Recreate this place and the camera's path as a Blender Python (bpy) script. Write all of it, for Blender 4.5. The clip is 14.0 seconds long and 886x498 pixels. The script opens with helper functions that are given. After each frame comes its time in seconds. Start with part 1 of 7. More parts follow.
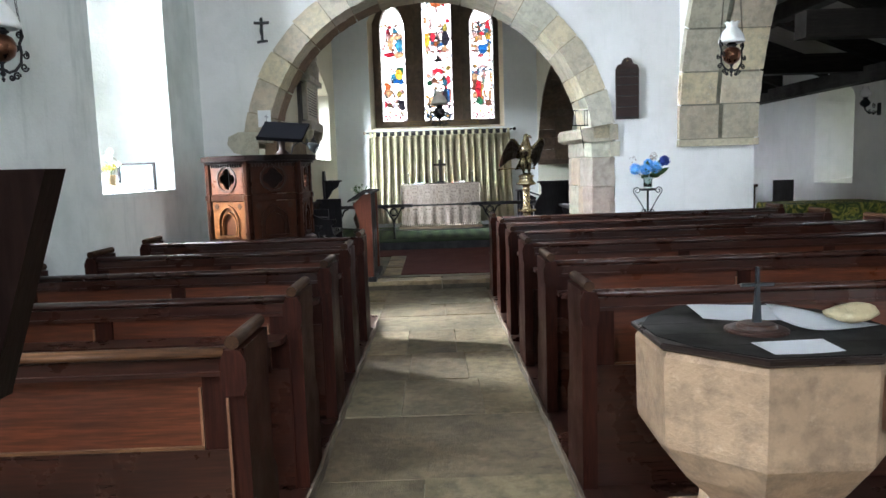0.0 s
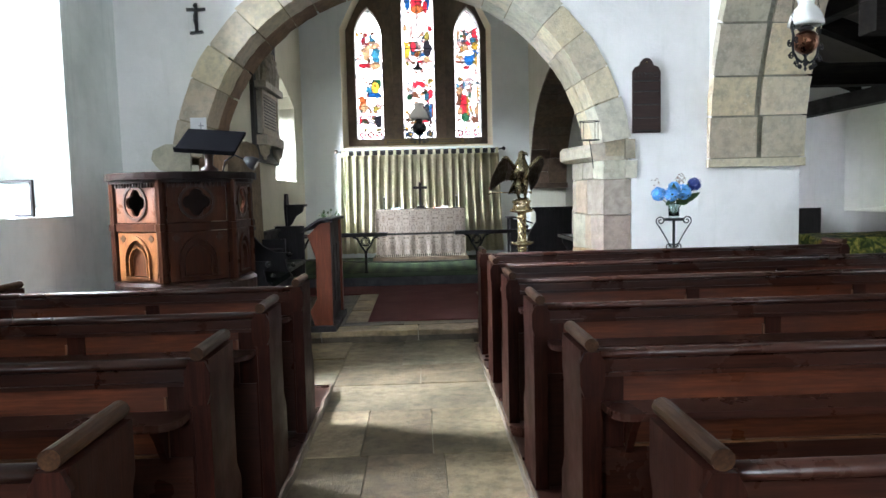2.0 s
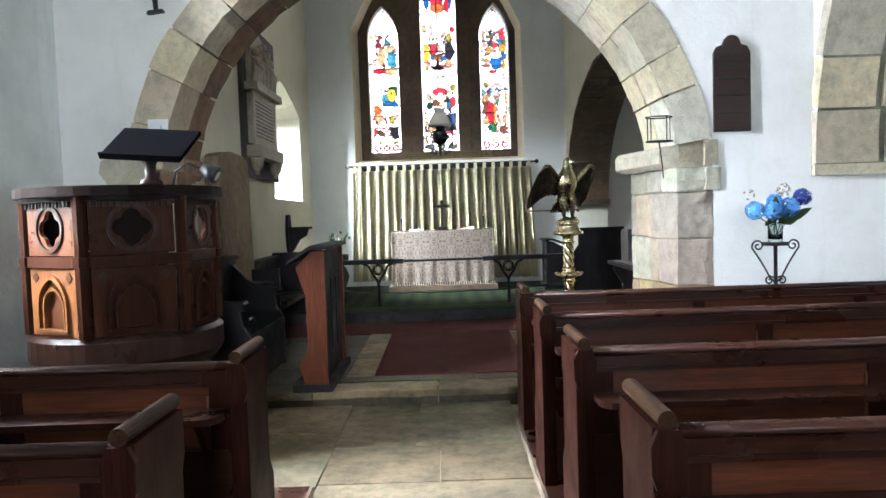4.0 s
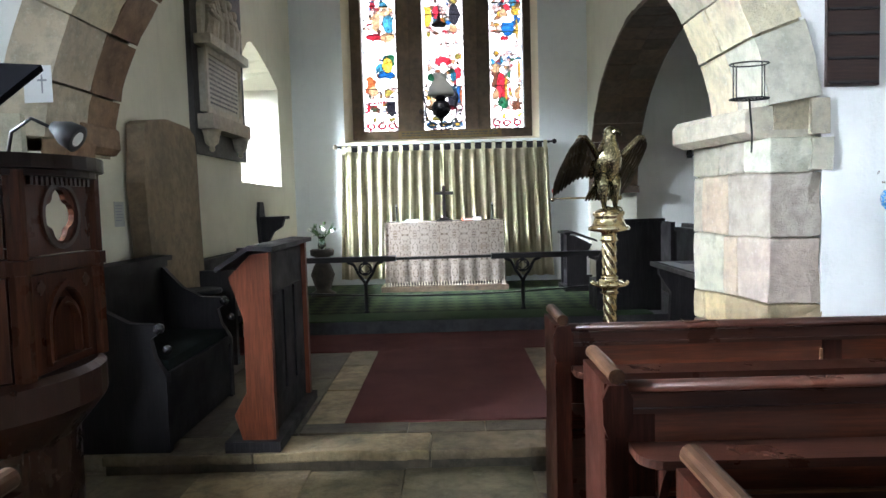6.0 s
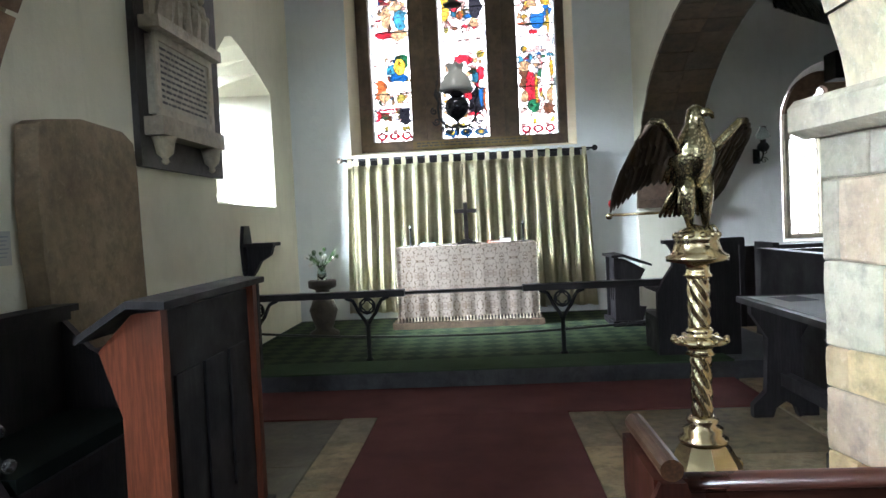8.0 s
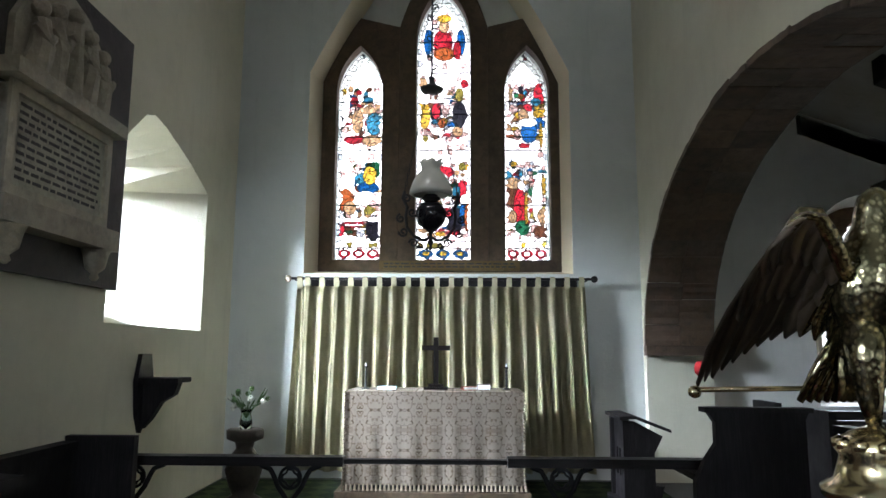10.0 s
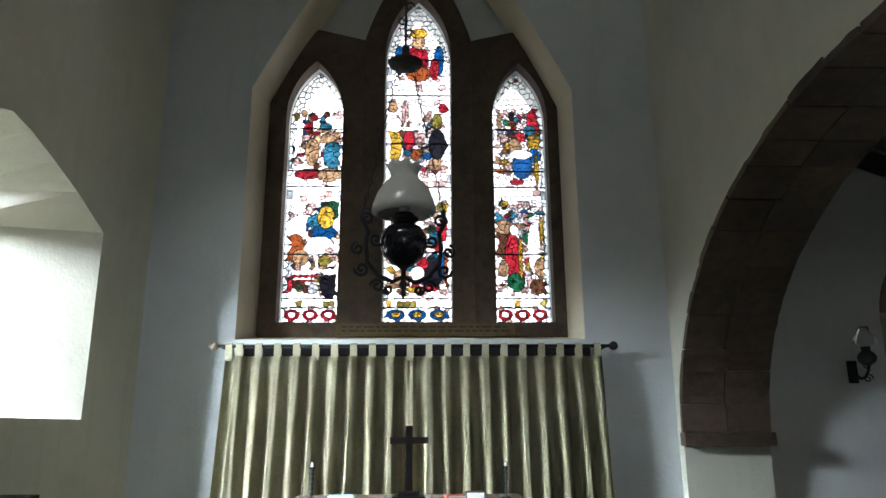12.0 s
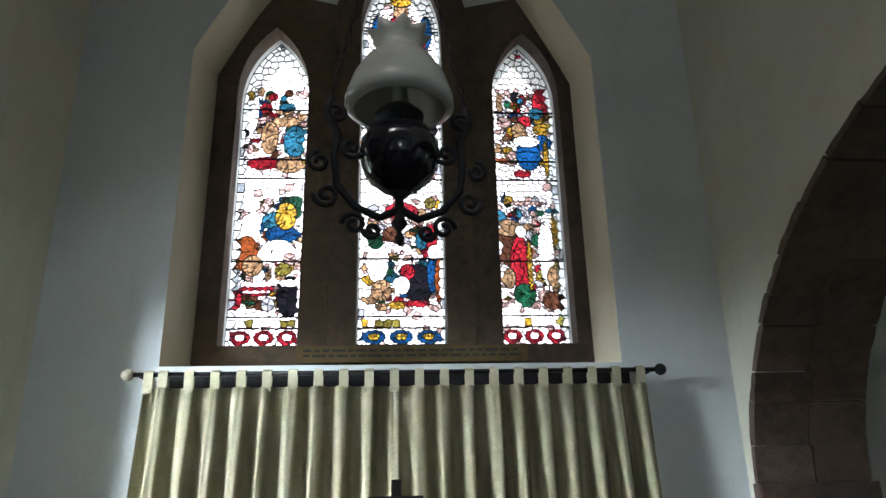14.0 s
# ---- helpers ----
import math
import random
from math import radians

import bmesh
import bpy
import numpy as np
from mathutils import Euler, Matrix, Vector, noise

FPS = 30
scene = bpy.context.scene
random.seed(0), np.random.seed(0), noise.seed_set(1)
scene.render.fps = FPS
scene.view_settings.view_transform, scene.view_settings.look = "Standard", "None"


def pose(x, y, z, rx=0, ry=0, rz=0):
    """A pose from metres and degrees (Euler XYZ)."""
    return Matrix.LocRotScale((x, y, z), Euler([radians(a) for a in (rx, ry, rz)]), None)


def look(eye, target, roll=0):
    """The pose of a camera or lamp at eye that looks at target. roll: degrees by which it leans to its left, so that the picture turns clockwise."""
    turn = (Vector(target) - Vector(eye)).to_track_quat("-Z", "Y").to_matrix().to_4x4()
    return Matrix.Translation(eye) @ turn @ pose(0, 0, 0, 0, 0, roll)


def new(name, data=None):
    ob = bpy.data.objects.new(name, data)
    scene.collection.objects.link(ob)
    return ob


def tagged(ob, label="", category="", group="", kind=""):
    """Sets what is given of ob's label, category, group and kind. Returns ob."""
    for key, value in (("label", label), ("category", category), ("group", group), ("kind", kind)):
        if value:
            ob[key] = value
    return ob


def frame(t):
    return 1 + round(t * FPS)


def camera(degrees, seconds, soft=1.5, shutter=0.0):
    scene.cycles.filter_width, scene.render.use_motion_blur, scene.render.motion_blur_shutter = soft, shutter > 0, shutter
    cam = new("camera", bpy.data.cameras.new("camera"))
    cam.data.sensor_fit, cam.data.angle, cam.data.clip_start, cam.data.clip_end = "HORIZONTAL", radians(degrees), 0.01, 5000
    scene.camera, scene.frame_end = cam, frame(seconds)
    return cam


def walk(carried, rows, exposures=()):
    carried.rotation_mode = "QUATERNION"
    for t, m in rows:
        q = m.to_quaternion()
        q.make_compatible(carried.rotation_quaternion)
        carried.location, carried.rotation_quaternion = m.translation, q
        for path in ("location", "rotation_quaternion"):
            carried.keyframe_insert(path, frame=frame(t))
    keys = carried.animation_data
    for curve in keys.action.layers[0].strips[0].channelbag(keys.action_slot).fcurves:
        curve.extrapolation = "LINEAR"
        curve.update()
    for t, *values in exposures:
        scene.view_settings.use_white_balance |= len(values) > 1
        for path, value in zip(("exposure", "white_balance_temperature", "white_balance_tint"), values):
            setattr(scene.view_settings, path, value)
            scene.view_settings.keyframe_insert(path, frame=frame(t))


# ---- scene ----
cam = camera(64.8, 14.0)
METRES, EYE, TILT, LEAN, TURN = 10.8, 1.45, 0.0, 0.0, -0.5
ROWS = [
    (0.0, 0.0, 0.0, 0.0, -0.21, -6.45, 1.84),
    (0.5, 0.001, 0.0347, -0.0002, -0.89, -5.62, 1.02),
    (1.0, 0.0001, 0.0756, -0.0008, -2.38, -4.71, 0.85),
    (1.5, 0.0029, 0.1138, -0.0023, -2.72, -5.52, 1.78),
    (2.0, 0.0071, 0.1537, -0.0008, -1.48, -4.52, 1.38),
    (2.5, 0.0063, 0.1927, -0.003, -1.16, -3.71, 1.34),
    (3.0, 0.005, 0.2271, -0.0012, -1.62, -3.34, 1.09),
    (3.5, 0.0075, 0.2642, -0.0017, -0.22, -3.28, 2.53),
    (4.0, 0.0095, 0.2974, -0.0012, 0.5, -2.85, 1.9),
    (6.5, 0.0139, 0.4775, -0.0021, 1.14, -3.9, 1.7),
    (7.0, 0.0149, 0.5105, -0.0032, 1.43, -3.73, 2.38),
    (7.5, 0.02, 0.546, -0.0002, 3.78, -3.37, 1.7),
    (8.0, 0.0218, 0.5771, -0.0009, 3.62, -2.16, 2.72),
    (8.5, 0.0201, 0.6131, 0.0038, 1.96, 0.74, 2.14),
    (9.0, 0.0218, 0.6486, 0.0063, 2.19, 3.66, -0.2),
    (11.5, 0.0183, 0.8286, 0.0082, 0.37, 13.09, 0.26),
    (12.0, 0.013, 0.8682, 0.0184, -0.92, 14.32, 0.24),
    (12.5, 0.0119, 0.9024, 0.0191, -1.49, 15.94, 2.02),
    (13.0, 0.0107, 0.9374, 0.0212, 0.41, 17.55, 1.42),
    (13.5, 0.0064, 0.9678, 0.0176, -0.87, 19.07, 1.29),
    (14.0, 0.0024, 0.9951, 0.0164, -3.06, 18.73, 1.16),
]
EXPOSURES = [(0.0, 0.28, 6150, 15), (4.0, 0.47, 6150, 15), (7.0, 0.6, 5980, 14), (9.0, 0.3, 5980, 13), (11.5, -0.7, 6000, 12), (14.0, -0.6, 6000, 12)]
walk(cam, [(t, pose(0, 0, EYE, TILT, LEAN, TURN) @ pose(METRES * x, METRES * y, METRES * z, 90 + pitch, roll, yaw)) for t, x, y, z, yaw, pitch, roll in ROWS], EXPOSURES)

# ---- world and light ----
world = bpy.data.worlds.new("sky")
scene.world = world
world.use_nodes = True
wn = world.node_tree
sky = wn.nodes.new("ShaderNodeTexSky")
sky.sky_type = "NISHITA"
sky.sun_disc = False
sky.sun_elevation, sky.sun_rotation = radians(48), radians(200)
sky.air_density, sky.dust_density = 1.0, 4.0
wn.links.new(sky.outputs[0], wn.nodes["Background"].inputs[0])
wn.nodes["Background"].inputs[1].default_value = 0.12

sun = new("sun", bpy.data.lights.new("sun", "SUN"))
sun.data.energy, sun.data.angle, sun.data.color = 1.0, radians(12), (1.0, 0.96, 0.9)
sun.matrix_world = look((0, 0, 0), (0.25, 0.62, -0.74))


def window_light(name, place, target, w, h, radiance, colour=(1, 1, 1), spread=120):
    """Overcast sky seen by one window: it shines in and downwards."""
    ob = new(name, bpy.data.lights.new(name, "AREA"))
    ob.data.shape, ob.data.size, ob.data.size_y, ob.data.spread = "RECTANGLE", w, h, radians(spread)
    ob.data.energy, ob.data.color = radiance * math.pi * w * h, colour
    ob.matrix_world = look(place, target)
    return ob


COOL = (0.86, 0.95, 1.0)
window_light("skylight_nave_north", (-4.3, 6.74, 3.5), (0, 7.0, 0.9), 1.7, 2.6, 235, COOL, 125)
window_light("skylight_nave_north_west", (-4.3, 1.0, 3.5), (0, 1.3, 0.3), 1.7, 2.6, 30, COOL, 100)
window_light("skylight_chancel_north", (-4.4, 12.3, 3.95), (0.7, 14.7, 1.2), 2.0, 1.3, 260, COOL, 100)
window_light("skylight_east", (0.14, 17.0, 8.3), (0.14, 11.4, 0.6), 3.4, 2.2, 165, COOL, 150)
window_light("skylight_chapel_east", (4.75, 16.1, 2.9), (3.0, 10.6, 0.3), 1.7, 2.4, 10, COOL, 60)
window_light("skylight_aisle_south", (7.9, 11.2, 2.4), (3, 12.2, 0.4), 1.3, 1.7, 2.5, (1.0, 0.95, 0.72))
# Added light of an unseen aisle window, brightens the aisle and north wall.
window_light("skylight_aisle_unseen", (7.9, 5.2, 2.6), (2, 5.0, 0.3), 1.6, 1.9, 12, COOL)
window_light("skylight_west", (0.6, -3.8, 3.6), (-0.8, 4.5, 1.7), 1.6, 2.4, 21, COOL)


# ---- materials ----
def material(name, rough=0.6, metal=0.0, spec=0.5):
    m = bpy.data.materials.new(name)
    m.use_nodes = True
    nt = m.node_tree
    b = nt.nodes["Principled BSDF"]
    b.inputs["Roughness"].default_value, b.inputs["Metallic"].default_value = rough, metal
    b.inputs["Specular IOR Level"].default_value = spec
    return m, nt, b


def node(nt, kind, **inputs):
    n = nt.nodes.new(kind)
    for k, v in inputs.items():
        n.inputs[k.replace("_", " ")].default_value = v
    return n


def coords(nt, scale=(1, 1, 1), space="Object"):
    tc = nt.nodes.new("ShaderNodeTexCoord")
    mp = node(nt, "ShaderNodeMapping", Scale=scale)
    nt.links.new(tc.outputs[space], mp.inputs[0])
    return mp.outputs[0]


def ramp(nt, source, stops):
    r = nt.nodes.new("ShaderNodeValToRGB")
    el = r.color_ramp.elements
    while len(el) < len(stops):
        el.new(0.5)
    for e, (p, c) in zip(el, stops):
        e.position, e.color = p, (*c, 1)
    nt.links.new(source, r.inputs[0])
    return r.outputs[0]


def noise_of(nt, vec, scale, detail=5.0, rough=0.6, distortion=0.0):
    n = node(nt, "ShaderNodeTexNoise", Scale=scale, Detail=detail, Roughness=rough, Distortion=distortion)
    nt.links.new(vec, n.inputs["Vector"])
    return n.outputs["Fac"]


def mix(nt, fac, a, b, how="MIX"):
    m = nt.nodes.new("ShaderNodeMix")
    m.data_type, m.blend_type = "RGBA", how
    for value, socket in ((fac, m.inputs[0]), (a, m.inputs[6]), (b, m.inputs[7])):
        if isinstance(value, (int, float)):
            socket.default_value = value
        elif isinstance(value, tuple):
            socket.default_value = (*value, 1)
        else:
            nt.links.new(value, socket)
    return m.outputs[2]


def bump(nt, b, height, strength=0.3, distance=0.01):
    n = node(nt, "ShaderNodeBump", Strength=strength, Distance=distance)
    nt.links.new(height, n.inputs["Height"])
    nt.links.new(n.outputs[0], b.inputs["Normal"])


def vary(nt, colour, amount=0.25):
    """Each object a little lighter or darker than the next."""
    info = nt.nodes.new("ShaderNodeObjectInfo")
    r = ramp(nt, info.outputs["Random"], [(0, (1 - amount,) * 3), (1, (1 + amount * 0.6,) * 3)])
    return mix(nt, 1.0, colour, r, "MULTIPLY")


def plaster(name, base, stain, amount=0.35):
    m, nt, b = material(name, 0.85, spec=0.2)
    v = coords(nt)
    big = noise_of(nt, v, 0.9, 6, 0.62)
    mid = noise_of(nt, v, 5, 6, 0.65)
    fine = noise_of(nt, v, 45, 4)
    streak = noise_of(nt, coords(nt, (3.0, 3.0, 0.35)), 2.2, 6, 0.65)
    dirt = ramp(nt, big, [(0.42, (0, 0, 0)), (0.75, (amount,) * 3)])
    c = mix(nt, dirt, base, stain)
    c = mix(nt, ramp(nt, streak, [(0.55, (0, 0, 0)), (0.8, (amount * 0.8,) * 3)]), c, stain)
    c = mix(nt, ramp(nt, mid, [(0.5, (0, 0, 0)), (0.8, (0.12,) * 3)]), c, (stain[0] * 0.8, stain[1] * 0.8, stain[2] * 0.75))
    nt.links.new(c, b.inputs["Base Color"])
    h = mix(nt, 0.25, mid, fine)
    bump(nt, b, mix(nt, 0.6, h, big), 0.6, 0.04)
    return m


def stone(name, light, dark, scale=1.0, rough=0.85, amount=0.22, rusty=(0.34, 0.2, 0.11)):
    m, nt, b = material(name, rough, spec=0.25)
    v = coords(nt)
    info = nt.nodes.new("ShaderNodeObjectInfo")
    shift = nt.nodes.new("ShaderNodeVectorMath")
    shift.operation = "ADD"
    nt.links.new(v, shift.inputs[0])
    spread = nt.nodes.new("ShaderNodeMath")
    spread.operation = "MULTIPLY"
    spread.inputs[1].default_value = 37.0
    nt.links.new(info.outputs["Random"], spread.inputs[0])
    nt.links.new(spread.outputs[0], shift.inputs[1])
    v = shift.outputs[0]
    big = noise_of(nt, v, 2.0 * scale, 7, 0.65)
    mid = noise_of(nt, v, 11 * scale, 7, 0.7)
    fine = noise_of(nt, v, 90 * scale, 4)
    c = ramp(nt, big, [(0.3, dark), (0.62, light)])
    hue = ramp(nt, info.outputs["Random"], [(0.0, (1.0, 0.93, 0.8)), (0.3, (1.06, 0.94, 0.86)), (0.5, (0.9, 0.95, 0.93)), (0.75, (1.1, 0.98, 0.76)), (1.0, (0.88, 0.82, 0.78))])
    c = mix(nt, 0.85, c, hue, "MULTIPLY")
    c = mix(nt, ramp(nt, noise_of(nt, v, 1.3 * scale, 4), [(0.55, (0, 0, 0)), (0.75, (0.4,) * 3)]), c, rusty)
    c = mix(nt, ramp(nt, mid, [(0.34, (0.6,) * 3), (0.56, (0, 0, 0))]), c, tuple(k * 0.6 for k in dark))
    c = mix(nt, ramp(nt, noise_of(nt, v, 28 * scale, 5, 0.7), [(0.56, (0, 0, 0)), (0.72, (0.35,) * 3)]), c, tuple(min(0.8, k * 1.35) for k in light))
    c = vary(nt, c, amount)
    nt.links.new(c, b.inputs["Base Color"])
    bump(nt, b, mix(nt, 0.3, mid, fine), 0.75, 0.02)
    return m


def wood(name, light, dark, along="x", rough=0.34, amount=0.2, spec=0.3):
    """Varnished boards, with the grain along one axis."""
    m, nt, b = material(name, rough, spec=spec)
    s = {"x": (0.9, 16, 16), "y": (16, 0.9, 16), "z": (16, 16, 0.9)}[along]
    v = coords(nt, s)
    g = noise_of(nt, v, 1.6, 8, 0.68, 0.9)
    f = noise_of(nt, v, 9, 4, 0.6)
    wear = noise_of(nt, coords(nt), 3.0, 6, 0.6)
    c = ramp(nt, g, [(0.28, dark), (0.5, tuple((a + b2) / 2 for a, b2 in zip(light, dark))), (0.72, light)])
    c = mix(nt, ramp(nt, f, [(0.4, (0.5,) * 3), (0.62, (0, 0, 0))]), c, tuple(k * 0.5 for k in dark))
    c = mix(nt, ramp(nt, wear, [(0.45, (0, 0, 0)), (0.75, (0.45,) * 3)]), c, tuple(k * 0.55 for k in dark))
    c = vary(nt, c, amount)
    nt.links.new(c, b.inputs["Base Color"])
    r = ramp(nt, wear, [(0.3, (rough * 0.75,) * 3), (0.8, (min(1, rough * 1.6),) * 3)])
    nt.links.new(r, b.inputs["Roughness"])
    bump(nt, b, f, 0.12, 0.004)
    return m


def metal(name, colour, rough, spots=(0.05, 0.04, 0.03), amount=0.4, metallic=1.0):
    m, nt, b = material(name, rough, metallic)
    v = coords(nt)
    n1 = noise_of(nt, v, 14, 6, 0.65)
    c = mix(nt, ramp(nt, n1, [(0.5, (0, 0, 0)), (0.8, (amount,) * 3)]), colour, spots)
    nt.links.new(c, b.inputs["Base Color"])
    nt.links.new(ramp(nt, n1, [(0.3, (rough,) * 3), (0.8, (min(1, rough * 2.2),) * 3)]), b.inputs["Roughness"])
    bump(nt, b, noise_of(nt, v, 60, 3), 0.08, 0.003)
    return m


def cloth(name, light, dark, scale=60.0, rough=0.95):
    m, nt, b = material(name, rough, spec=0.1)
    v = coords(nt)
    big = noise_of(nt, v, 3, 5)
    c = ramp(nt, big, [(0.3, dark), (0.7, light)])
    weave = noise_of(nt, v, scale, 3)
    c = mix(nt, ramp(nt, weave, [(0.35, (0.35,) * 3), (0.65, (0, 0, 0))]), c, tuple(k * 0.6 for k in dark))
    nt.links.new(c, b.inputs["Base Color"])
    bump(nt, b, weave, 0.35, 0.004)
    return m


def plain(name, colour, rough=0.5, amount=0.12, metallic=0.0, spec=0.5):
    m, nt, b = material(name, rough, metallic, spec)
    n1 = noise_of(nt, coords(nt), 9, 5)
    c = ramp(nt, n1, [(0.3, tuple(k * (1 - amount) for k in colour)), (0.7, tuple(min(1, k * (1 + amount)) for k in colour))])
    nt.links.new(c, b.inputs["Base Color"])
    return m


def glass(name, colour, cloud=0.25):
    """Leaded window glass: daylight passes and takes the colour."""
    m = bpy.data.materials.new(name)
    m.use_nodes = True
    nt = m.node_tree
    nt.nodes.clear()
    out = nt.nodes.new("ShaderNodeOutputMaterial")
    t, gl = nt.nodes.new("ShaderNodeBsdfTransparent"), node(nt, "ShaderNodeBsdfGlossy", Roughness=0.15)
    v = coords(nt)
    n1 = noise_of(nt, v, 16, 5, 0.6, 1.0)
    c = ramp(nt, n1, [(0.3, tuple(k * (1 - cloud) for k in colour)), (0.7, tuple(min(1, k * (1 + cloud)) for k in colour))])
    fine = noise_of(nt, v, 70, 3, 0.6, 1.5)
    c = mix(nt, 1.0, c, ramp(nt, fine, [(0.36, (1 - 2 * cloud,) * 3), (0.5, (1, 1, 1))]), "MULTIPLY")
    if cloud > 0.15:  # shading and trace lines painted on the coloured pieces
        e = node(nt, "ShaderNodeTexVoronoi", Scale=34.0)
        e.feature = "DISTANCE_TO_EDGE"
        wv = mix(nt, 0.05, v, noise_of(nt, v, 20, 3), "ADD")
        nt.links.new(wv, e.inputs["Vector"])
        c = mix(nt, 1.0, c, ramp(nt, e.outputs["Distance"], [(0.01, (0.25, 0.23, 0.2)), (0.05, (1, 1, 1))]), "MULTIPLY")
        c = mix(nt, 1.0, c, ramp(nt, noise_of(nt, v, 9, 2), [(0.35, (0.72, 0.7, 0.68)), (0.6, (1, 1, 1))]), "MULTIPLY")
    c = vary(nt, c, 0.3)
    nt.links.new(c, t.inputs[0])
    mx = nt.nodes.new("ShaderNodeMixShader")
    mx.inputs[0].default_value = 0.04
    nt.links.new(t.outputs[0], mx.inputs[1])
    nt.links.new(gl.outputs[0], mx.inputs[2])
    nt.links.new(mx.outputs[0], out.inputs[0])
    return m


WHITEWASH = plaster("whitewash", (0.87, 0.87, 0.85), (0.44, 0.47, 0.42), 0.28)
DAMPWASH = plaster("damp_whitewash", (0.82, 0.86, 0.83), (0.26, 0.33, 0.29), 0.45)
LIMEWASH = plaster("chancel_limewash", (0.7, 0.735, 0.715), (0.42, 0.46, 0.44), 0.4)
OLIVEWASH = plaster("olive_limewash", (0.62, 0.61, 0.5), (0.38, 0.38, 0.3), 0.4)
LITCREAM = plaster("lit_cream_limewash", (0.86, 0.78, 0.6), (0.62, 0.55, 0.4), 0.25)
CEIL = plaster("ceiling_plaster", (0.72, 0.72, 0.68), (0.5, 0.5, 0.45), 0.25)
SANDSTONE = stone("sandstone", (0.64, 0.61, 0.5), (0.5, 0.465, 0.37), rusty=(0.42, 0.29, 0.18))
PALESTONE = stone("pale_sandstone", (0.68, 0.65, 0.55), (0.54, 0.51, 0.42), rusty=(0.46, 0.36, 0.24))
DARKSTONE = stone("brown_sandstone", (0.14, 0.105, 0.08), (0.075, 0.058, 0.046), rusty=(0.18, 0.09, 0.055))
WINSTONE = stone("window_stone", (0.128, 0.097, 0.072), (0.066, 0.05, 0.038), rusty=(0.1, 0.055, 0.03))
DARKFLAG = stone("dark_flagstone", (0.13, 0.115, 0.085), (0.06, 0.053, 0.04), rough=0.6, rusty=(0.15, 0.12, 0.08))
FLAG = stone("flagstone", (0.3, 0.252, 0.17), (0.105, 0.087, 0.056), rough=0.62, amount=0.42, rusty=(0.26, 0.19, 0.11))
FONTSTONE = stone("font_stone", (0.47, 0.345, 0.235), (0.28, 0.2, 0.135), amount=0.4, rusty=(0.3, 0.16, 0.1))
SLABSTONE = stone("grave_slab_stone", (0.27, 0.225, 0.165), (0.15, 0.122, 0.09), rusty=(0.22, 0.13, 0.08))
OCHREWASH = plaster("ochre_limewash", (0.83, 0.8, 0.66), (0.5, 0.49, 0.37), 0.4)
GREYSTONE = stone("grey_sandstone", (0.47, 0.455, 0.4), (0.34, 0.33, 0.285), rusty=(0.5, 0.46, 0.38))
PINKSTONE = stone("pinkish_sandstone", (0.46, 0.4, 0.355), (0.34, 0.285, 0.25), rusty=(0.42, 0.32, 0.25))
BROWNSTONE = stone("rusty_sandstone", (0.3, 0.21, 0.15), (0.18, 0.12, 0.085), rusty=(0.26, 0.13, 0.08))
GOLDSTONE = stone("golden_sandstone", (0.49, 0.415, 0.29), (0.35, 0.285, 0.185), rusty=(0.45, 0.27, 0.14))
MARBLE = stone("monument_marble", (0.46, 0.44, 0.37), (0.32, 0.3, 0.25), rough=0.5, rusty=(0.45, 0.4, 0.28))
SLATE = stone("dark_slate", (0.06, 0.06, 0.065), (0.03, 0.03, 0.035), rough=0.5, rusty=(0.06, 0.05, 0.045))
MORTAR = stone("mortar", (0.36, 0.34, 0.28), (0.22, 0.21, 0.17), scale=3)
PEW_X = wood("pew_wood_long", (0.054, 0.0175, 0.0095), (0.015, 0.0056, 0.0042), "x", 0.28)
PEW_Y = wood("pew_wood_cross", (0.046, 0.0158, 0.0092), (0.013, 0.0054, 0.0042), "y", 0.28)
PEW_Z = wood("pew_wood_upright", (0.046, 0.0125, 0.0068), (0.013, 0.0044, 0.0032), "z", 0.45, spec=0.07)
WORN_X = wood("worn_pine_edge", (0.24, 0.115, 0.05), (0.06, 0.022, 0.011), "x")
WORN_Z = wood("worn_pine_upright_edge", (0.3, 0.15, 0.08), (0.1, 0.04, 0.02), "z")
WORN_Y = wood("worn_pine_cap", (0.085, 0.04, 0.018), (0.022, 0.01, 0.006), "y", 0.42, spec=0.1)
PANEL_X = wood("pew_panel_wood", (0.15, 0.042, 0.017), (0.042, 0.0115, 0.006), "x")
WORN_EDGE = wood("scuffed_board_edge", (0.3, 0.24, 0.17), (0.07, 0.05, 0.035), "y", 0.6)
PULPIT_BLACK = wood("pulpit_black_oak", (0.016, 0.008, 0.006), (0.007, 0.004, 0.0035), "z", 0.34, spec=0.05)
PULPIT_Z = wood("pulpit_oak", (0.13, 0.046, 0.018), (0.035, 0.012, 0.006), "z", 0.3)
# Browner copy for the faces turned from the light, rails and shafts.
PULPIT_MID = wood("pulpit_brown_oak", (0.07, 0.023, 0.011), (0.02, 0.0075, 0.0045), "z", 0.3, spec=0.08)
# Orange oak of the lower panel, lightened for the daylight on face 0.
PULPIT_LIT = wood("pulpit_lit_oak", (0.27, 0.105, 0.032), (0.1, 0.036, 0.012), "z", 0.3)
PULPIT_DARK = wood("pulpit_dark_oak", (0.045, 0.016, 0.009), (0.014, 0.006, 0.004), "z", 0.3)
DARKWOOD = wood("black_oak", (0.03, 0.0265, 0.028), (0.0145, 0.0135, 0.015), "z", 0.5, spec=0.14)
DARKWOOD_X = wood("black_oak_long", (0.026, 0.022, 0.0225), (0.012, 0.011, 0.012), "x", 0.38, spec=0.25)
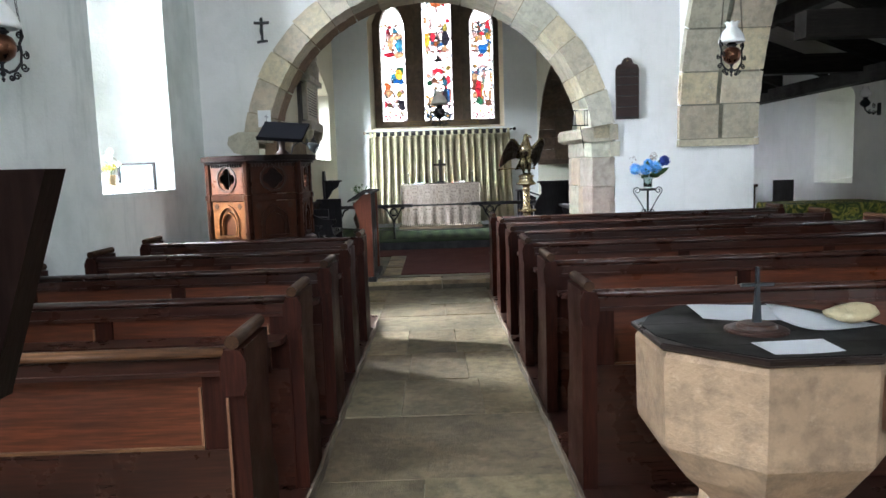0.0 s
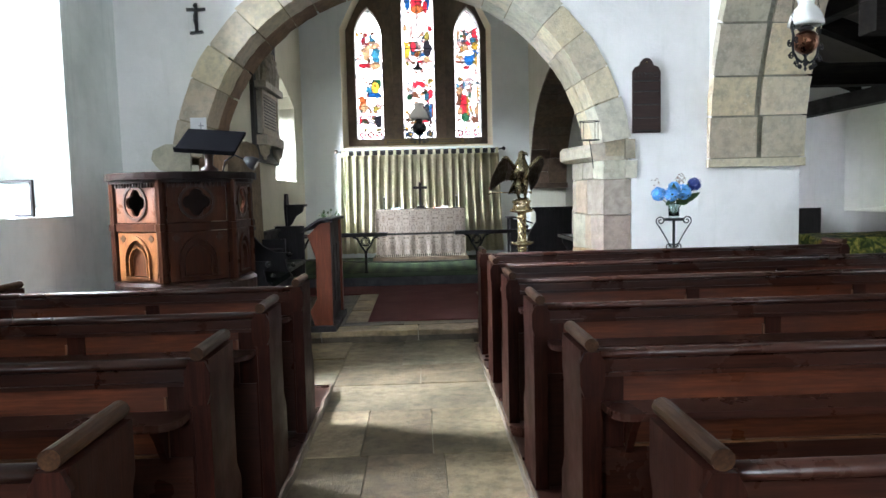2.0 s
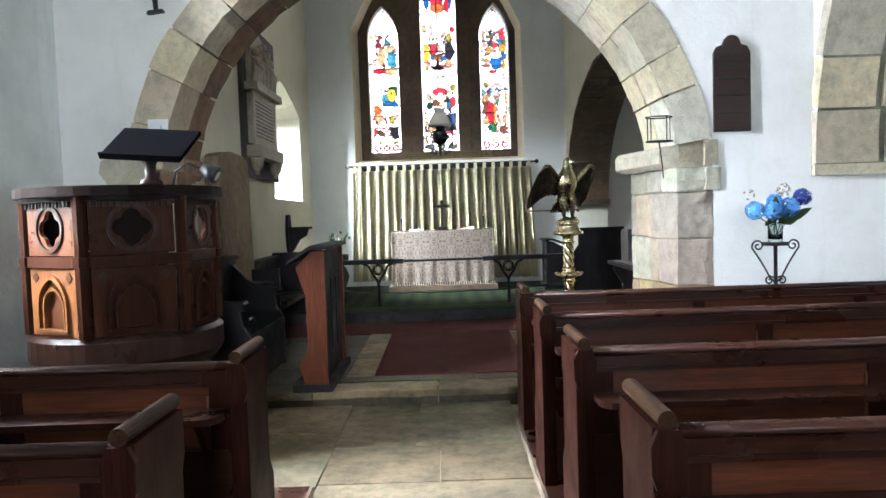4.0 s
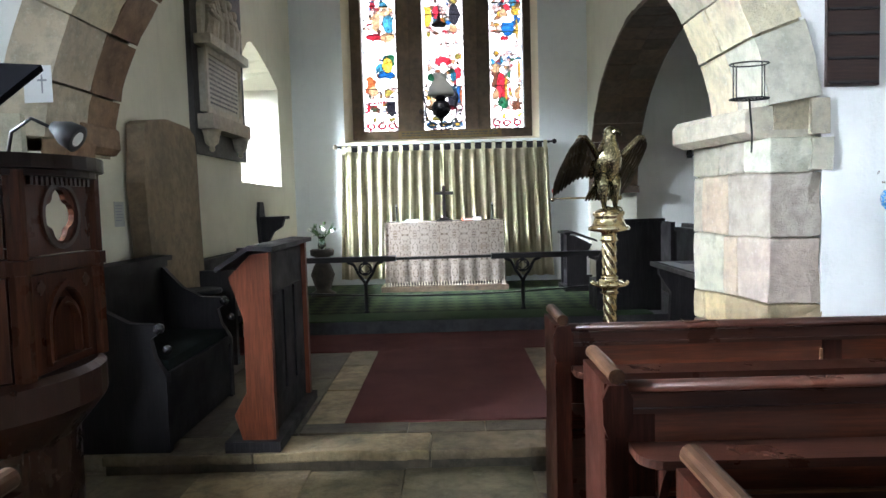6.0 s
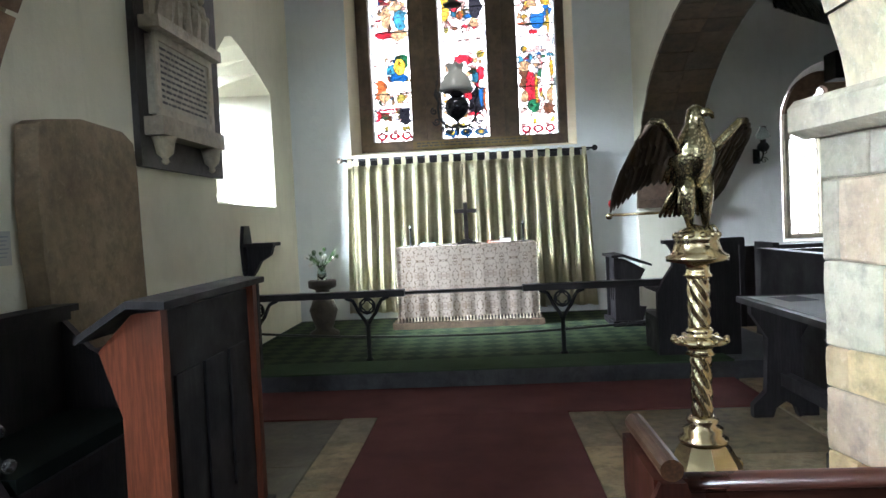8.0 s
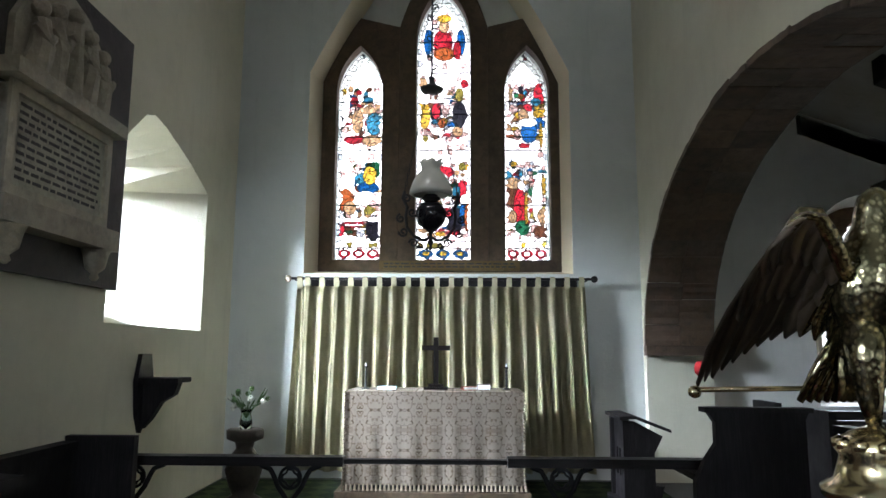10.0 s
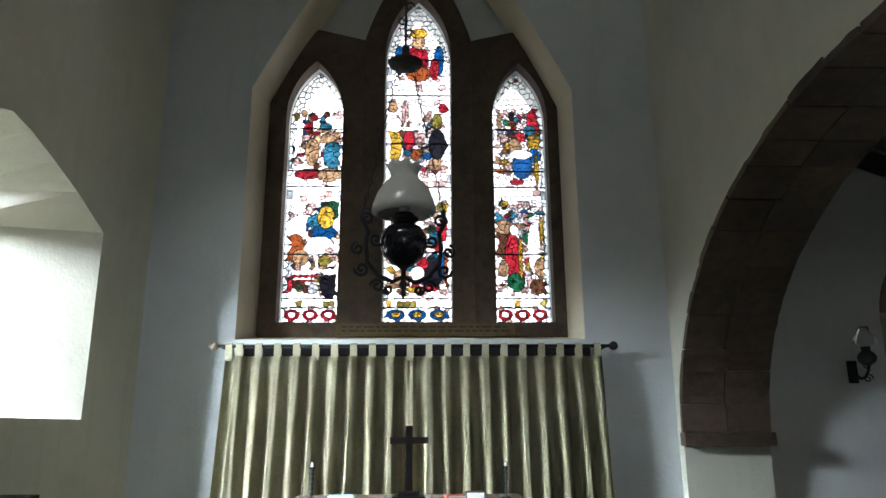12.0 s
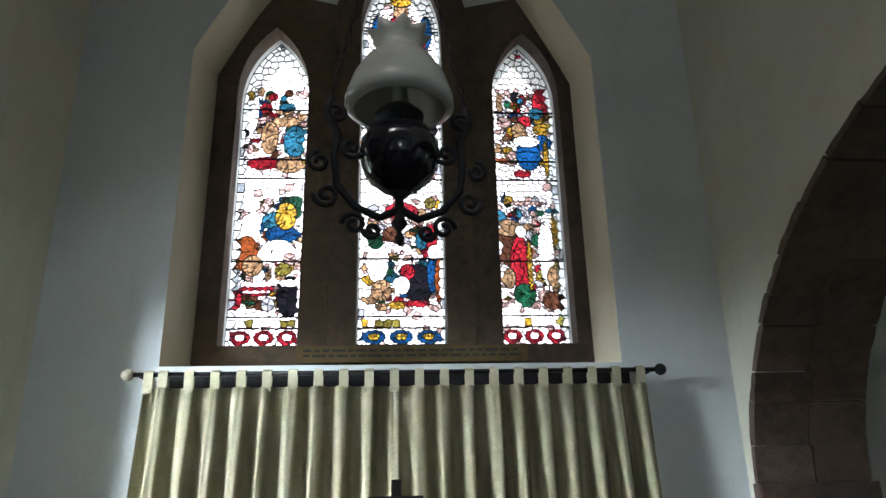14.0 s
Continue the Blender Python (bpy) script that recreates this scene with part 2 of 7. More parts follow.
CROSSWOOD = wood("ebony_cross_wood", (0.012, 0.008, 0.007), (0.006, 0.005, 0.0045), "z", 0.5, spec=0.08)
DESKWOOD = wood("desk_wood", (0.14, 0.041, 0.02), (0.08, 0.023, 0.012), "z", 0.38, spec=0.15)
BEAM = wood("roof_timber", (0.025, 0.02, 0.017), (0.008, 0.007, 0.006), "x", 0.8, spec=0.1)
BRASS = metal("polished_brass", (0.62, 0.51, 0.31), 0.13, (0.1, 0.075, 0.035), 0.5)
COPPER = metal("aged_copper", (0.22, 0.1, 0.06), 0.2)
IRON = metal("wrought_iron", (0.02, 0.02, 0.022), 0.5, (0.03, 0.02, 0.015), 0.3, 0.6)
LEAD = metal("window_lead", (0.03, 0.03, 0.032), 0.6, (0.02, 0.02, 0.02), 0.3, 0.5)
RED = cloth("red_carpet", (0.125, 0.047, 0.044), (0.085, 0.032, 0.03), 180)
GREEN = cloth("green_carpet", (0.05, 0.078, 0.042), (0.03, 0.048, 0.025), 180)
CURTAIN = cloth("curtain_linen", (0.62, 0.58, 0.41), (0.44, 0.41, 0.26), 90)
PAPER = plain("paper", (0.8, 0.82, 0.84), 0.8, 0.05)
INK = plain("grey_print", (0.3, 0.32, 0.36), 0.8)
OPAL = plain("opal_glass", (0.85, 0.86, 0.84), 0.18, 0.04)
# Darker copy of the opal: the chancel lamp is backlit, its shade put into colour.
SHADED_OPAL = plain("shaded_opal_glass", (0.46, 0.47, 0.42), 0.2, 0.06)
BLACK = plain("black_paint", (0.012, 0.012, 0.014), 0.4)
MATTBLACK = plain("matt_black_leather", (0.003, 0.003, 0.0035), 1.0, spec=0.0)
LEAF = plain("leaf_green", (0.05, 0.1, 0.03), 0.55, 0.4)
BLUE = plain("hydrangea_blue", (0.1, 0.34, 0.78), 0.7, 0.4)
NAVY = plain("hydrangea_deep_blue", (0.03, 0.06, 0.32), 0.7, 0.4)
WHITEPETAL = plain("white_petal", (0.75, 0.76, 0.7), 0.7)
YELLOW = plain("yellow_petal", (0.75, 0.6, 0.05), 0.7)
CLEAR = glass("clear_quarry_glass", (0.9, 0.93, 0.93), 0.1)


# ---- mesh helpers ----
def part(name, bm, mat, parent=None, label="", smooth=False):
    bmesh.ops.recalc_face_normals(bm, faces=bm.faces)
    me = bpy.data.meshes.new(name)
    bm.to_mesh(me)
    bm.free()
    me.materials.append(mat)
    if smooth:
        me.polygons.foreach_set("use_smooth", [True] * len(me.polygons))
    ob = new(name, me)
    if parent is not None:
        ob.parent = parent
    if label:
        ob["label"] = label
    return ob


def thing(name, place, label, category, group="", turn=0.0):
    ob = new(name)
    ob.empty_display_size = 0.1
    ob.matrix_world = pose(*place, 0, 0, turn)
    return tagged(ob, label, category, group)


def setting(ob, label, category):
    return tagged(ob, label, category, kind="structure")


def box(bm, x0, x1, y0, y1, z0, z1):
    vs = [bm.verts.new((x, y, z)) for z in (z0, z1) for x, y in ((x0, y0), (x1, y0), (x1, y1), (x0, y1))]
    for f in ((0, 3, 2, 1), (4, 5, 6, 7), (0, 1, 5, 4), (1, 2, 6, 5), (2, 3, 7, 6), (3, 0, 4, 7)):
        bm.faces.new([vs[i] for i in f])
    return vs


def bevel(bm, width, seg=2):
    bmesh.ops.bevel(bm, geom=[e for e in bm.edges if e.calc_face_angle(0) > 0.5], offset=width, segments=seg, profile=0.6, affect="EDGES", clamp_overlap=True)
    return bm


def block(x0, x1, y0, y1, z0, z1, r=0.006, seg=2):
    bm = bmesh.new()
    box(bm, x0, x1, y0, y1, z0, z1)
    return bevel(bm, r, seg) if r else bm


def prism(bm, pts, a, b, axis="y"):
    """A 2D outline drawn out from a to b along one axis."""
    def at(p, w):
        return {"x": (w, p[0], p[1]), "y": (p[0], w, p[1]), "z": (p[0], p[1], w)}[axis]
    lo, hi = [bm.verts.new(at(p, a)) for p in pts], [bm.verts.new(at(p, b)) for p in pts]
    n = len(pts)
    bm.faces.new(lo)
    bm.faces.new(hi[::-1])
    for i in range(n):
        bm.faces.new((lo[i], hi[i], hi[(i + 1) % n], lo[(i + 1) % n]))
    return bm


def ring(bm, outer, inner, a, b, axis="y", closed=True):
    """A frame between two outlines with equally many points."""
    def at(p, w):
        return {"x": (w, p[0], p[1]), "y": (p[0], w, p[1]), "z": (p[0], p[1], w)}[axis]
    rows = [[bm.verts.new(at(p, w)) for p in o] for o, w in ((outer, a), (inner, a), (inner, b), (outer, b))]
    n = len(outer)
    for i in range(n if closed else n - 1):
        j = (i + 1) % n
        for k in range(4):
            bm.faces.new((rows[k][i], rows[k][j], rows[(k + 1) % 4][j], rows[(k + 1) % 4][i]))
    if not closed:
        for i in (0, n - 1):
            bm.faces.new([rows[k][i] for k in range(4)])
    return bm


def lathe(bm, profile, seg=24, cx=0.0, cy=0.0, twist=None):
    rows = []
    for r, z in profile:
        rows.append([bm.verts.new((cx + r * math.cos(2 * math.pi * i / seg), cy + r * math.sin(2 * math.pi * i / seg), z)) for i in range(seg)])
    for a, b in zip(rows, rows[1:]):
        for i in range(seg):
            bm.faces.new((a[i], a[(i + 1) % seg], b[(i + 1) % seg], b[i]))
    bm.faces.new(rows[0][::-1])
    bm.faces.new(rows[-1])
    return bm


def tube(bm, pts, r, seg=8, r2=None):
    pts = [Vector(p) for p in pts]
    rows, up = [], Vector((0.13, 0.31, 0.94))
    for i, p in enumerate(pts):
        d = (pts[min(i + 1, len(pts) - 1)] - pts[max(i - 1, 0)]).normalized()
        s = d.cross(up)
        if s.length < 0.1:
            s = d.cross(Vector((1, 0, 0)))
        s.normalize()
        u = s.cross(d)
        k = r if r2 is None else r + (r2 - r) * i / (len(pts) - 1)
        rows.append([bm.verts.new(p + k * (math.cos(2 * math.pi * j / seg) * s + math.sin(2 * math.pi * j / seg) * u)) for j in range(seg)])
    for a, b in zip(rows, rows[1:]):
        for j in range(seg):
            bm.faces.new((a[j], a[(j + 1) % seg], b[(j + 1) % seg], b[j]))
    bm.faces.new(rows[0][::-1])
    bm.faces.new(rows[-1])
    return bm


def blob(bm, c, r, squash=(1, 1, 1), sub=2):
    made = bmesh.ops.create_icosphere(bm, subdivisions=sub, radius=r)["verts"]
    for v in made:
        k = 1 + 0.12 * noise.noise(v.co * (2.0 / r) + Vector(c) * 7)
        v.co = Vector((v.co.x * squash[0], v.co.y * squash[1], v.co.z * squash[2])) * k + Vector(c)
    return bm


def spiral(cx, cz, r0, turns, start, sign=1, n=22):
    """A flat scroll in x and z."""
    return [(cx + r0 * (1 - 0.8 * i / n) * math.cos(start + sign * turns * 2 * math.pi * i / n), 0,
             cz + r0 * (1 - 0.8 * i / n) * math.sin(start + sign * turns * 2 * math.pi * i / n)) for i in range(n + 1)]


def pointed(c, w, spring, apex, sill, n=9):
    """Outline of a lancet: from the sill's left end round the head to the sill's right end."""
    h = apex - spring
    rad = (h * h + (w / 2) ** 2) / w
    left = []
    for i in range(n + 1):
        z = h * math.sin(math.pi / 2 * i / n)
        left.append((c + (rad - w / 2) - math.sqrt(max(0, rad * rad - z * z)), spring + z))
    right = [(2 * c - x, z) for x, z in left[:-1]][::-1]
    return [(c - w / 2, sill)] + left + right + [(c + w / 2, sill)]


def round_head(c, w, spring, rise, sill, n=16):
    top = [(c - w / 2 * math.cos(math.pi * i / n), spring + rise * math.sin(math.pi * i / n)) for i in range(n + 1)]
    return [(c - w / 2, sill)] + top + [(c + w / 2, sill)]


def wall(bm, along, u0, u1, w0, w1, z0, z1, openings=(), top=None):
    """A wall along x or y between w0 and w1. openings: (outline at w0, outline at w1), sorted, each starting and ending on its sill."""
    def at(u, w, z):
        return (u, w, z) if along == "x" else (w, u, z)
    top = top or (lambda u: z1)

    def face(*p):
        vs = [bm.verts.new(q) for q in p]
        if len({tuple(round(c, 5) for c in q) for q in p}) > 2:
            bm.faces.new(vs)
    for side, w in ((0, w0), (1, w1)):
        u = u0
        for op in openings:
            o = op[side]
            ua, ub, sill = o[0][0], o[-1][0], o[0][1]
            face(at(u, w, z0), at(ua, w, z0), at(ua, w, top(ua)), at(u, w, top(u)))
            if sill > z0:
                face(at(ua, w, z0), at(ub, w, z0), at(ub, w, sill), at(ua, w, sill))
            for (p, pz), (q, qz) in zip(o[1:-1], o[2:-1]):
                if q - p > 1e-6:
                    face(at(p, w, pz), at(q, w, qz), at(q, w, top(q)), at(p, w, top(p)))
            u = ub
        face(at(u, w, z0), at(u1, w, z0), at(u1, w, top(u1)), at(u, w, top(u)))
    for f, b in openings:
        n = len(f)
        for i in range(n if f[0][1] > z0 else n - 1):
            j = (i + 1) % n
            face(at(f[i][0], w0, f[i][1]), at(f[j][0], w0, f[j][1]), at(b[j][0], w1, b[j][1]), at(b[i][0], w1, b[i][1]))
    us = [u0 + (u1 - u0) * i / 24 for i in range(25)]
    for a, b in zip(us, us[1:]):
        face(at(a, w0, top(a)), at(b, w0, top(b)), at(b, w1, top(b)), at(a, w1, top(a)))
    for u in (u0, u1):
        face(at(u, w0, z0), at(u, w1, z0), at(u, w1, top(u)), at(u, w0, top(u)))
    face(at(u0, w0, z0), at(u1, w0, z0), at(u1, w1, z0), at(u0, w1, z0))
    bmesh.ops.remove_doubles(bm, verts=bm.verts, dist=0.0004)
    return bm


# ---- the shell ----
NAVE_N, CH_N, CH_S, ARCH_Y, EAST = -2.8, -2.07, 2.23, 8.64, 15.05
WEST, AISLE_S, CHF, SANC = -2.6, 6.7, 0.12, 0.27

setting(part("ground", block(-60, 60, -60, 60, -0.5, -0.16, 0), FLAG), "churchyard ground around the building", "ground")
bm = bmesh.new()
box(bm, NAVE_N - 0.4, AISLE_S + 0.3, WEST - 0.3, ARCH_Y + 0.4, -0.15, -0.03)
floor = setting(part("floor", bm, MORTAR), "worn stone floor under the nave and aisle", "floor")
bm = bmesh.new()
box(bm, CH_N - 0.1, AISLE_S + 0.3, ARCH_Y - 0.02, EAST + 0.3, -0.15, CHF - 0.02)
chancel_floor = setting(part("chancel_floor", bm, MORTAR), "raised stone floor of the chancel", "floor")

# nave north wall with its deep splayed window
win_f, win_b = round_head(6.77, 1.66, 3.7, 0.6, 1.335), round_head(6.7, 1.05, 3.4, 0.5, 1.6)
far_f, far_b = round_head(1.0, 1.66, 3.7, 0.6, 1.335), round_head(1.0, 1.05, 3.4, 0.5, 1.6)
wall_north = setting(part("wall_north", wall(bmesh.new(), "y", WEST, ARCH_Y + 0.85, NAVE_N, NAVE_N - 0.85, -0.1, 5.6, [(far_f, far_b), (win_f, win_b)]), DAMPWASH),
                     "damp-stained whitewashed nave wall with a deep window", "wall")
west_o = round_head(0.6, 1.8, 3.7, 0.6, 1.7)
setting(part("wall_west", wall(bmesh.new(), "x", NAVE_N, AISLE_S + 0.6, WEST, WEST - 0.7, -0.1, 5.6, [(west_o, round_head(0.6, 1.3, 3.6, 0.5, 1.9))]), WHITEWASH),
        "whitewashed west wall behind the font", "wall")

# chancel arch wall: the stones of the arch stand in the opening
ARC, AR_O, AR_I, AR_Z = -0.04, 2.28, 2.0, 1.63
arch_o = round_head(ARC, 2 * AR_O - 0.02, AR_Z, AR_O - 0.01, -0.1, 28)
setting(part("wall_chancel_arch", wall(bmesh.new(), "x", NAVE_N, 3.02, ARCH_Y, ARCH_Y + 0.8, -0.1, 5.6, [(arch_o, arch_o)]), WHITEWASH),
        "whitewashed wall round the chancel arch", "wall")
setting(part("wall_arch_jamb", block(-2.33, -2.062, ARCH_Y + 0.004, ARCH_Y + 0.797, -0.1, 1.78, 0), OCHREWASH), "limewashed jamb under the north end of the arch", "wall")

# nave arcade: wall over the round arch, and the respond it springs from
arc_f = round_head(5.54, 6.2, 1.72, 3.1, -0.1, 40)
setting(part("wall_arcade", wall(bmesh.new(), "y", WEST, ARCH_Y + 0.8, 3.02, 3.95, -0.1, 5.6, [(arc_f, arc_f)]), WHITEWASH),
        "whitewashed arcade wall beside the south aisle", "wall")

# chancel walls
nw_f = [(12.42, 1.71), (12.42, 2.92), (12.62, 3.12), (12.84, 3.31), (13.0, 3.36), (13.2, 3.33), (13.5, 3.25), (13.8, 3.16), (14.22, 3.0), (14.22, 1.71)]
nw_b = [(12.85, 1.95), (12.85, 2.9), (12.95, 3.1), (13.06, 3.22), (13.18, 3.26), (13.3, 3.24), (13.42, 3.18), (13.52, 3.08), (13.62, 2.9), (13.62, 1.95)]
setting(part("wall_chancel_north", wall(bmesh.new(), "y", ARCH_Y + 0.8, EAST + 0.9, CH_N, CH_N - 0.75, -0.1, 6.6, [(nw_f, nw_b)]), OCHREWASH),
        "limewashed chancel wall with a splayed window", "wall")
so = [(9.48, -0.1)] + [(12.2 - 2.74 * math.cos(math.pi * i / 32), 1.6 + 1.84 * math.sin(math.pi * i / 32)) for i in range(33)] + [(14.94, -0.1)]
so[0] = (so[1][0], -0.1)
setting(part("wall_chancel_south", wall(bmesh.new(), "y", ARCH_Y + 0.8, EAST + 0.9, CH_S, 2.9, -0.1, 6.6, [(so, so)]), OLIVEWASH),
        "limewashed chancel wall with a wide arch into the chapel", "wall")
EWX, EWW = 0.107, 1.42


def east_head(u, shift=0.0):
    d = max(0.0, EWW - abs(u - EWX))
    return 4.57 + min(1.86, 2.1 * d - 0.42 * d * d) - shift


us = [EWX - EWW + 2 * EWW * i / 30 for i in range(31)]
ew_f = [(us[0], 2.34)] + [(u, east_head(u)) for u in us] + [(us[-1], 2.34)]
us2 = [EWX - 0.95 * EWW + 1.9 * EWW * i / 30 for i in range(31)]
ew_b = [(us2[0], 2.42)] + [(u, east_head(EWX + (u - EWX) / 0.95, -0.03)) for u in us2] + [(us2[-1], 2.42)]
east_wall = setting(part("wall_east", wall(bmesh.new(), "x", CH_N - 0.1, CH_S + 0.1, EAST, EAST + 0.5, -0.1, 6.6, [(ew_f, ew_b)]), LIMEWASH),
        "limewashed east wall with a deep window recess", "wall")
east_wall.data.materials.append(LITCREAM)  # cream of the splay: the window light on it is put into the wash
for f in east_wall.data.polygons:
    if abs(f.normal.y) < 0.8 and EAST < f.center.y < EAST + 0.5 and abs(f.center.x - EWX) < EWW + 0.05 and 2.3 < f.center.z < 6.4:
        f.material_index = 1
LANCETS = [(-0.821, 0.53, 4.5, 5.06), (0.149, 0.63, 5.12, 5.81), (1.11, 0.515, 4.5, 5.06)]
heads = [pointed(c, w, s, a, 2.54) for c, w, s, a in LANCETS]
setting(part("wall_east_backing", wall(bmesh.new(), "x", CH_N - 0.1, CH_S + 0.1, EAST + 0.56, EAST + 0.9, -0.1, 6.6, [(h, h) for h in heads]), LIMEWASH),
        "plaster infill round the three lancets", "wall")
for i, ((c, w, s, a), h) in enumerate(zip(LANCETS, heads)):
    u0, u1 = ((-1.245, -0.36), (-0.36, 0.66), (0.66, 1.49))[i]
    peak = 6.05 if i == 1 else 5.40

    def stone_top(u, i=i, c=c, u0=u0, u1=u1):
        if i == 1:
            return 6.05 - 0.77 * (abs(u - c) / 0.51) ** 2.2
        inner = (u > c) == (i == 0)
        return 5.40 - (0.11 * abs(u - c) / 0.45 if inner else 0.75 * (abs(u - c) / 0.42) ** 1.15)
    setting(part("window_stonework_%d" % (i + 1), wall(bmesh.new(), "x", u0 + 0.002, u1 - 0.002, EAST + 0.40 - 0.02 * (i == 1), EAST + 0.557, 2.40, peak, [(h, h)], top=stone_top), WINSTONE),
            "dark sandstone surround of a stained lancet", "window surround")

# chapel and south aisle
ce = round_head(4.66, 1.32, 2.5, 0.7, 1.0)
ceb = round_head(4.695, 0.96, 2.5, 0.62, 1.03)
setting(part("wall_chapel_east", wall(bmesh.new(), "x", CH_S + 0.1, AISLE_S + 0.3, EAST, EAST + 0.55, -0.1, 5.6, [(ce, ceb)]), WHITEWASH), "whitewashed chapel wall with a traceried window", "wall")
sw, sw2 = round_head(11.75, 1.15, 2.4, 0.25, 1.03), round_head(11.6, 0.6, 2.3, 0.2, 1.12)
# added opening out of view, lets in the extra aisle light
sv, sv2 = round_head(5.2, 1.5, 2.3, 0.3, 1.05), round_head(5.2, 1.2, 2.2, 0.25, 1.15)
setting(part("wall_south", wall(bmesh.new(), "y", WEST, EAST + 0.5, AISLE_S, AISLE_S + 0.6, -0.1, 3.1, [(sv, sv2), (sw, sw2)]), WHITEWASH), "whitewashed south aisle wall with deep windows", "wall")

# ceilings
setting(part("ceiling_nave", block(NAVE_N - 0.8, 3.95, WEST - 0.6, ARCH_Y + 0.8, 5.6, 5.75, 0), CEIL), "plain plaster ceiling of the nave", "ceiling")
setting(part("ceiling_chancel", block(CH_N - 0.75, 2.9, ARCH_Y + 0.8, EAST + 0.9, 6.6, 6.75, 0), CEIL), "plain plaster ceiling of the chancel", "ceiling")
bm = bmesh.new()
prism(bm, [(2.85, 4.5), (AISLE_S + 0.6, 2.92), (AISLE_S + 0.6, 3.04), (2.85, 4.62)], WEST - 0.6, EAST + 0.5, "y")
# Darker plaster than the nave and chancel ceilings.
setting(part("ceiling_aisle", bm, plaster("dark_aisle_plaster", (0.3, 0.29, 0.26), (0.12, 0.12, 0.11), 0.5)), "dark grey sloping plaster ceiling of the south aisle", "ceiling")

# ---- pews ----
def pew(x0, x1, yfar, label, shelf=True, flip=False):
    """One bench: the back stands at its west edge, the raised end boards at both sides."""
    p = thing("pew", (0, 0, 0), label, "pew", "pews of the nave")
    yn = yfar - 0.30
    for k, (xa, xb) in enumerate(((x0, x0 + 0.065), (x1 - 0.065, x1))):
        bm = bmesh.new()
        prism(bm, [(yn, 0.05), (yfar + 0.03, 0.05), (yfar + 0.03, 0.40), (yfar - 0.02, 0.47), (yfar - 0.02, 0.76), (yfar, 0.80), (yfar, 0.925), (yn, 0.925)], xa, xb, "x")
        end = part("bench_end", bevel(bm, 0.008, 2), PEW_Z, p)
        bm = bmesh.new()
        prism(bm, [((xa + xb) / 2 + 0.023 * math.cos(a), 0.946 + 0.022 * math.sin(a)) for a in [2 * math.pi * i / 14 for i in range(14)]], yn - 0.012, yfar + 0.012, "y")
        part("end_cap", bevel(bm, 0.004, 1), WORN_Y, end)
        bm = bmesh.new()
        prism(bm, [((xa + xb) / 2 + s * w, z) for s, w, z in ((-1, 0.028, 0.78), (-1, 0.04, 0.815), (-1, 0.042, 0.885), (-1, 0.024, 0.924), (1, 0.024, 0.924), (1, 0.042, 0.885), (1, 0.04, 0.815), (1, 0.028, 0.78))], yn - 0.02, yn - 0.001, "y")
        part("end_scroll", bevel(bm, 0.004, 1), PEW_Z, end)
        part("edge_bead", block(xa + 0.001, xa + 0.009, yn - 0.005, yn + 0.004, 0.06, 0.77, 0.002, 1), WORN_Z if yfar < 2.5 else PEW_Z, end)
    xa, xb = x0 + 0.067, x1 - 0.067
    yb = yn + 0.012
    bm = bmesh.new()
    prism(bm, [(yb + 0.012 + 0.029 * math.cos(a), 0.91 + 0.017 * math.sin(a)) for a in [2 * math.pi * i / 14 for i in range(14)]], xa, xb, "x")
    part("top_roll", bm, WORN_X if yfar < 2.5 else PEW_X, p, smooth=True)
    part("top_rail", block(xa, xb, yb, yb + 0.03, 0.835, 0.892, 0.005), PEW_X, p)
    part("top_bead", block(xa, xb, yb - 0.012, yb, 0.838, 0.852, 0.004), PEW_X, p)
    part("bottom_rail", block(xa, xb, yb, yb + 0.03, 0.06, 0.598, 0.006), PEW_X, p)
    n = max(2, round((xb - xa) / 0.95))
    step = (xb - xa) / n
    for i in range(n):
        a, b = xa + i * step, xa + (i + 1) * step
        e = b - (0.075 if i == n - 1 else 0)
        part("stile", block(a, a + 0.075, yb + 0.002, yb + 0.028, 0.599, 0.834, 0.004), PEW_Z, p)
        pan = part("back_panel", block(a + 0.076, e - 0.001, yb + 0.012, yb + 0.024, 0.599, 0.834, 0.0), PANEL_X, p)
        part("panel_bead", block(a + 0.078, e - 0.003, yb - 0.001, yb + 0.0115, 0.6, 0.609, 0.003), WORN_X, pan)
        part("panel_bead", block(e - 0.011, e - 0.003, yb + 0.001, yb + 0.0115, 0.611, 0.80, 0.003), WORN_Z, pan)
    part("stile", block(xb - 0.074, xb, yb + 0.002, yb + 0.028, 0.599, 0.834, 0.004), PEW_Z, p)
    part("seat", block(xa, xb, yb + 0.031, yfar + 0.06, 0.415, 0.445, 0.01), PEW_X, p)
    if shelf:
        bm = bmesh.new()
        r = 0.07
        pts = [(xa + 0.0, yb - 0.004), (xa, yb - 0.15 + r)] + [(xa + r - r * math.cos(a), yb - 0.15 + r - r * math.sin(a)) for a in [math.pi / 2 * i / 6 for i in range(1, 7)]]
        pts += [(2 * ((xa + xb) / 2) - x, y) for x, y in pts[::-1]]
        prism(bm, pts, 0.732, 0.756, "z")
        sh = part("book_shelf", bevel(bm, 0.005, 2), PEW_X, p)
        for bx in (xa + 0.09, (xa + xb) / 2, xb - 0.09):
            bm = bmesh.new()
            prism(bm, [(yb - 0.004, 0.731), (yb - 0.11, 0.731), (yb - 0.06, 0.67), (yb - 0.03, 0.62), (yb - 0.004, 0.58)], bx - 0.012, bx + 0.012, "x")
            part("shelf_bracket", bm, PEW_Z, sh)
    return p


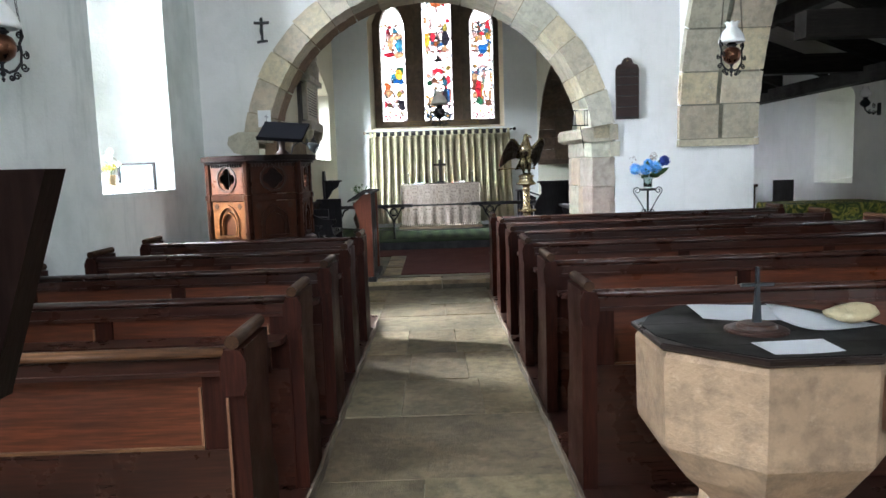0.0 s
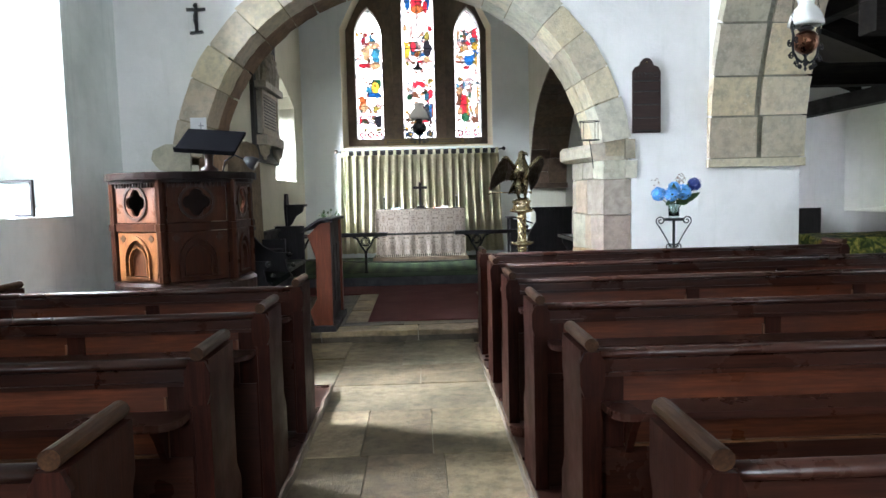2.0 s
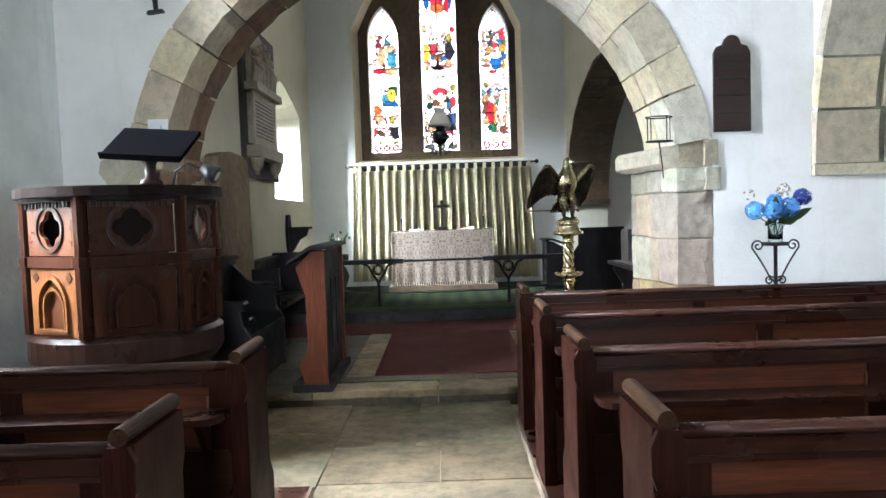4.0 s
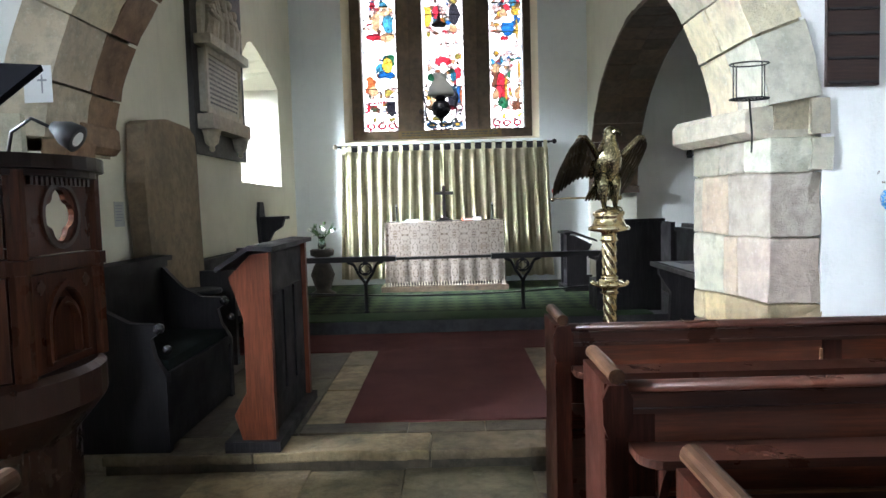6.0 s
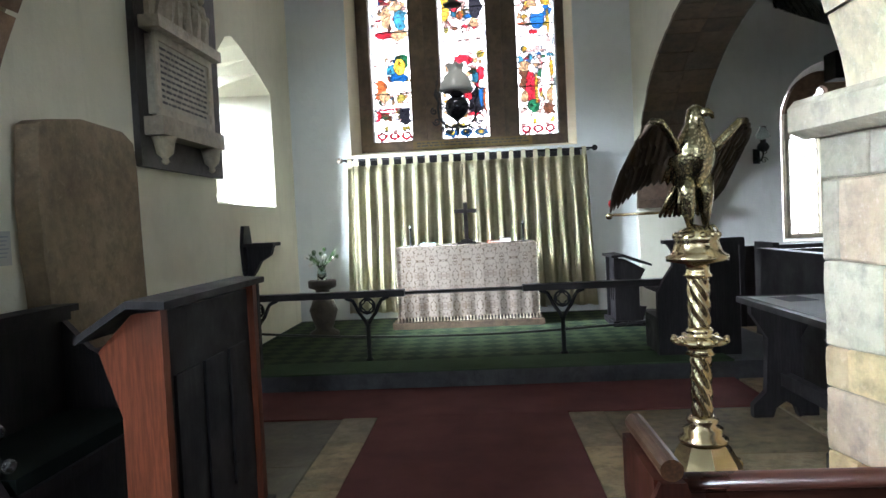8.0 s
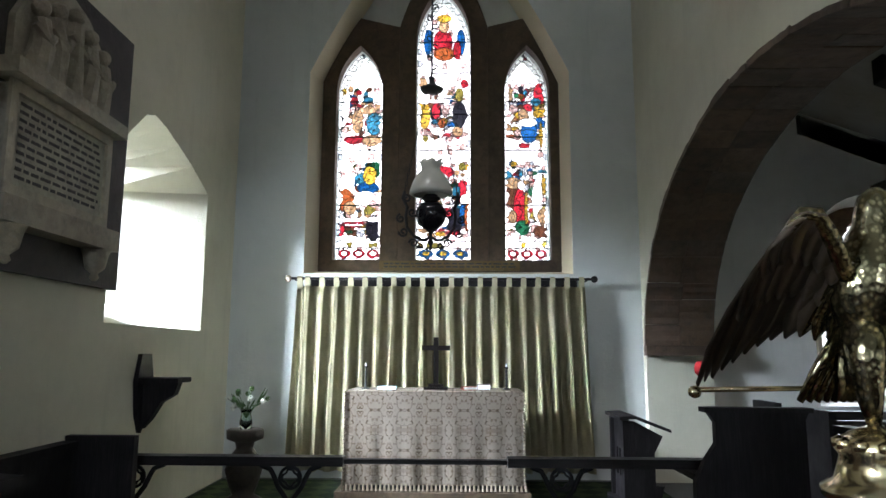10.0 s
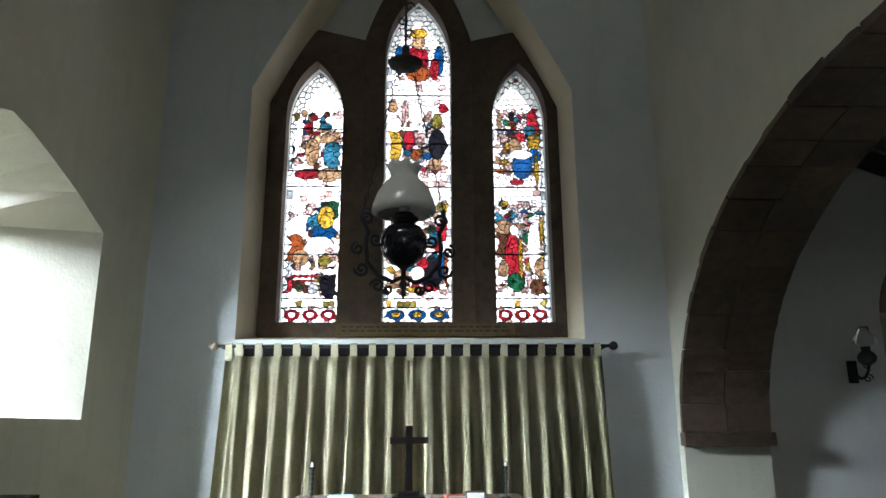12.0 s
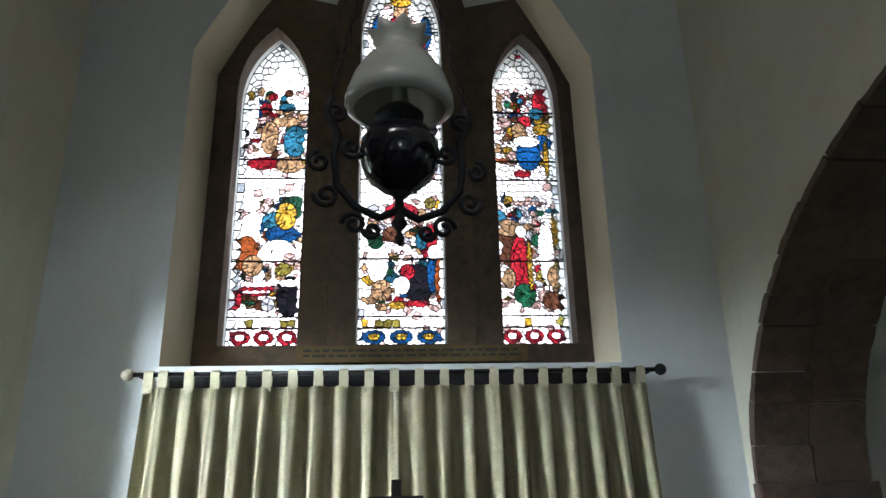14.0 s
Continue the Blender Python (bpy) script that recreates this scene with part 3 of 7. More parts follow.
LEFT_Y, RIGHT_Y = (2.41, 3.31, 4.21, 5.11, 6.02), (3.19, 4.16, 5.11, 6.06, 6.97, 7.88)
for i, y in enumerate(LEFT_Y):
    pew(-2.42, -0.605, y, "reddish varnished pine pew with rolled top rail", i > 0)
for i, y in enumerate(RIGHT_Y):
    pew(0.60, 3.80, y, "long reddish varnished pine pew by the aisle", i > 0)
for name, x0, x1, y0, y1 in (("pew_platform_north", -2.79, -0.60, 1.9, 6.77), ("pew_platform_south", 0.595, 3.94, 2.66, 8.0)):
    deck = setting(part(name, block(x0, x1, y0, y1, -0.03, 0.05, 0.008), PEW_Y), "dark boarded platform under the pews", "platform")
    xe = x0 - 0.009 if x0 > 0 else x1 + 0.009
    bm = bmesh.new()
    box(bm, xe - 0.008, xe + 0.008, y0, y1, -0.002, 0.053)
    bmesh.ops.subdivide_edges(bm, edges=[e for e in bm.edges if abs(e.verts[0].co.y - e.verts[1].co.y) > 0.1], cuts=90)
    for v in bm.verts:
        v.co += Vector((0.009 * noise.noise(v.co * 6), 0, 0.012 * noise.noise(v.co * 4 + Vector((3, 0, 0))) if v.co.z > 0.02 else 0))
    part("worn_edging", bm, WORN_EDGE, deck, "pale scuffed edge of the boards")

# ---- font ----
FX, FY = 1.09, 2.30


def octagon(ap, cx=0.0, cy=0.0):
    r = ap / math.cos(math.pi / 8)
    return [(cx + r * math.cos(math.pi / 8 + i * math.pi / 4), cy + r * math.sin(math.pi / 8 + i * math.pi / 4)) for i in range(8)]


def oct_stack(bm, levels):
    rows = [[bm.verts.new((x, y, z)) for x, y in octagon(ap)] for ap, z in levels]
    for a, b in zip(rows, rows[1:]):
        for i in range(8):
            bm.faces.new((a[i], a[(i + 1) % 8], b[(i + 1) % 8], b[i]))
    bm.faces.new(rows[0][::-1])
    bm.faces.new(rows[-1])
    return bm


font = thing("font", (FX, FY, 0), "worn octagonal stone font with a wooden lid", "font")
part("bowl", bevel(oct_stack(bmesh.new(), [(0.23, 0.36), (0.30, 0.43), (0.375, 0.545), (0.38, 0.57), (0.385, 0.84), (0.372, 0.862)]), 0.012, 2), FONTSTONE, font)
part("stem", bevel(oct_stack(bmesh.new(), [(0.24, 0.10), (0.19, 0.16), (0.18, 0.30), (0.225, 0.358)]), 0.01, 2), FONTSTONE, font)
part("base_step", bevel(oct_stack(bmesh.new(), [(0.42, -0.03), (0.42, 0.09), (0.40, 0.10)]), 0.01, 2), FONTSTONE, font)
part("patch", block(0.16, 0.35, -0.03, 0.03, 0.66, 0.82, 0.01), stone("patch_stone", (0.38, 0.24, 0.18), (0.28, 0.17, 0.13)), font, "redder repair stone let into the bowl").matrix_basis = pose(0.03, -0.355, 0, 0, 0, 0)
lid = part("lid", bevel(oct_stack(bmesh.new(), [(0.388, 0.8635), (0.399, 0.872), (0.399, 0.884), (0.392, 0.8885)]), 0.003, 2), wood("font_lid_edge", (0.026, 0.015, 0.011), (0.011, 0.007, 0.006), "x", 0.3, spec=0.2), font, "dark wooden octagonal lid")
board_wood = wood("font_lid_wood", (0.013, 0.011, 0.0095), (0.006, 0.0055, 0.005), "x", 0.45, spec=0.06)
for k in range(5):  # boards of the lid
    ya, yb = -0.385 + 0.154 * k + 0.001, -0.385 + 0.154 * (k + 1) - 0.001
    half_w = [min(0.385, 0.385 * 1.41421 - abs(q)) for q in (ya, yb)]
    part("board", prism(bmesh.new(), [(-half_w[0], ya), (half_w[0], ya), (half_w[1], yb), (-half_w[1], yb)], 0.889, 0.8925, "z"), board_wood, lid)
bm = bmesh.new()
lathe(bm, [(0.1, 0.893), (0.1, 0.9), (0.09, 0.905), (0.065, 0.907), (0.06, 0.917), (0.05, 0.921), (0.001, 0.922)], 32)
part("cross_base", bevel(bm, 0.002, 1), wood("cross_base_wood", (0.06, 0.028, 0.018), (0.02, 0.01, 0.008), "x", 0.35), lid, "round turned wooden cross base").location = (-0.05, -0.065, 0)
bm = bmesh.new()
prism(bm, [(-0.013, 0.922), (0.013, 0.922), (0.005, 1.04), (0.0045, 1.105), (-0.0045, 1.105), (-0.005, 1.04)], -0.008, 0.008, "y")
box(bm, -0.054, -0.0052, -0.005, 0.005, 1.041, 1.052)
box(bm, 0.0052, 0.054, -0.005, 0.005, 1.041, 1.052)
part("lid_cross", bevel(bm, 0.002, 1), plain("dark_pewter", (0.018, 0.021, 0.023), 0.35, spec=0.4), lid, "small dull metal cross").location = (-0.05, -0.065, 0)


def sheet(name, pts, z, label, wave=0.006, place=(0, 0, 0), category="paper", mat=PAPER, nx=8):
    """A loose sheet of paper with a slight curl, spanned by four corners."""
    bm = bmesh.new()
    a, b, c, d = [Vector((*p, 0)) for p in pts]
    grid = []
    for i in range(nx + 1):
        row = []
        for j in range(nx + 1):
            u, v = i / nx, j / nx
            p = (a * (1 - u) + b * u) * (1 - v) + (d * (1 - u) + c * u) * v
            p.z = z + wave * (1 + math.sin(5 * u + 2 * v)) * (0.3 + abs(u - 0.5))
            row.append(bm.verts.new(p))
        grid.append(row)
    for i in range(nx):
        for j in range(nx):
            bm.faces.new((grid[i][j], grid[i + 1][j], grid[i + 1][j + 1], grid[i][j + 1]))
    bmesh.ops.solidify(bm, geom=bm.faces[:], thickness=0.0015)
    return tagged(part(name, bm, mat, smooth=True), label, category)


sheet("paper_sheet", [(0.965, 2.67), (1.28, 2.62), (1.175, 2.35), (0.929, 2.406)], 0.895, "white printed sheet lying on the font lid", 0.004)
sheet("paper_sheet", [(1.24, 2.60), (1.45, 2.235), (1.255, 2.13), (1.14, 2.30)], 0.899, "curled white sheet lying on the font lid", 0.011)
sheet("paper_sheet", [(0.949, 2.078), (1.183, 2.102), (1.168, 1.948), (0.953, 1.933)], 0.894, "small white card on the font lid", 0.002)
bm = bmesh.new()
blob(bm, (1.375, 2.28, 0.934), 0.085, (1.05, 0.8, 0.3), 3)
for v in bm.verts:
    v.co.z += 0.006 * math.sin(31 * v.co.x + 17 * v.co.y) + 0.004 * math.sin(53 * v.co.y)
tagged(part("flat_stone", bm, stone("lumpy_pebble", (0.4, 0.36, 0.25), (0.26, 0.23, 0.15)), smooth=True), "flat pale pebble holding down a sheet", "stone")

# ---- tall board by the rear pew ----
stand = thing("book_stand", (-0.72, 0.72, 0), "tall dark panelled book stand behind the pews", "book stand")
part("board", bevel(prism(bmesh.new(), [(-0.33, 1.20), (0.255, 1.225), (0.335, 1.464), (-0.33, 1.47)], -0.02, 0.02, "y"), 0.006), PULPIT_BLACK, stand)
part("raised_panel", block(-0.25, 0.24, -0.032, -0.0205, 1.27, 1.42, 0.006), PULPIT_DARK, stand)
for x in (-0.3, -0.02):
    part("leg", block(x, x + 0.06, -0.018, 0.018, -0.03, 1.22, 0.006), PULPIT_DARK, stand)
part("foot_rail", block(-0.32, 0.07, -0.16, 0.16, -0.03, 0.03, 0.008), PULPIT_DARK, stand)

# ---- pulpit ----
PX, PY, PR = -1.89, 7.64, 0.54
pulpit = thing("pulpit", (PX, PY, 0), "carved oak pulpit with quatrefoils and arched panels", "pulpit")


def poly(r, n, start, cx=0.0, cy=0.0):
    return [(cx + r * math.cos(start + 2 * math.pi * i / n), cy + r * math.sin(start + 2 * math.pi * i / n)) for i in range(n)]


def quatrefoil(c, z, r, n=6):
    """Outline of four lobes."""
    pts = []
    for k in range(4):
        a0 = math.pi / 2 * k
        for i in range(n + 1):
            a = a0 - math.pi / 2 * 0.92 + math.pi * 0.92 * i / n
            pts.append((c + r * 0.52 * math.cos(a0) + r * 0.48 * math.cos(a), z + r * 0.52 * math.sin(a0) + r * 0.48 * math.sin(a)))
    return pts


def hole_plate(bm, x0, x1, z0, z1, hole, y0, y1):
    """A board with a cut-out: the hole's points are joined to the same directions on the edge."""
    cx, cz = (x0 + x1) / 2, sum(p[1] for p in hole) / len(hole)
    outer = []
    corners = [math.atan2(z - cz, x - cx) for x in (x0, x1) for z in (z0, z1)]
    angles = [math.atan2(p[1] - cz, p[0] - cx) for p in hole]
    for c in corners:
        k = min(range(len(angles)), key=lambda i: abs(math.atan2(math.sin(angles[i] - c), math.cos(angles[i] - c))))
        angles[k] = c
    for a in angles:
        dx, dz = math.cos(a), math.sin(a)
        t = min([(x - cx) / dx for x in (x0, x1) if abs(dx) > 1e-9 and (x - cx) / dx > 0] + [(z - cz) / dz for z in (z0, z1) if abs(dz) > 1e-9 and (z - cz) / dz > 0])
        outer.append((cx + dx * t, cz + dz * t))
    return ring(bm, outer, hole, y0, y1)


N_SIDE = 6
FACE0 = radians(-120.6)
ap = PR * math.cos(math.pi / N_SIDE)
half = PR * math.sin(math.pi / N_SIDE)
for i in range(N_SIDE):
    a = FACE0 + 2 * math.pi * i / N_SIDE
    m = Matrix.Rotation(a + math.pi / 2, 4, "Z") @ Matrix.Translation((0, -ap, 0))
    if i == 3:
        continue  # the doorway at the back
    bm = bmesh.new()
    hole_plate(bm, -half + 0.045, half - 0.045, 1.27, 1.585, quatrefoil(0, 1.425, 0.108), -0.012, 0.012)
    # Face 0 is lighter: the daylight on it is put into the wood.
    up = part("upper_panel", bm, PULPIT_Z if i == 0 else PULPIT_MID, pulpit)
    up.matrix_basis = m
    bm = bmesh.new()
    n = 28
    ring(bm, [(0.138 * math.cos(2 * math.pi * k / n), 1.425 + 0.138 * math.sin(2 * math.pi * k / n)) for k in range(n)], [(0.118 * math.cos(2 * math.pi * k / n), 1.425 + 0.118 * math.sin(2 * math.pi * k / n)) for k in range(n)], -0.024, -0.0125)
    part("ring_moulding", bm, PULPIT_DARK, up)
    # Black board added behind the holes to darken them; faces 0 and 2 stay open.
    if i not in (0, 2):
        part("inner_lining", block(-half + 0.06, half - 0.06, 0.03, 0.045, 1.29, 1.57, 0), PULPIT_BLACK, up)
    lower = pointed(0, 0.26, 0.97, 1.135, 0.845)
    bm = bmesh.new()
    hole_plate(bm, -half + 0.045, half - 0.045, 0.805, 1.195, lower + [(x, 0.845) for x in (0.08, 0.027, -0.027, -0.08)], -0.012, 0.012)
    # Lower panel is more orange; face 0 also has its daylight in the colour.
    face_oak = PULPIT_LIT if i == 0 else PULPIT_MID
    lo = part("lower_panel", bm, face_oak, pulpit)
    lo.matrix_basis = m
    bm = bmesh.new()
    ring(bm, pointed(0, 0.3, 0.975, 1.165, 0.845), pointed(0, 0.26, 0.97, 1.135, 0.845), -0.03, -0.0125, closed=False)
    ring(bm, pointed(0, 0.215, 0.96, 1.09, 0.845), pointed(0, 0.19, 0.96, 1.07, 0.845), -0.02, 0.02, closed=False)
    part("arch_moulding", bm, face_oak, lo)
    part("arch_sill", block(-0.15, 0.15, -0.035, 0.0, 0.83, 0.845, 0.004), face_oak, lo)
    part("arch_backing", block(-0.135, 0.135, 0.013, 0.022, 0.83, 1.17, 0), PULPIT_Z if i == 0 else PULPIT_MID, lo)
    for s in (-1, 1):
        part("small_quatrefoil", prism(bmesh.new(), quatrefoil(s * 0.165, 1.145, 0.03, 4), -0.0165, -0.0125, "y"), PULPIT_DARK, lo)
    part("mid_rail", block(-half + 0.02, half - 0.02, -0.025, 0.02, 1.20, 1.265, 0.008), PULPIT_MID, pulpit).matrix_basis = m
    for k in range(13):
        x = -half + 0.065 + k * (2 * half - 0.13) / 12
        part("dentil", block(x - 0.009, x + 0.009, -0.03, -0.0135, 1.545, 1.58, 0), PULPIT_DARK, pulpit).matrix_basis = m
for i in range(N_SIDE):
    a = FACE0 + 2 * math.pi * (i + 0.5) / N_SIDE
    bm = bmesh.new()
    for z0, z1, r in ((0.80, 1.205, 0.04), (1.205, 1.26, 0.05), (1.26, 1.6, 0.038)):
        prism(bm, poly(r, 8, 0.2, PR * math.cos(a), PR * math.sin(a)), z0, z1 - 0.001, "z")
    part("corner_shaft", bevel(bm, 0.004, 1), PULPIT_MID, pulpit)
bm = bmesh.new()
ring(bm, poly(PR + 0.06, 40, 0), poly(PR - 0.1, 40, 0), 1.605, 1.66, "z")
part("top_moulding", bevel(bm, 0.016, 3), PULPIT_BLACK, pulpit, "dark rounded handrail moulding")
bm = bmesh.new()
ring(bm, poly(PR + 0.03, 40, 0), poly(PR - 0.09, 40, 0), 1.578, 1.604, "z")
part("cornice", bevel(bm, 0.008, 2), PULPIT_BLACK, pulpit)
bm = bmesh.new()
lathe(bm, [(0.45, -0.03), (0.45, 0.5), (PR + 0.01, 0.62), (PR + 0.03, 0.65), (PR + 0.03, 0.775), (PR, 0.8)], 40)
part("drum_base", bm, PULPIT_DARK, pulpit)
rest = thing("bible_rest", (PX, PY, 1.66), "black sloping book rest on a turned wooden stem", "book rest")
bm = bmesh.new()
lathe(bm, [(0.07, 0.0), (0.07, 0.02), (0.03, 0.05), (0.035, 0.12), (0.055, 0.16), (0.03, 0.2), (0.03, 0.235)], 16)
for v in bm.verts:
    v.co += Vector((0.33, -0.36, 0.0))
part("stem", bm, PULPIT_DARK, rest, smooth=True)
board = part("rest_board", block(-0.235, 0.235, -0.15, 0.15, -0.012, 0.012, 0.004), MATTBLACK, rest)
board.matrix_basis = pose(0.36, -0.39, 0.235, 36, 5, -6)
part("ledge", block(-0.235, 0.235, -0.165, -0.151, -0.01, 0.03, 0.003), MATTBLACK, board)
lamp = thing("reading_lamp", (PX + 0.5, PY - 0.16, 1.66), "small black clip lamp on a bent arm", "lamp")
bm = bmesh.new()
tube(bm, [(-0.12, 0, 0.0), (-0.1, 0, 0.09), (-0.02, 0, 0.14), (0.06, 0, 0.1)], 0.007)
part("arm", bm, BLACK, lamp, smooth=True)
bm = bmesh.new()
lathe(bm, [(0.02, 0.0), (0.05, -0.06), (0.055, -0.11), (0.045, -0.11)], 16)
head = part("shade", bm, BLACK, lamp, smooth=True)
head.matrix_basis = pose(0.06, 0, 0.11, 0, -60, 0)
bm = bmesh.new()
lathe(bm, [(0.03, -0.106), (0.03, -0.112)], 12)
part("bulb_face", bm, OPAL, head)

# ---- chancel carpets and sanctuary step ----
setting(part("sanctuary_step", block(CH_N + 0.01, CH_S + 0.6, 11.75, EAST, -0.05, SANC - 0.012, 0.01), SLATE), "dark stone step of the sanctuary", "step")
runner = thing("carpet", (0, 0, CHF), "plain deep red carpet runner up the chancel", "carpet")
part("runner_strip", block(-0.475, 0.815, 8.90, 10.93, 0.0, 0.012, 0.004), RED, runner)
part("cross_strip", block(-2.0, 2.2, 10.935, 11.745, 0.0, 0.012, 0.004), RED, runner)
gm, nt, b = material("green_patterned_carpet", 0.95, spec=0.1)
vor = nt.nodes.new("ShaderNodeTexChecker")
vor.inputs["Scale"].default_value = 6.0
vor.inputs["Color1"].default_value, vor.inputs["Color2"].default_value = (0.05, 0.064, 0.027, 1), (0.006, 0.012, 0.008, 1)
mp = node(nt, "ShaderNodeMapping", Rotation=(0, 0, radians(45)), Scale=(1, 1, 0.01))
tc = nt.nodes.new("ShaderNodeTexCoord")
nt.links.new(tc.outputs["Object"], mp.inputs[0])
nt.links.new(mp.outputs[0], vor.inputs[0])
nt.links.new(mix(nt, noise_of(nt, coords(nt), 130, 3), vor.outputs[0], (0.02, 0.032, 0.018)), b.inputs["Base Color"])
rug = thing("sanctuary_carpet", (0, 0, SANC - 0.012), "green patterned carpet with a plain border", "carpet")
part("patterned_field", block(CH_N + 0.05, CH_S - 0.02, 12.21, 14.9, 0.0, 0.012, 0.003), gm, rug)
part("plain_border", block(CH_N + 0.05, CH_S - 0.02, 11.74, 12.205, 0.0, 0.012, 0.003), GREEN, rug)

# ---- altar ----
pm, nt, b = material("altar_damask", 0.9, spec=0.15)
v = coords(nt, (1, 1, 1))
sep = node(nt, "ShaderNodeSeparateXYZ")
nt.links.new(v, sep.inputs[0])


def fold(source, half):
    q = nt.nodes.new("ShaderNodeMath")
    q.operation = "PINGPONG"
    nt.links.new(source, q.inputs[0])
    q.inputs[1].default_value = half
    return q.outputs[0]


com = node(nt, "ShaderNodeCombineXYZ")
nt.links.new(fold(sep.outputs[0], 0.13), com.inputs[0])
nt.links.new(fold(sep.outputs[2], 0.17), com.inputs[2])
warp = noise_of(nt, com.outputs[0], 14, 2, 0.5)
warped = mix(nt, 0.06, com.outputs[0], warp, "ADD")
vor = node(nt, "ShaderNodeTexVoronoi", Scale=9.5, Randomness=0.8)
nt.links.new(warped, vor.inputs["Vector"])
fine_v = node(nt, "ShaderNodeTexVoronoi", Scale=26.0, Randomness=0.9)
nt.links.new(warped, fine_v.inputs["Vector"])
scrolls = ramp(nt, vor.outputs["Distance"], [(0.1, (0.1, 0.1, 0.1)), (0.17, (0.9, 0.9, 0.9)), (0.36, (0.8, 0.8, 0.8)), (0.42, (0.05, 0.05, 0.05)), (0.5, (0.35, 0.35, 0.35)), (0.56, (0.95, 0.95, 0.95)), (0.72, (0.2, 0.2, 0.2))])
pat = mix(nt, 0.4, scrolls, ramp(nt, fine_v.outputs["Distance"], [(0.2, (0.0, 0.0, 0.0)), (0.42, (1, 1, 1))]))
c = ramp(nt, pat, [(0.16, (0.035, 0.022, 0.012)), (0.42, (0.085, 0.062, 0.04)), (0.58, (0.17, 0.14, 0.115)), (0.85, (0.2, 0.168, 0.142))])
c = mix(nt, 0.3, c, ramp(nt, noise_of(nt, coords(nt, (3, 3, 1.2)), 1.4, 3), [(0.35, (0.1, 0.072, 0.042)), (0.6, (0.18, 0.152, 0.126))]))
nt.links.new(c, b.inputs["Base Color"])
bump(nt, b, pat, 0.25, 0.003)
part("altar_plinth", block(-0.74, 0.94, 13.92, 14.75, SANC - 0.012, SANC + 0.07, 0.01), DARKSTONE)
tagged(bpy.data.objects["altar_plinth"], "low reddish step under the altar", "step")
altar = thing("altar", (0.11, 14.33, SANC + 0.07), "altar table under a cream patterned damask cloth", "altar")
part("table_body", block(-0.74, 0.74, -0.28, 0.28, 0.0, 0.815, 0.01), DARKWOOD_X, altar)
bm = bmesh.new()
NX = 60
rows = []
for z, o in ((0.84, 0.0), (0.838, 0.012), (0.6, 0.016), (0.3, 0.022), (0.045, 0.028)):
    row = []
    per = [(-0.77 + 1.54 * i / NX, -0.32) for i in range(NX + 1)] + [(0.77, -0.32 + 0.64 * i / 20) for i in range(1, 21)] + [(0.77 - 1.54 * i / NX, 0.32) for i in range(1, NX + 1)] + [(-0.77, 0.32 - 0.64 * i / 20) for i in range(1, 20)]
    for k, (x, y) in enumerate(per):
        wob = 1 + (0.5 * math.sin(k * 0.9) + 0.4 * math.sin(k * 0.37)) * (0.84 - z) * 0.6
        sx, sy = (math.copysign(1, x) if abs(abs(x) - 0.77) < 1e-6 else 0), (math.copysign(1, y) if abs(abs(y) - 0.32) < 1e-6 else 0)
        row.append(bm.verts.new((x + sx * o * wob, y + sy * o * wob, z + 0.004)))
    rows.append(row)
for a, c2 in zip(rows, rows[1:]):
    n = len(a)
    for i in range(n):
        bm.faces.new((a[i], a[(i + 1) % n], c2[(i + 1) % n], c2[i]))
bm.faces.new(rows[0])
cl = tagged(part("altar_cloth", bm, pm), "cream and brown damask cloth draped over the altar", "altar cloth")
cl.matrix_world = pose(0.11, 14.33, SANC + 0.07)
bm = bmesh.new()
for k in range(44):
    x = -0.79 + 1.58 * k / 43
    tube(bm, [(x, -0.352, 0.055), (x, -0.356, 0.03), (x, -0.357, 0.004)], 0.007, 6, 0.013)
FRINGE = plain("dull_cream_fringe", (0.26, 0.22, 0.165), 0.9)
part("bottom_fringe", bm, FRINGE, cl, "cream bobble fringe")
for s in (-1, 1):
    bm = bmesh.new()
    for k in range(26):
        bmesh.ops.create_icosphere(bm, subdivisions=1, radius=0.013, matrix=Matrix.Translation((s * 0.785, -0.342 - 0.012 * (1 - k / 25), 0.04 + 0.79 * k / 25)))
    part("side_fringe", bm, FRINGE, cl, "cream bobble fringe")
cross = thing("altar_cross", (0.115, 14.28, SANC + 0.915), "plain dark wooden cross on a stepped base", "cross")
part("base", block(-0.11, 0.11, -0.07, 0.07, 0.0, 0.022, 0.004), CROSSWOOD, cross)
part("base_step", block(-0.07, 0.07, -0.045, 0.045, 0.0225, 0.05, 0.004), CROSSWOOD, cross)
part("upright", block(-0.024, 0.024, -0.012, 0.012, 0.051, 0.475, 0.004), CROSSWOOD, cross)
part("crossbar", block(-0.13, 0.13, -0.0145, 0.0145, 0.355, 0.4, 0.004), CROSSWOOD, cross)
for x in (-0.535, 0.765):
    cs = thing("candlestick", (x, 14.3, SANC + 0.915), "twisted dark candlestick with a short candle", "candlestick", "altar candlesticks")
    bm = bmesh.new()
    lathe(bm, [(0.035, 0), (0.035, 0.008), (0.012, 0.018)] + [(0.008 + 0.005 * (i % 2), 0.02 + i * 0.016) for i in range(11)] + [(0.017, 0.2), (0.017, 0.206)], 12)
    part("stick", bm, IRON, cs, smooth=True)
    bm = bmesh.new()
    lathe(bm, [(0.009, 0.207), (0.009, 0.235), (0.002, 0.24)], 10)
    part("candle", bm, PAPER, cs)


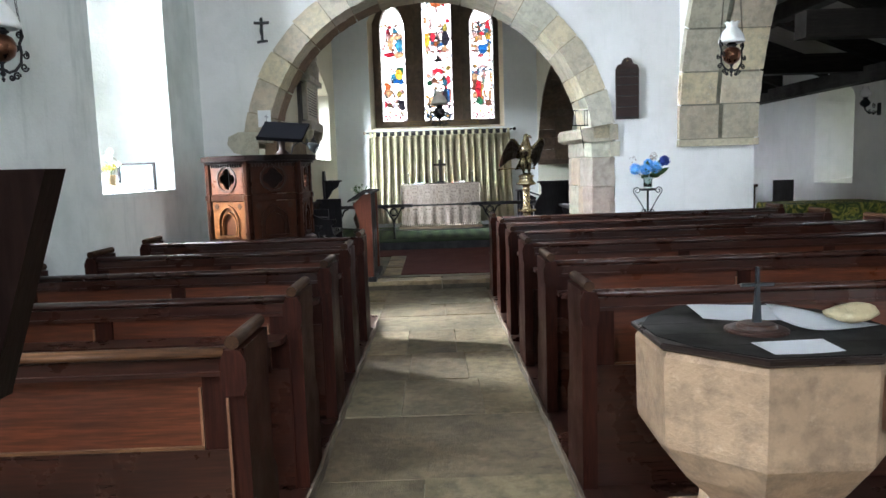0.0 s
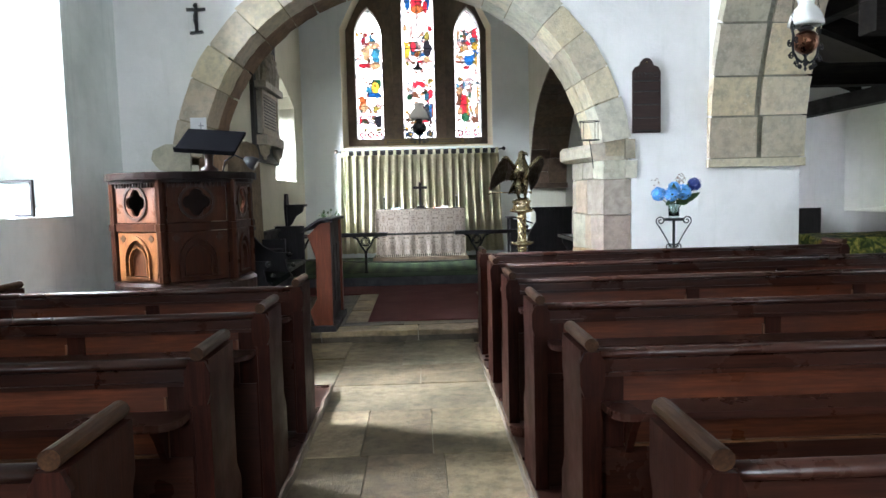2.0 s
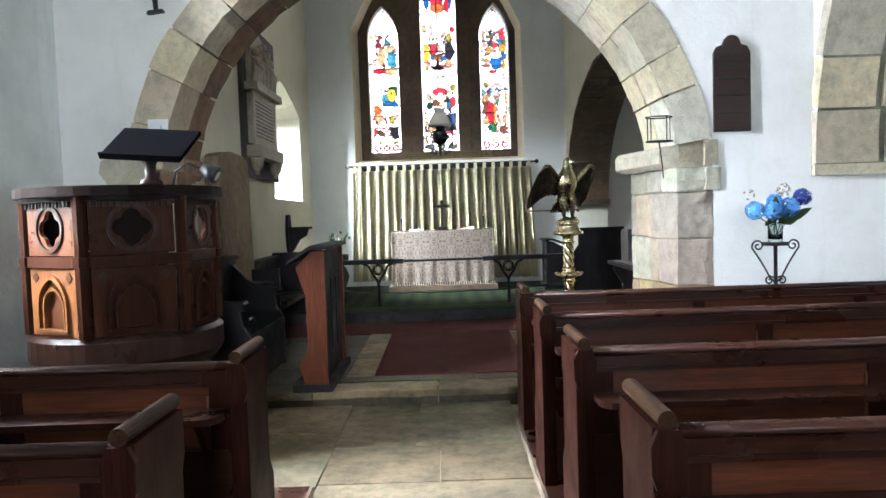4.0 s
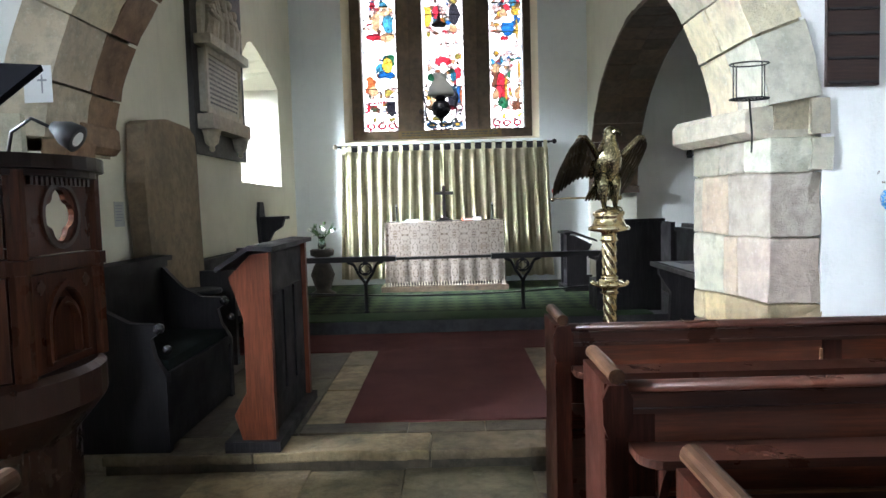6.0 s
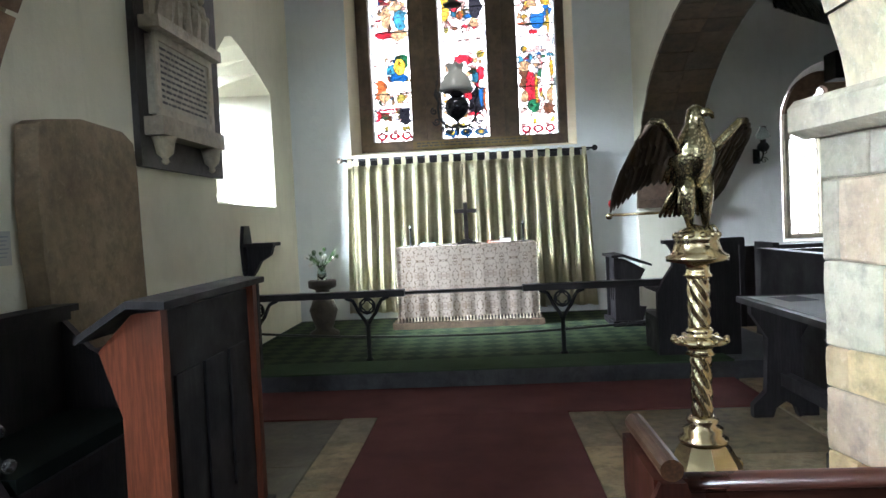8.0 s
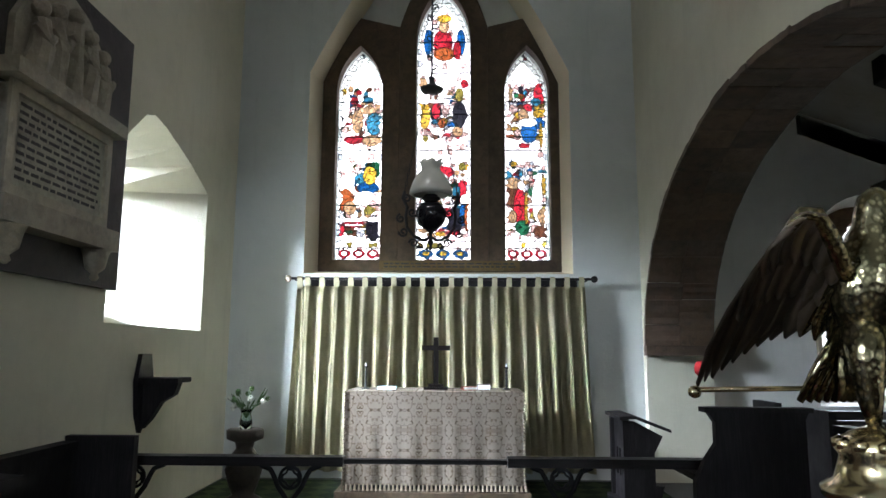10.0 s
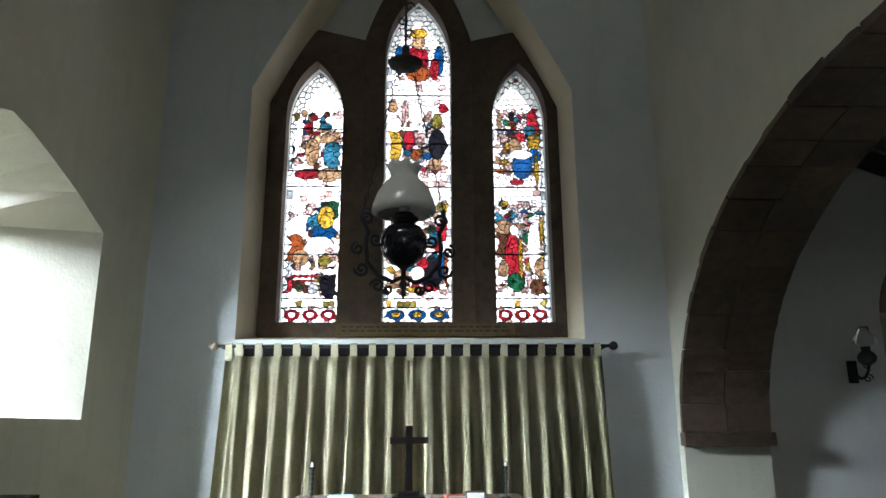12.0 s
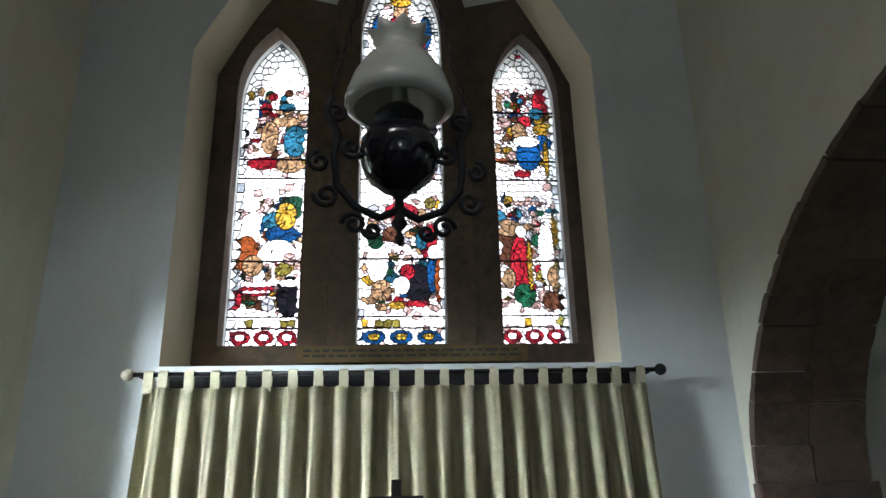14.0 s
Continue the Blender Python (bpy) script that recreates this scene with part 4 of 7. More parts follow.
def book(place, w, d, h, mat, label, turn=0.0):
    bk = thing("book", place, label, "book", turn=turn)
    part("cover", block(-w / 2, w / 2, -d / 2, d / 2, 0, h, 0.003), mat, bk)
    part("pages", block(-w / 2 + 0.008, w / 2 + 0.001, -d / 2 - 0.001, d / 2 + 0.001, 0.005, h - 0.005, 0), PAPER, bk)
    return bk


book((-0.33, 14.25, SANC + 0.915), 0.17, 0.12, 0.03, plain("pale_blue_cover", (0.3, 0.5, 0.62)), "pale blue book lying on the altar")
book((0.42, 14.25, SANC + 0.915), 0.13, 0.1, 0.03, plain("red_cover", (0.35, 0.06, 0.04)), "red book lying on the altar", 12)
book((0.55, 14.26, SANC + 0.915), 0.12, 0.1, 0.05, plain("dark_cover", (0.06, 0.03, 0.02)), "small dark brown book on the altar")

# ---- curtain behind the altar ----
curtain = thing("curtain", (0, 0, 0), "pale olive tab-top curtain hung below the window", "curtain")
bm = bmesh.new()
NX, NZ = 360, 16
rnd = random.Random(4)
TABS = 20
grid = []
for j in range(NZ + 1):
    f = j / NZ
    z = 2.195 - f * 1.85
    row = []
    for i in range(NX + 1):
        u = i / NX
        ph = u * TABS * 2 * math.pi
        x0 = -1.345 + 2.97 * u
        spread = 1 + 0.045 * f
        x = 0.14 + (x0 - 0.14) * spread + 0.010 * math.sin(ph * 0.5 + 7 * f * math.sin(u * 31)) * f
        amp = (0.034 + 0.034 * min(1, f * 3)) * (1 + 0.75 * noise.noise(Vector((u * 17, f * 0.8, 3.0))))
        sway = 1.6 * f * noise.noise(Vector((u * 9, f * 0.7, 8.0))) + 0.5 * noise.noise(Vector((u * 31, 0.4 * f, 1.0)))
        w = math.sin(ph + sway)
        w = math.tanh(2.0 * (w + 0.55 * noise.noise(Vector((u * 13 + 4, f * 0.5, 9.0)))))
        y = 14.93 + 0.78 * amp * w + 0.02 * f * math.sin(ph * 1.5 + 5 * noise.noise(Vector((u * 11, f, 5.0)))) + 0.006 * noise.noise(Vector((u * 150, f * 3, 2.0)))
        gap = math.exp(-((u - 0.487) / 0.012) ** 2) * max(0.0, 1 - 1.7 * f)
        row.append(bm.verts.new((x, y + 0.07 * gap, z)))
    grid.append(row)
for j in range(NZ):
    for i in range(NX):
        bm.faces.new((grid[j][i], grid[j][i + 1], grid[j + 1][i + 1], grid[j + 1][i]))
bmesh.ops.solidify(bm, geom=bm.faces[:], thickness=0.003)
part("drape", bm, CURTAIN, curtain, smooth=True)
for i in range(TABS + 1):
    x = -1.345 + 2.97 * min(0.992, max(0.008, (i + 0.75) / TABS if i < TABS else 0.01))
    bm = bmesh.new()
    ring(bm, [(14.92 + 0.024 * math.cos(a), 2.272 + (0.024 if math.sin(a) > 0 else 0.115) * math.sin(a)) for a in [2 * math.pi * k / 16 for k in range(16)]],
         [(14.92 + 0.020 * math.cos(a), 2.272 + (0.020 if math.sin(a) > 0 else 0.111) * math.sin(a)) for a in [2 * math.pi * k / 16 for k in range(16)]], x - 0.026, x + 0.026, "x")
    part("tab", bm, CURTAIN, curtain)
rod = thing("curtain_rod", (0.14, 14.92, 2.272), "dark curtain rod with ball finials", "curtain rod")
bm = bmesh.new()
tube(bm, [(-1.56, 0, 0), (1.56, 0, 0)], 0.014, 12)
part("pole", bm, DARKWOOD_X, rod, smooth=True)
for s, mt in ((-1, SANDSTONE), (1, DARKWOOD)):
    bm = bmesh.new()
    bmesh.ops.create_uvsphere(bm, u_segments=16, v_segments=10, radius=0.036, matrix=Matrix.Translation((s * 1.58, 0, 0)))
    part("finial", bm, mt, rod, smooth=True)
    part("rod_bracket", block(s * 1.5 - 0.01, s * 1.5 + 0.01, -0.01, 0.13, -0.02, -0.0145, 0), IRON, rod)
# Dark strip added behind the rod for the shade between the tabs.
part("batten", block(-1.42, 1.42, 0.105, 0.125, -0.14, 0.022, 0.003), DARKWOOD_X, rod, "added dark strip for the shade between the tabs")
plq = setting(part("sill_plaque", block(-0.55, 1.0, 15.38, 15.40, 2.41, 2.52, 0.003), metal("old_brass_plate", (0.15, 0.11, 0.05), 0.3)), "long dull brass plaque on the window sill", "plaque")
bm = bmesh.new()
rnd = random.Random(8)
for r in range(2):
    x = -0.5
    while x < 0.94:
        w = rnd.uniform(0.03, 0.09)
        box(bm, x, x + w, 15.377, 15.3795, 2.445 + 0.035 * r, 2.462 + 0.035 * r)
        x += w + 0.018
part("engraved_line", bm, BLACK, plq)

# ---- communion rail ----
RY = 12.25


def rail_post(x):
    p = thing("rail_post", (x, RY, SANC), "black iron rail post with a pierced quatrefoil bracket", "rail post", "communion rail posts")
    bm = bmesh.new()
    lathe(bm, [(0.035, 0), (0.035, 0.012), (0.02, 0.02), (0.018, 0.1), (0.022, 0.11), (0.02, 0.12), (0.018, 0.3), (0.028, 0.31), (0.018, 0.325)], 14)
    part("shaft", bm, IRON, p, smooth=True)
    for s in (-1, 1):
        bm = bmesh.new()
        tube(bm, [(s * 0.004, 0, 0.31), (s * 0.03, 0, 0.36), (s * 0.075, 0, 0.42), (s * 0.1, 0, 0.48), (s * 0.125, 0, 0.525), (s * 0.19, 0, 0.55)], 0.016)
        part("curved_arm", bm, IRON, p, smooth=True)
    bm = bmesh.new()
    n = 24
    ring(bm, [(0.074 * math.cos(2 * math.pi * k / n), 0.475 + 0.074 * math.sin(2 * math.pi * k / n)) for k in range(n)], [(0.056 * math.cos(2 * math.pi * k / n), 0.475 + 0.056 * math.sin(2 * math.pi * k / n)) for k in range(n)], -0.008, 0.008)
    q = quatrefoil(0, 0.475, 0.06, 5)
    ring(bm, q, [(x * 0.74, 0.475 + (z - 0.475) * 0.74) for x, z in q], -0.006, 0.006)
    part("quatrefoil", bm, IRON, p)
    return p


for x in (-1.72, -0.735, 0.955, 1.93):
    rail_post(x)
rail = thing("communion_rail", (0, RY, 0), "dark moulded oak communion rail on iron posts", "rail")
part("rail_north", block(CH_N + 0.02, -0.40, -0.055, 0.055, 0.822, 0.878, 0.014, 3), DARKWOOD_X, rail)
part("rail_middle", block(-0.398, 0.618, -0.028, 0.028, 0.835, 0.862, 0.008, 2), DARKWOOD_X, rail)
part("rail_south", block(0.62, CH_S - 0.02, -0.055, 0.055, 0.822, 0.878, 0.014, 3), DARKWOOD_X, rail)
rope = bmesh.new()
tube(rope, [(CH_N + (CH_S - CH_N) * i / 24, 12.8, 0.47 - 0.10 * (1 - ((i - 12) / 12) ** 2)) for i in range(25)], 0.012)
tagged(part("barrier_rope", rope, BLACK, smooth=True), "dark rope hung in a shallow curve before the altar", "rope")

# ---- eagle lectern ----
LX, LY = 1.215, 9.30
lect = thing("eagle_lectern", (LX, LY, CHF), "polished brass eagle lectern on a twisted column", "lectern")
bm = bmesh.new()
lathe(bm, [(0.24, 0.0), (0.24, 0.03), (0.2, 0.06), (0.185, 0.17), (0.17, 0.18), (0.165, 0.2), (0.12, 0.28), (0.10, 0.31)], 8)
part("foot", bevel(bm, 0.006, 2), BRASS, lect)
for k in range(4):
    a = math.pi / 2 * k + 0.5
    for r, z, size in ((0.245, 0.045, 0.04), (0.2, 0.175, 0.026)):
        part("foot_knob", blob(bmesh.new(), (r * math.cos(a), r * math.sin(a), z), size, (1, 1, 1.1)), BRASS, lect, smooth=True)
bm = bmesh.new()
lathe(bm, [(0.10, 0.311), (0.105, 0.33), (0.08, 0.345), (0.085, 0.375), (0.055, 0.39), (0.07, 0.41), (0.05, 0.43)], 24)
part("lower_collar", bm, BRASS, lect, smooth=True)


def twisted(z0, z1, r, turns):
    bm = bmesh.new()
    n, seg, rows = 48, 24, []
    for j in range(n + 1):
        z = z0 + (z1 - z0) * j / n
        rows.append([bm.verts.new(((r + 0.007 * math.cos(6 * (a + turns * 2 * math.pi * j / n / 1.0))) * math.cos(a), (r + 0.007 * math.cos(6 * (a + turns * 2 * math.pi * j / n))) * math.sin(a), z)) for a in [2 * math.pi * k / seg for k in range(seg)]])
    for a, c2 in zip(rows, rows[1:]):
        for i in range(seg):
            bm.faces.new((a[i], a[(i + 1) % seg], c2[(i + 1) % seg], c2[i]))
    bm.faces.new(rows[0][::-1])
    bm.faces.new(rows[-1])
    return bm


part("twisted_shaft", twisted(0.431, 0.69, 0.04, 0.6), BRASS, lect, smooth=True)
bm = bmesh.new()
lathe(bm, [(0.045, 0.69), (0.065, 0.70), (0.05, 0.715), (0.06, 0.735), (0.115, 0.748), (0.118, 0.76), (0.07, 0.775), (0.05, 0.79), (0.06, 0.8), (0.045, 0.815)], 24)
part("middle_collar", bm, BRASS, lect, smooth=True)
bm = bmesh.new()
for k in range(10):
    a = 2 * math.pi * k / 10
    bmesh.ops.create_icosphere(bm, subdivisions=1, radius=0.014, matrix=Matrix.Translation((0.115 * math.cos(a), 0.115 * math.sin(a), 0.765)))
part("collar_leaves", bm, BRASS, lect, smooth=True)
part("twisted_shaft", twisted(0.816, 1.03, 0.043, 0.5), BRASS, lect, smooth=True)
bm = bmesh.new()
lathe(bm, [(0.045, 1.03), (0.062, 1.04), (0.048, 1.055), (0.05, 1.09), (0.13, 1.105), (0.132, 1.125), (0.105, 1.14), (0.09, 1.19), (0.1, 1.205), (0.07, 1.24), (0.03, 1.255)], 28)
part("capital", bm, BRASS, lect, smooth=True)
bm = bmesh.new()
for k in range(12):
    a = 2 * math.pi * k / 12
    bmesh.ops.create_icosphere(bm, subdivisions=1, radius=0.018, matrix=Matrix.Translation((0.088 * math.cos(a), 0.088 * math.sin(a), 1.215)))
part("capital_leaves", bm, BRASS, lect, smooth=True)
# the bird: one mesh of body, head, legs, tail and spread wings
bm = bmesh.new()
prof = [(0.02, 1.39), (0.05, 1.41), (0.076, 1.45), (0.1, 1.51), (0.1, 1.56), (0.068, 1.62), (0.046, 1.66), (0.044, 1.69), (0.037, 1.72), (0.012, 1.737)]
lathe(bm, prof, 20)
for v in bm.verts:
    z = v.co.z
    v.co.y = v.co.y * 0.9 - 0.03 * max(0, (z - 1.5) / 0.2) + 0.01
    k = 1 + 0.03 * math.sin(z * 150 + 3 * math.sin(9 * math.atan2(v.co.y, v.co.x)))
    v.co.x *= k
tube(bm, [(0.01, -0.04, 1.70), (0.036, -0.06, 1.702), (0.05, -0.068, 1.692), (0.055, -0.07, 1.675)], 0.024, 8, 0.006)
for s in (-1, 1):
    tube(bm, [(s * 0.042, 0, 1.45), (s * 0.047, -0.01, 1.38), (s * 0.045, -0.01, 1.3), (s * 0.042, -0.012, 1.25)], 0.05, 12, 0.013)
    for k in (-1, 0, 1):
        tube(bm, [(s * 0.036, -0.01, 1.258), (s * 0.036 + 0.022 * k, -0.055, 1.25), (s * 0.036 + 0.026 * k, -0.07, 1.235)], 0.009, 6, 0.004)
    # wing: overlapping feather blades hung from an arched leading edge
    first = len(bm.faces)
    lead = [Vector((s * x, y, z)) for x, y, z in ((0.05, 0.0, 1.535), (0.10, -0.02, 1.565), (0.16, -0.045, 1.625), (0.205, -0.055, 1.665), (0.24, -0.05, 1.668), (0.258, -0.03, 1.64))]
    trail = [Vector((s * x, y, z)) for x, y, z in ((0.055, 0.08, 1.42), (0.1, 0.13, 1.435), (0.15, 0.18, 1.425), (0.2, 0.225, 1.385), (0.245, 0.26, 1.345), (0.275, 0.285, 1.325))]

    def along(line, u):
        k = min(int(u * 5), 4)
        return line[k].lerp(line[k + 1], u * 5 - k)
    for layer, count, reach, lift in ((0, 12, 1.0, 0.0), (1, 10, 0.55, -0.008), (2, 9, 0.3, -0.015)):
        for i in range(count):
            u = i / (count - 1)
            p, q = along(lead, u), along(lead, u).lerp(along(trail, u), reach)
            d = q - p
            across = (along(lead, min(1, u + 0.1)) - along(lead, max(0, u - 0.1))).normalized()
            across = (across - d.normalized() * across.dot(d.normalized())).normalized()
            out = d.cross(across).normalized() * (0.006 if i % 2 else 0.003)
            wide = 0.03 - 0.004 * layer
            rows = []
            for f in (0.0, 0.25, 0.5, 0.75, 0.9, 1.0):
                c = p + d * f + Vector((s * 0.02 * math.sin(math.pi * f) * u, lift, 0.012 * math.sin(math.pi * f)))
                w = wide * (0.75 + 0.35 * f if f < 0.8 else (1 - f) * 4.6 + 0.12)
                rows.append([bm.verts.new(c - across * w - out * 0.3), bm.verts.new(c - out), bm.verts.new(c + across * w - out * 0.3), bm.verts.new(c + out)])
            for ra, rb in zip(rows, rows[1:]):
                for k in range(4):
                    bm.faces.new((ra[k], ra[(k + 1) % 4], rb[(k + 1) % 4], rb[k]))
            bm.faces.new(rows[0])
            bm.faces.new(rows[-1][::-1])
    bm.faces.ensure_lookup_table()
    # wing faces away from the body take the darker second material
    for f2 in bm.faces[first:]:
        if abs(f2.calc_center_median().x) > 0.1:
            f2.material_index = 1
    tube(bm, lead, 0.024, 10, 0.012)
    for k in range(5):  # tail feathers
        tube(bm, [(s * 0.01 * k, 0.06, 1.44), (s * 0.02 * k, 0.1, 1.36), (s * 0.026 * k, 0.13, 1.295)], 0.016, 6, 0.008)
prism(bm, [(-0.05, 1.30), (0.05, 1.30), (0.04, 1.42), (-0.04, 1.42)], 0.06, 0.08, "y")
em = metal("old_engraved_brass", (0.48, 0.41, 0.25), 0.14, (0.05, 0.04, 0.02), 0.35)
nt = em.node_tree
b = nt.nodes["Principled BSDF"]
vz = node(nt, "ShaderNodeTexVoronoi", Scale=85.0)
nt.links.new(coords(nt, (1, 1, 0.8)), vz.inputs["Vector"])
bump(nt, b, vz.outputs["Distance"], 0.3, 0.005)
was = b.inputs["Base Color"].links[0].from_socket
nt.links.new(mix(nt, 0.68, was, ramp(nt, vz.outputs["Distance"], [(0.22, (1, 1, 1)), (0.5, (0.07, 0.085, 0.06))]), "MULTIPLY"), b.inputs["Base Color"])
for v in bm.verts:
    v.co.z = 1.25 + (v.co.z - 1.25) * 1.07
    v.co.x *= 0.93
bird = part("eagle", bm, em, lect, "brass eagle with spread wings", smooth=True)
bird.matrix_basis = pose(0, 0, 0, 0, 0, 17)
bird.data.materials.append(metal("dark_feather_metal", (0.075, 0.058, 0.044), 0.32, (0.02, 0.015, 0.012), 0.5))
bm = bmesh.new()
tube(bm, [(-0.255, 0.295, 1.318), (0.255, 0.295, 1.318)], 0.007, 8)
for x in (-0.257, 0.257):
    blob(bm, (x, 0.295, 1.313), 0.016)
part("book_ledge", bm, BRASS, lect, smooth=True).matrix_basis = pose(0, 0, 0, 0, 0, 17)
bm = bmesh.new()
blob(bm, (-0.255, 0.27, 1.37), 0.017, (1, 0.7, 1.2))
part("marker", bm, plain("red_ribbon", (0.6, 0.02, 0.03)), lect, "knotted red ribbon marker", smooth=True).matrix_basis = pose(0, 0, 0, 0, 0, 17)

# ---- window glass ----
def glow(name, strength, colour=(0.95, 0.98, 1.0)):
    m = bpy.data.materials.new(name)
    m.use_nodes = True
    nt = m.node_tree
    nt.nodes.clear()
    out, em2 = nt.nodes.new("ShaderNodeOutputMaterial"), node(nt, "ShaderNodeEmission", Strength=strength)
    em2.inputs[0].default_value = (*colour, 1)
    nt.links.new(em2.outputs[0], out.inputs[0])
    return m


SKY_GLOW = glow("overcast_sky", 7.0)
setting(part("backdrop_east", block(-4.9, 8.6, 17.6, 17.62, 0.2, 9.5, 0), glow("pale_east_sky", 10.0, (1.0, 0.96, 0.93))), "overcast sky beyond the east windows", "sky")
setting(part("backdrop_north", block(-5.02, -5.0, -2, 17, 0.5, 7.0, 0), SKY_GLOW), "overcast sky beyond the north windows", "sky")
setting(part("backdrop_south", block(9.0, 9.02, 2, 14.5, 0.5, 5.0, 0), glow("hazy_green_daylight", 1.6, (0.8, 0.95, 0.7))), "bright hazy greenery beyond the south windows", "sky")

TINTS = dict(w=(0.95, 0.94, 0.95), g=(0.27, 0.28, 0.31), r=(0.24, 0.012, 0.022), b=(0.006, 0.05, 0.16), c=(0.025, 0.13, 0.21), e=(0.008, 0.055, 0.026), y=(0.34, 0.22, 0.025),
             o=(0.19, 0.05, 0.015), t=(0.23, 0.15, 0.085), n=(0.07, 0.028, 0.016), k=(0.004, 0.004, 0.006), p=(0.42, 0.3, 0.29), l=(0.16, 0.14, 0.03))
GLASS = {k: glass("stained_glass_" + k, tuple(math.sqrt(q if k == "w" else 0.85 * q) for q in v), 0.12 if k in "wkg" else 0.2) for k, v in TINTS.items()}


def shapes(text):
    """Words of 'tint,across,height,half width,half height'."""
    return [(w.split(",")[0], *[float(q) for q in w.split(",")[1:]]) for w in text.split()]


PICTURES = [
    shapes("e,.81,3.63,.20,.09 c,.54,3.52,.16,.07 b,.67,3.41,.24,.07 y,.71,3.56,.15,.11 w,.21,3.45,.16,.12 o,.19,3.26,.17,.14 t,.29,3.17,.14,.08 r,.35,2.99,.25,.05 w,.35,3.03,.25,.02 w,.35,2.97,.23,.01 g,.10,3.06,.06,.08 r,.10,2.91,.08,.07 w,.62,3.28,.24,.09 p,.79,3.22,.09,.05 l,.71,3.14,.12,.05 k,.81,2.94,.18,.15 w,.83,3.04,.17,.03 g,.53,2.88,.09,.05")
    + shapes("k,.06,4.34,.07,.14 w,.14,4.43,.09,.18 y,.10,4.58,.06,.04 r,.33,4.47,.09,.05 c,.64,4.48,.12,.04 t,.63,4.35,.22,.05 c,.78,4.18,.17,.14 t,.41,4.21,.13,.14 r,.35,3.99,.24,.05 t,.72,3.98,.19,.07"),
    shapes("w,.22,3.2,.13,.16 t,.27,2.98,.12,.08 e,.2,3.36,.09,.06 k,.7,3.02,.16,.16 b,.87,3.12,.07,.16 o,.94,3.05,.05,.18 r,.86,3.38,.12,.12 w,.88,3.27,.07,.06 c,.74,3.37,.07,.08 r,.57,3.12,.09,.06 w,.5,3.02,.1,.07 n,.4,3.42,.12,.06 r,.5,3.6,.2,.07 w,.5,3.5,.09,.08 y,.45,2.87,.1,.03 r,.68,2.88,.15,.025")
    + shapes("y,.14,4.29,.11,.17 w,.15,4.50,.09,.08 t,.12,4.69,.06,.06 p,.30,4.66,.06,.10 w,.47,4.63,.12,.12 r,.36,4.34,.09,.10 o,.46,4.19,.07,.06 l,.79,4.54,.08,.08 k,.79,4.30,.13,.16 t,.76,4.09,.10,.06 r,.88,4.68,.06,.05")
    + shapes("r,.48,5.2,.18,.16 o,.5,5.05,.2,.08 t,.5,5.4,.1,.08 b,.2,5.2,.08,.16 b,.82,5.2,.08,.16 y,.5,5.5,.14,.05 r,.75,5.1,.07,.12"),
    shapes("n,.21,3.33,.15,.17 t,.22,3.47,.17,.07 p,.51,3.67,.27,.02 r,.36,3.18,.14,.23 w,.39,3.44,.08,.05 e,.40,2.94,.16,.09 y,.50,3.17,.04,.20 e,.62,3.37,.09,.05 w,.75,3.27,.12,.25 t,.86,3.08,.12,.09 n,.80,2.90,.15,.07 t,.19,3.07,.09,.08 w,.25,2.86,.10,.03 y,.88,3.44,.03,.14")
    + shapes("r,.83,4.55,.14,.13 y,.81,4.31,.14,.05 c,.74,4.45,.12,.05 b,.81,4.19,.10,.07 r,.55,4.38,.11,.05 t,.45,4.29,.11,.08 b,.58,4.08,.19,.13 w,.56,4.20,.21,.05 p,.23,4.37,.11,.05 k,.41,4.60,.06,.05 t,.17,4.55,.05,.09 y,.85,4.05,.04,.16 r,.47,3.92,.13,.03 r,.5,5.01,.1,.04"),
]
for k, pic in enumerate(PICTURES):
    rnd = random.Random(70 + k)
    crowd = []
    for z0, z1 in ((2.84, 3.7), (4.0, 4.62)):  # small pieces of drapery and ground behind the figures
        for _ in range(85 if z0 < 3 else 60):
            crowd.append((rnd.choice("tppgtoptcyerblgpnpw"), rnd.uniform(0.1, 0.9), rnd.uniform(z0, z1), rnd.uniform(0.04, 0.085), rnd.uniform(0.015, 0.045)))
    pic[:0] = crowd
    for u in (0.19, 0.5, 0.81):  # row of flowers along the foot
        pic += [("b" if k == 1 else "r", u, 2.638, 0.13, 0.048), ("y" if k == 1 else "w", u, 2.64, 0.065, 0.024)]


def cut(poly2, px, pz, nx, nz):
    """The part of a convex outline where (p - point) . n <= 0."""
    out, n = [], len(poly2)
    for i in range(n):
        a, c2 = poly2[i], poly2[(i + 1) % n]
        da, dc = (a[0] - px) * nx + (a[1] - pz) * nz, (c2[0] - px) * nx + (c2[1] - pz) * nz
        if da <= 0:
            out.append(a)
        if da * dc < 0:
            k = da / (da - dc)
            out.append((a[0] + k * (c2[0] - a[0]), a[1] + k * (c2[1] - a[1])))
    return out


def inset(outline, d):
    cx, cz = sum(p[0] for p in outline) / len(outline), sum(p[1] for p in outline) / len(outline)
    out = list(outline)
    for a, c2 in zip(outline, outline[1:] + outline[:1]):
        ex, ez = c2[0] - a[0], c2[1] - a[1]
        L = math.hypot(ex, ez)
        if L < 1e-6:
            continue
        nx, nz = ez / L, -ex / L
        if (cx - a[0]) * nx + (cz - a[1]) * nz > 0:
            nx, nz = -nx, -nz
        out = cut(out, a[0] - nx * d, a[1] - nz * d, nx, nz)
        if len(out) < 3:
            return []
    return out


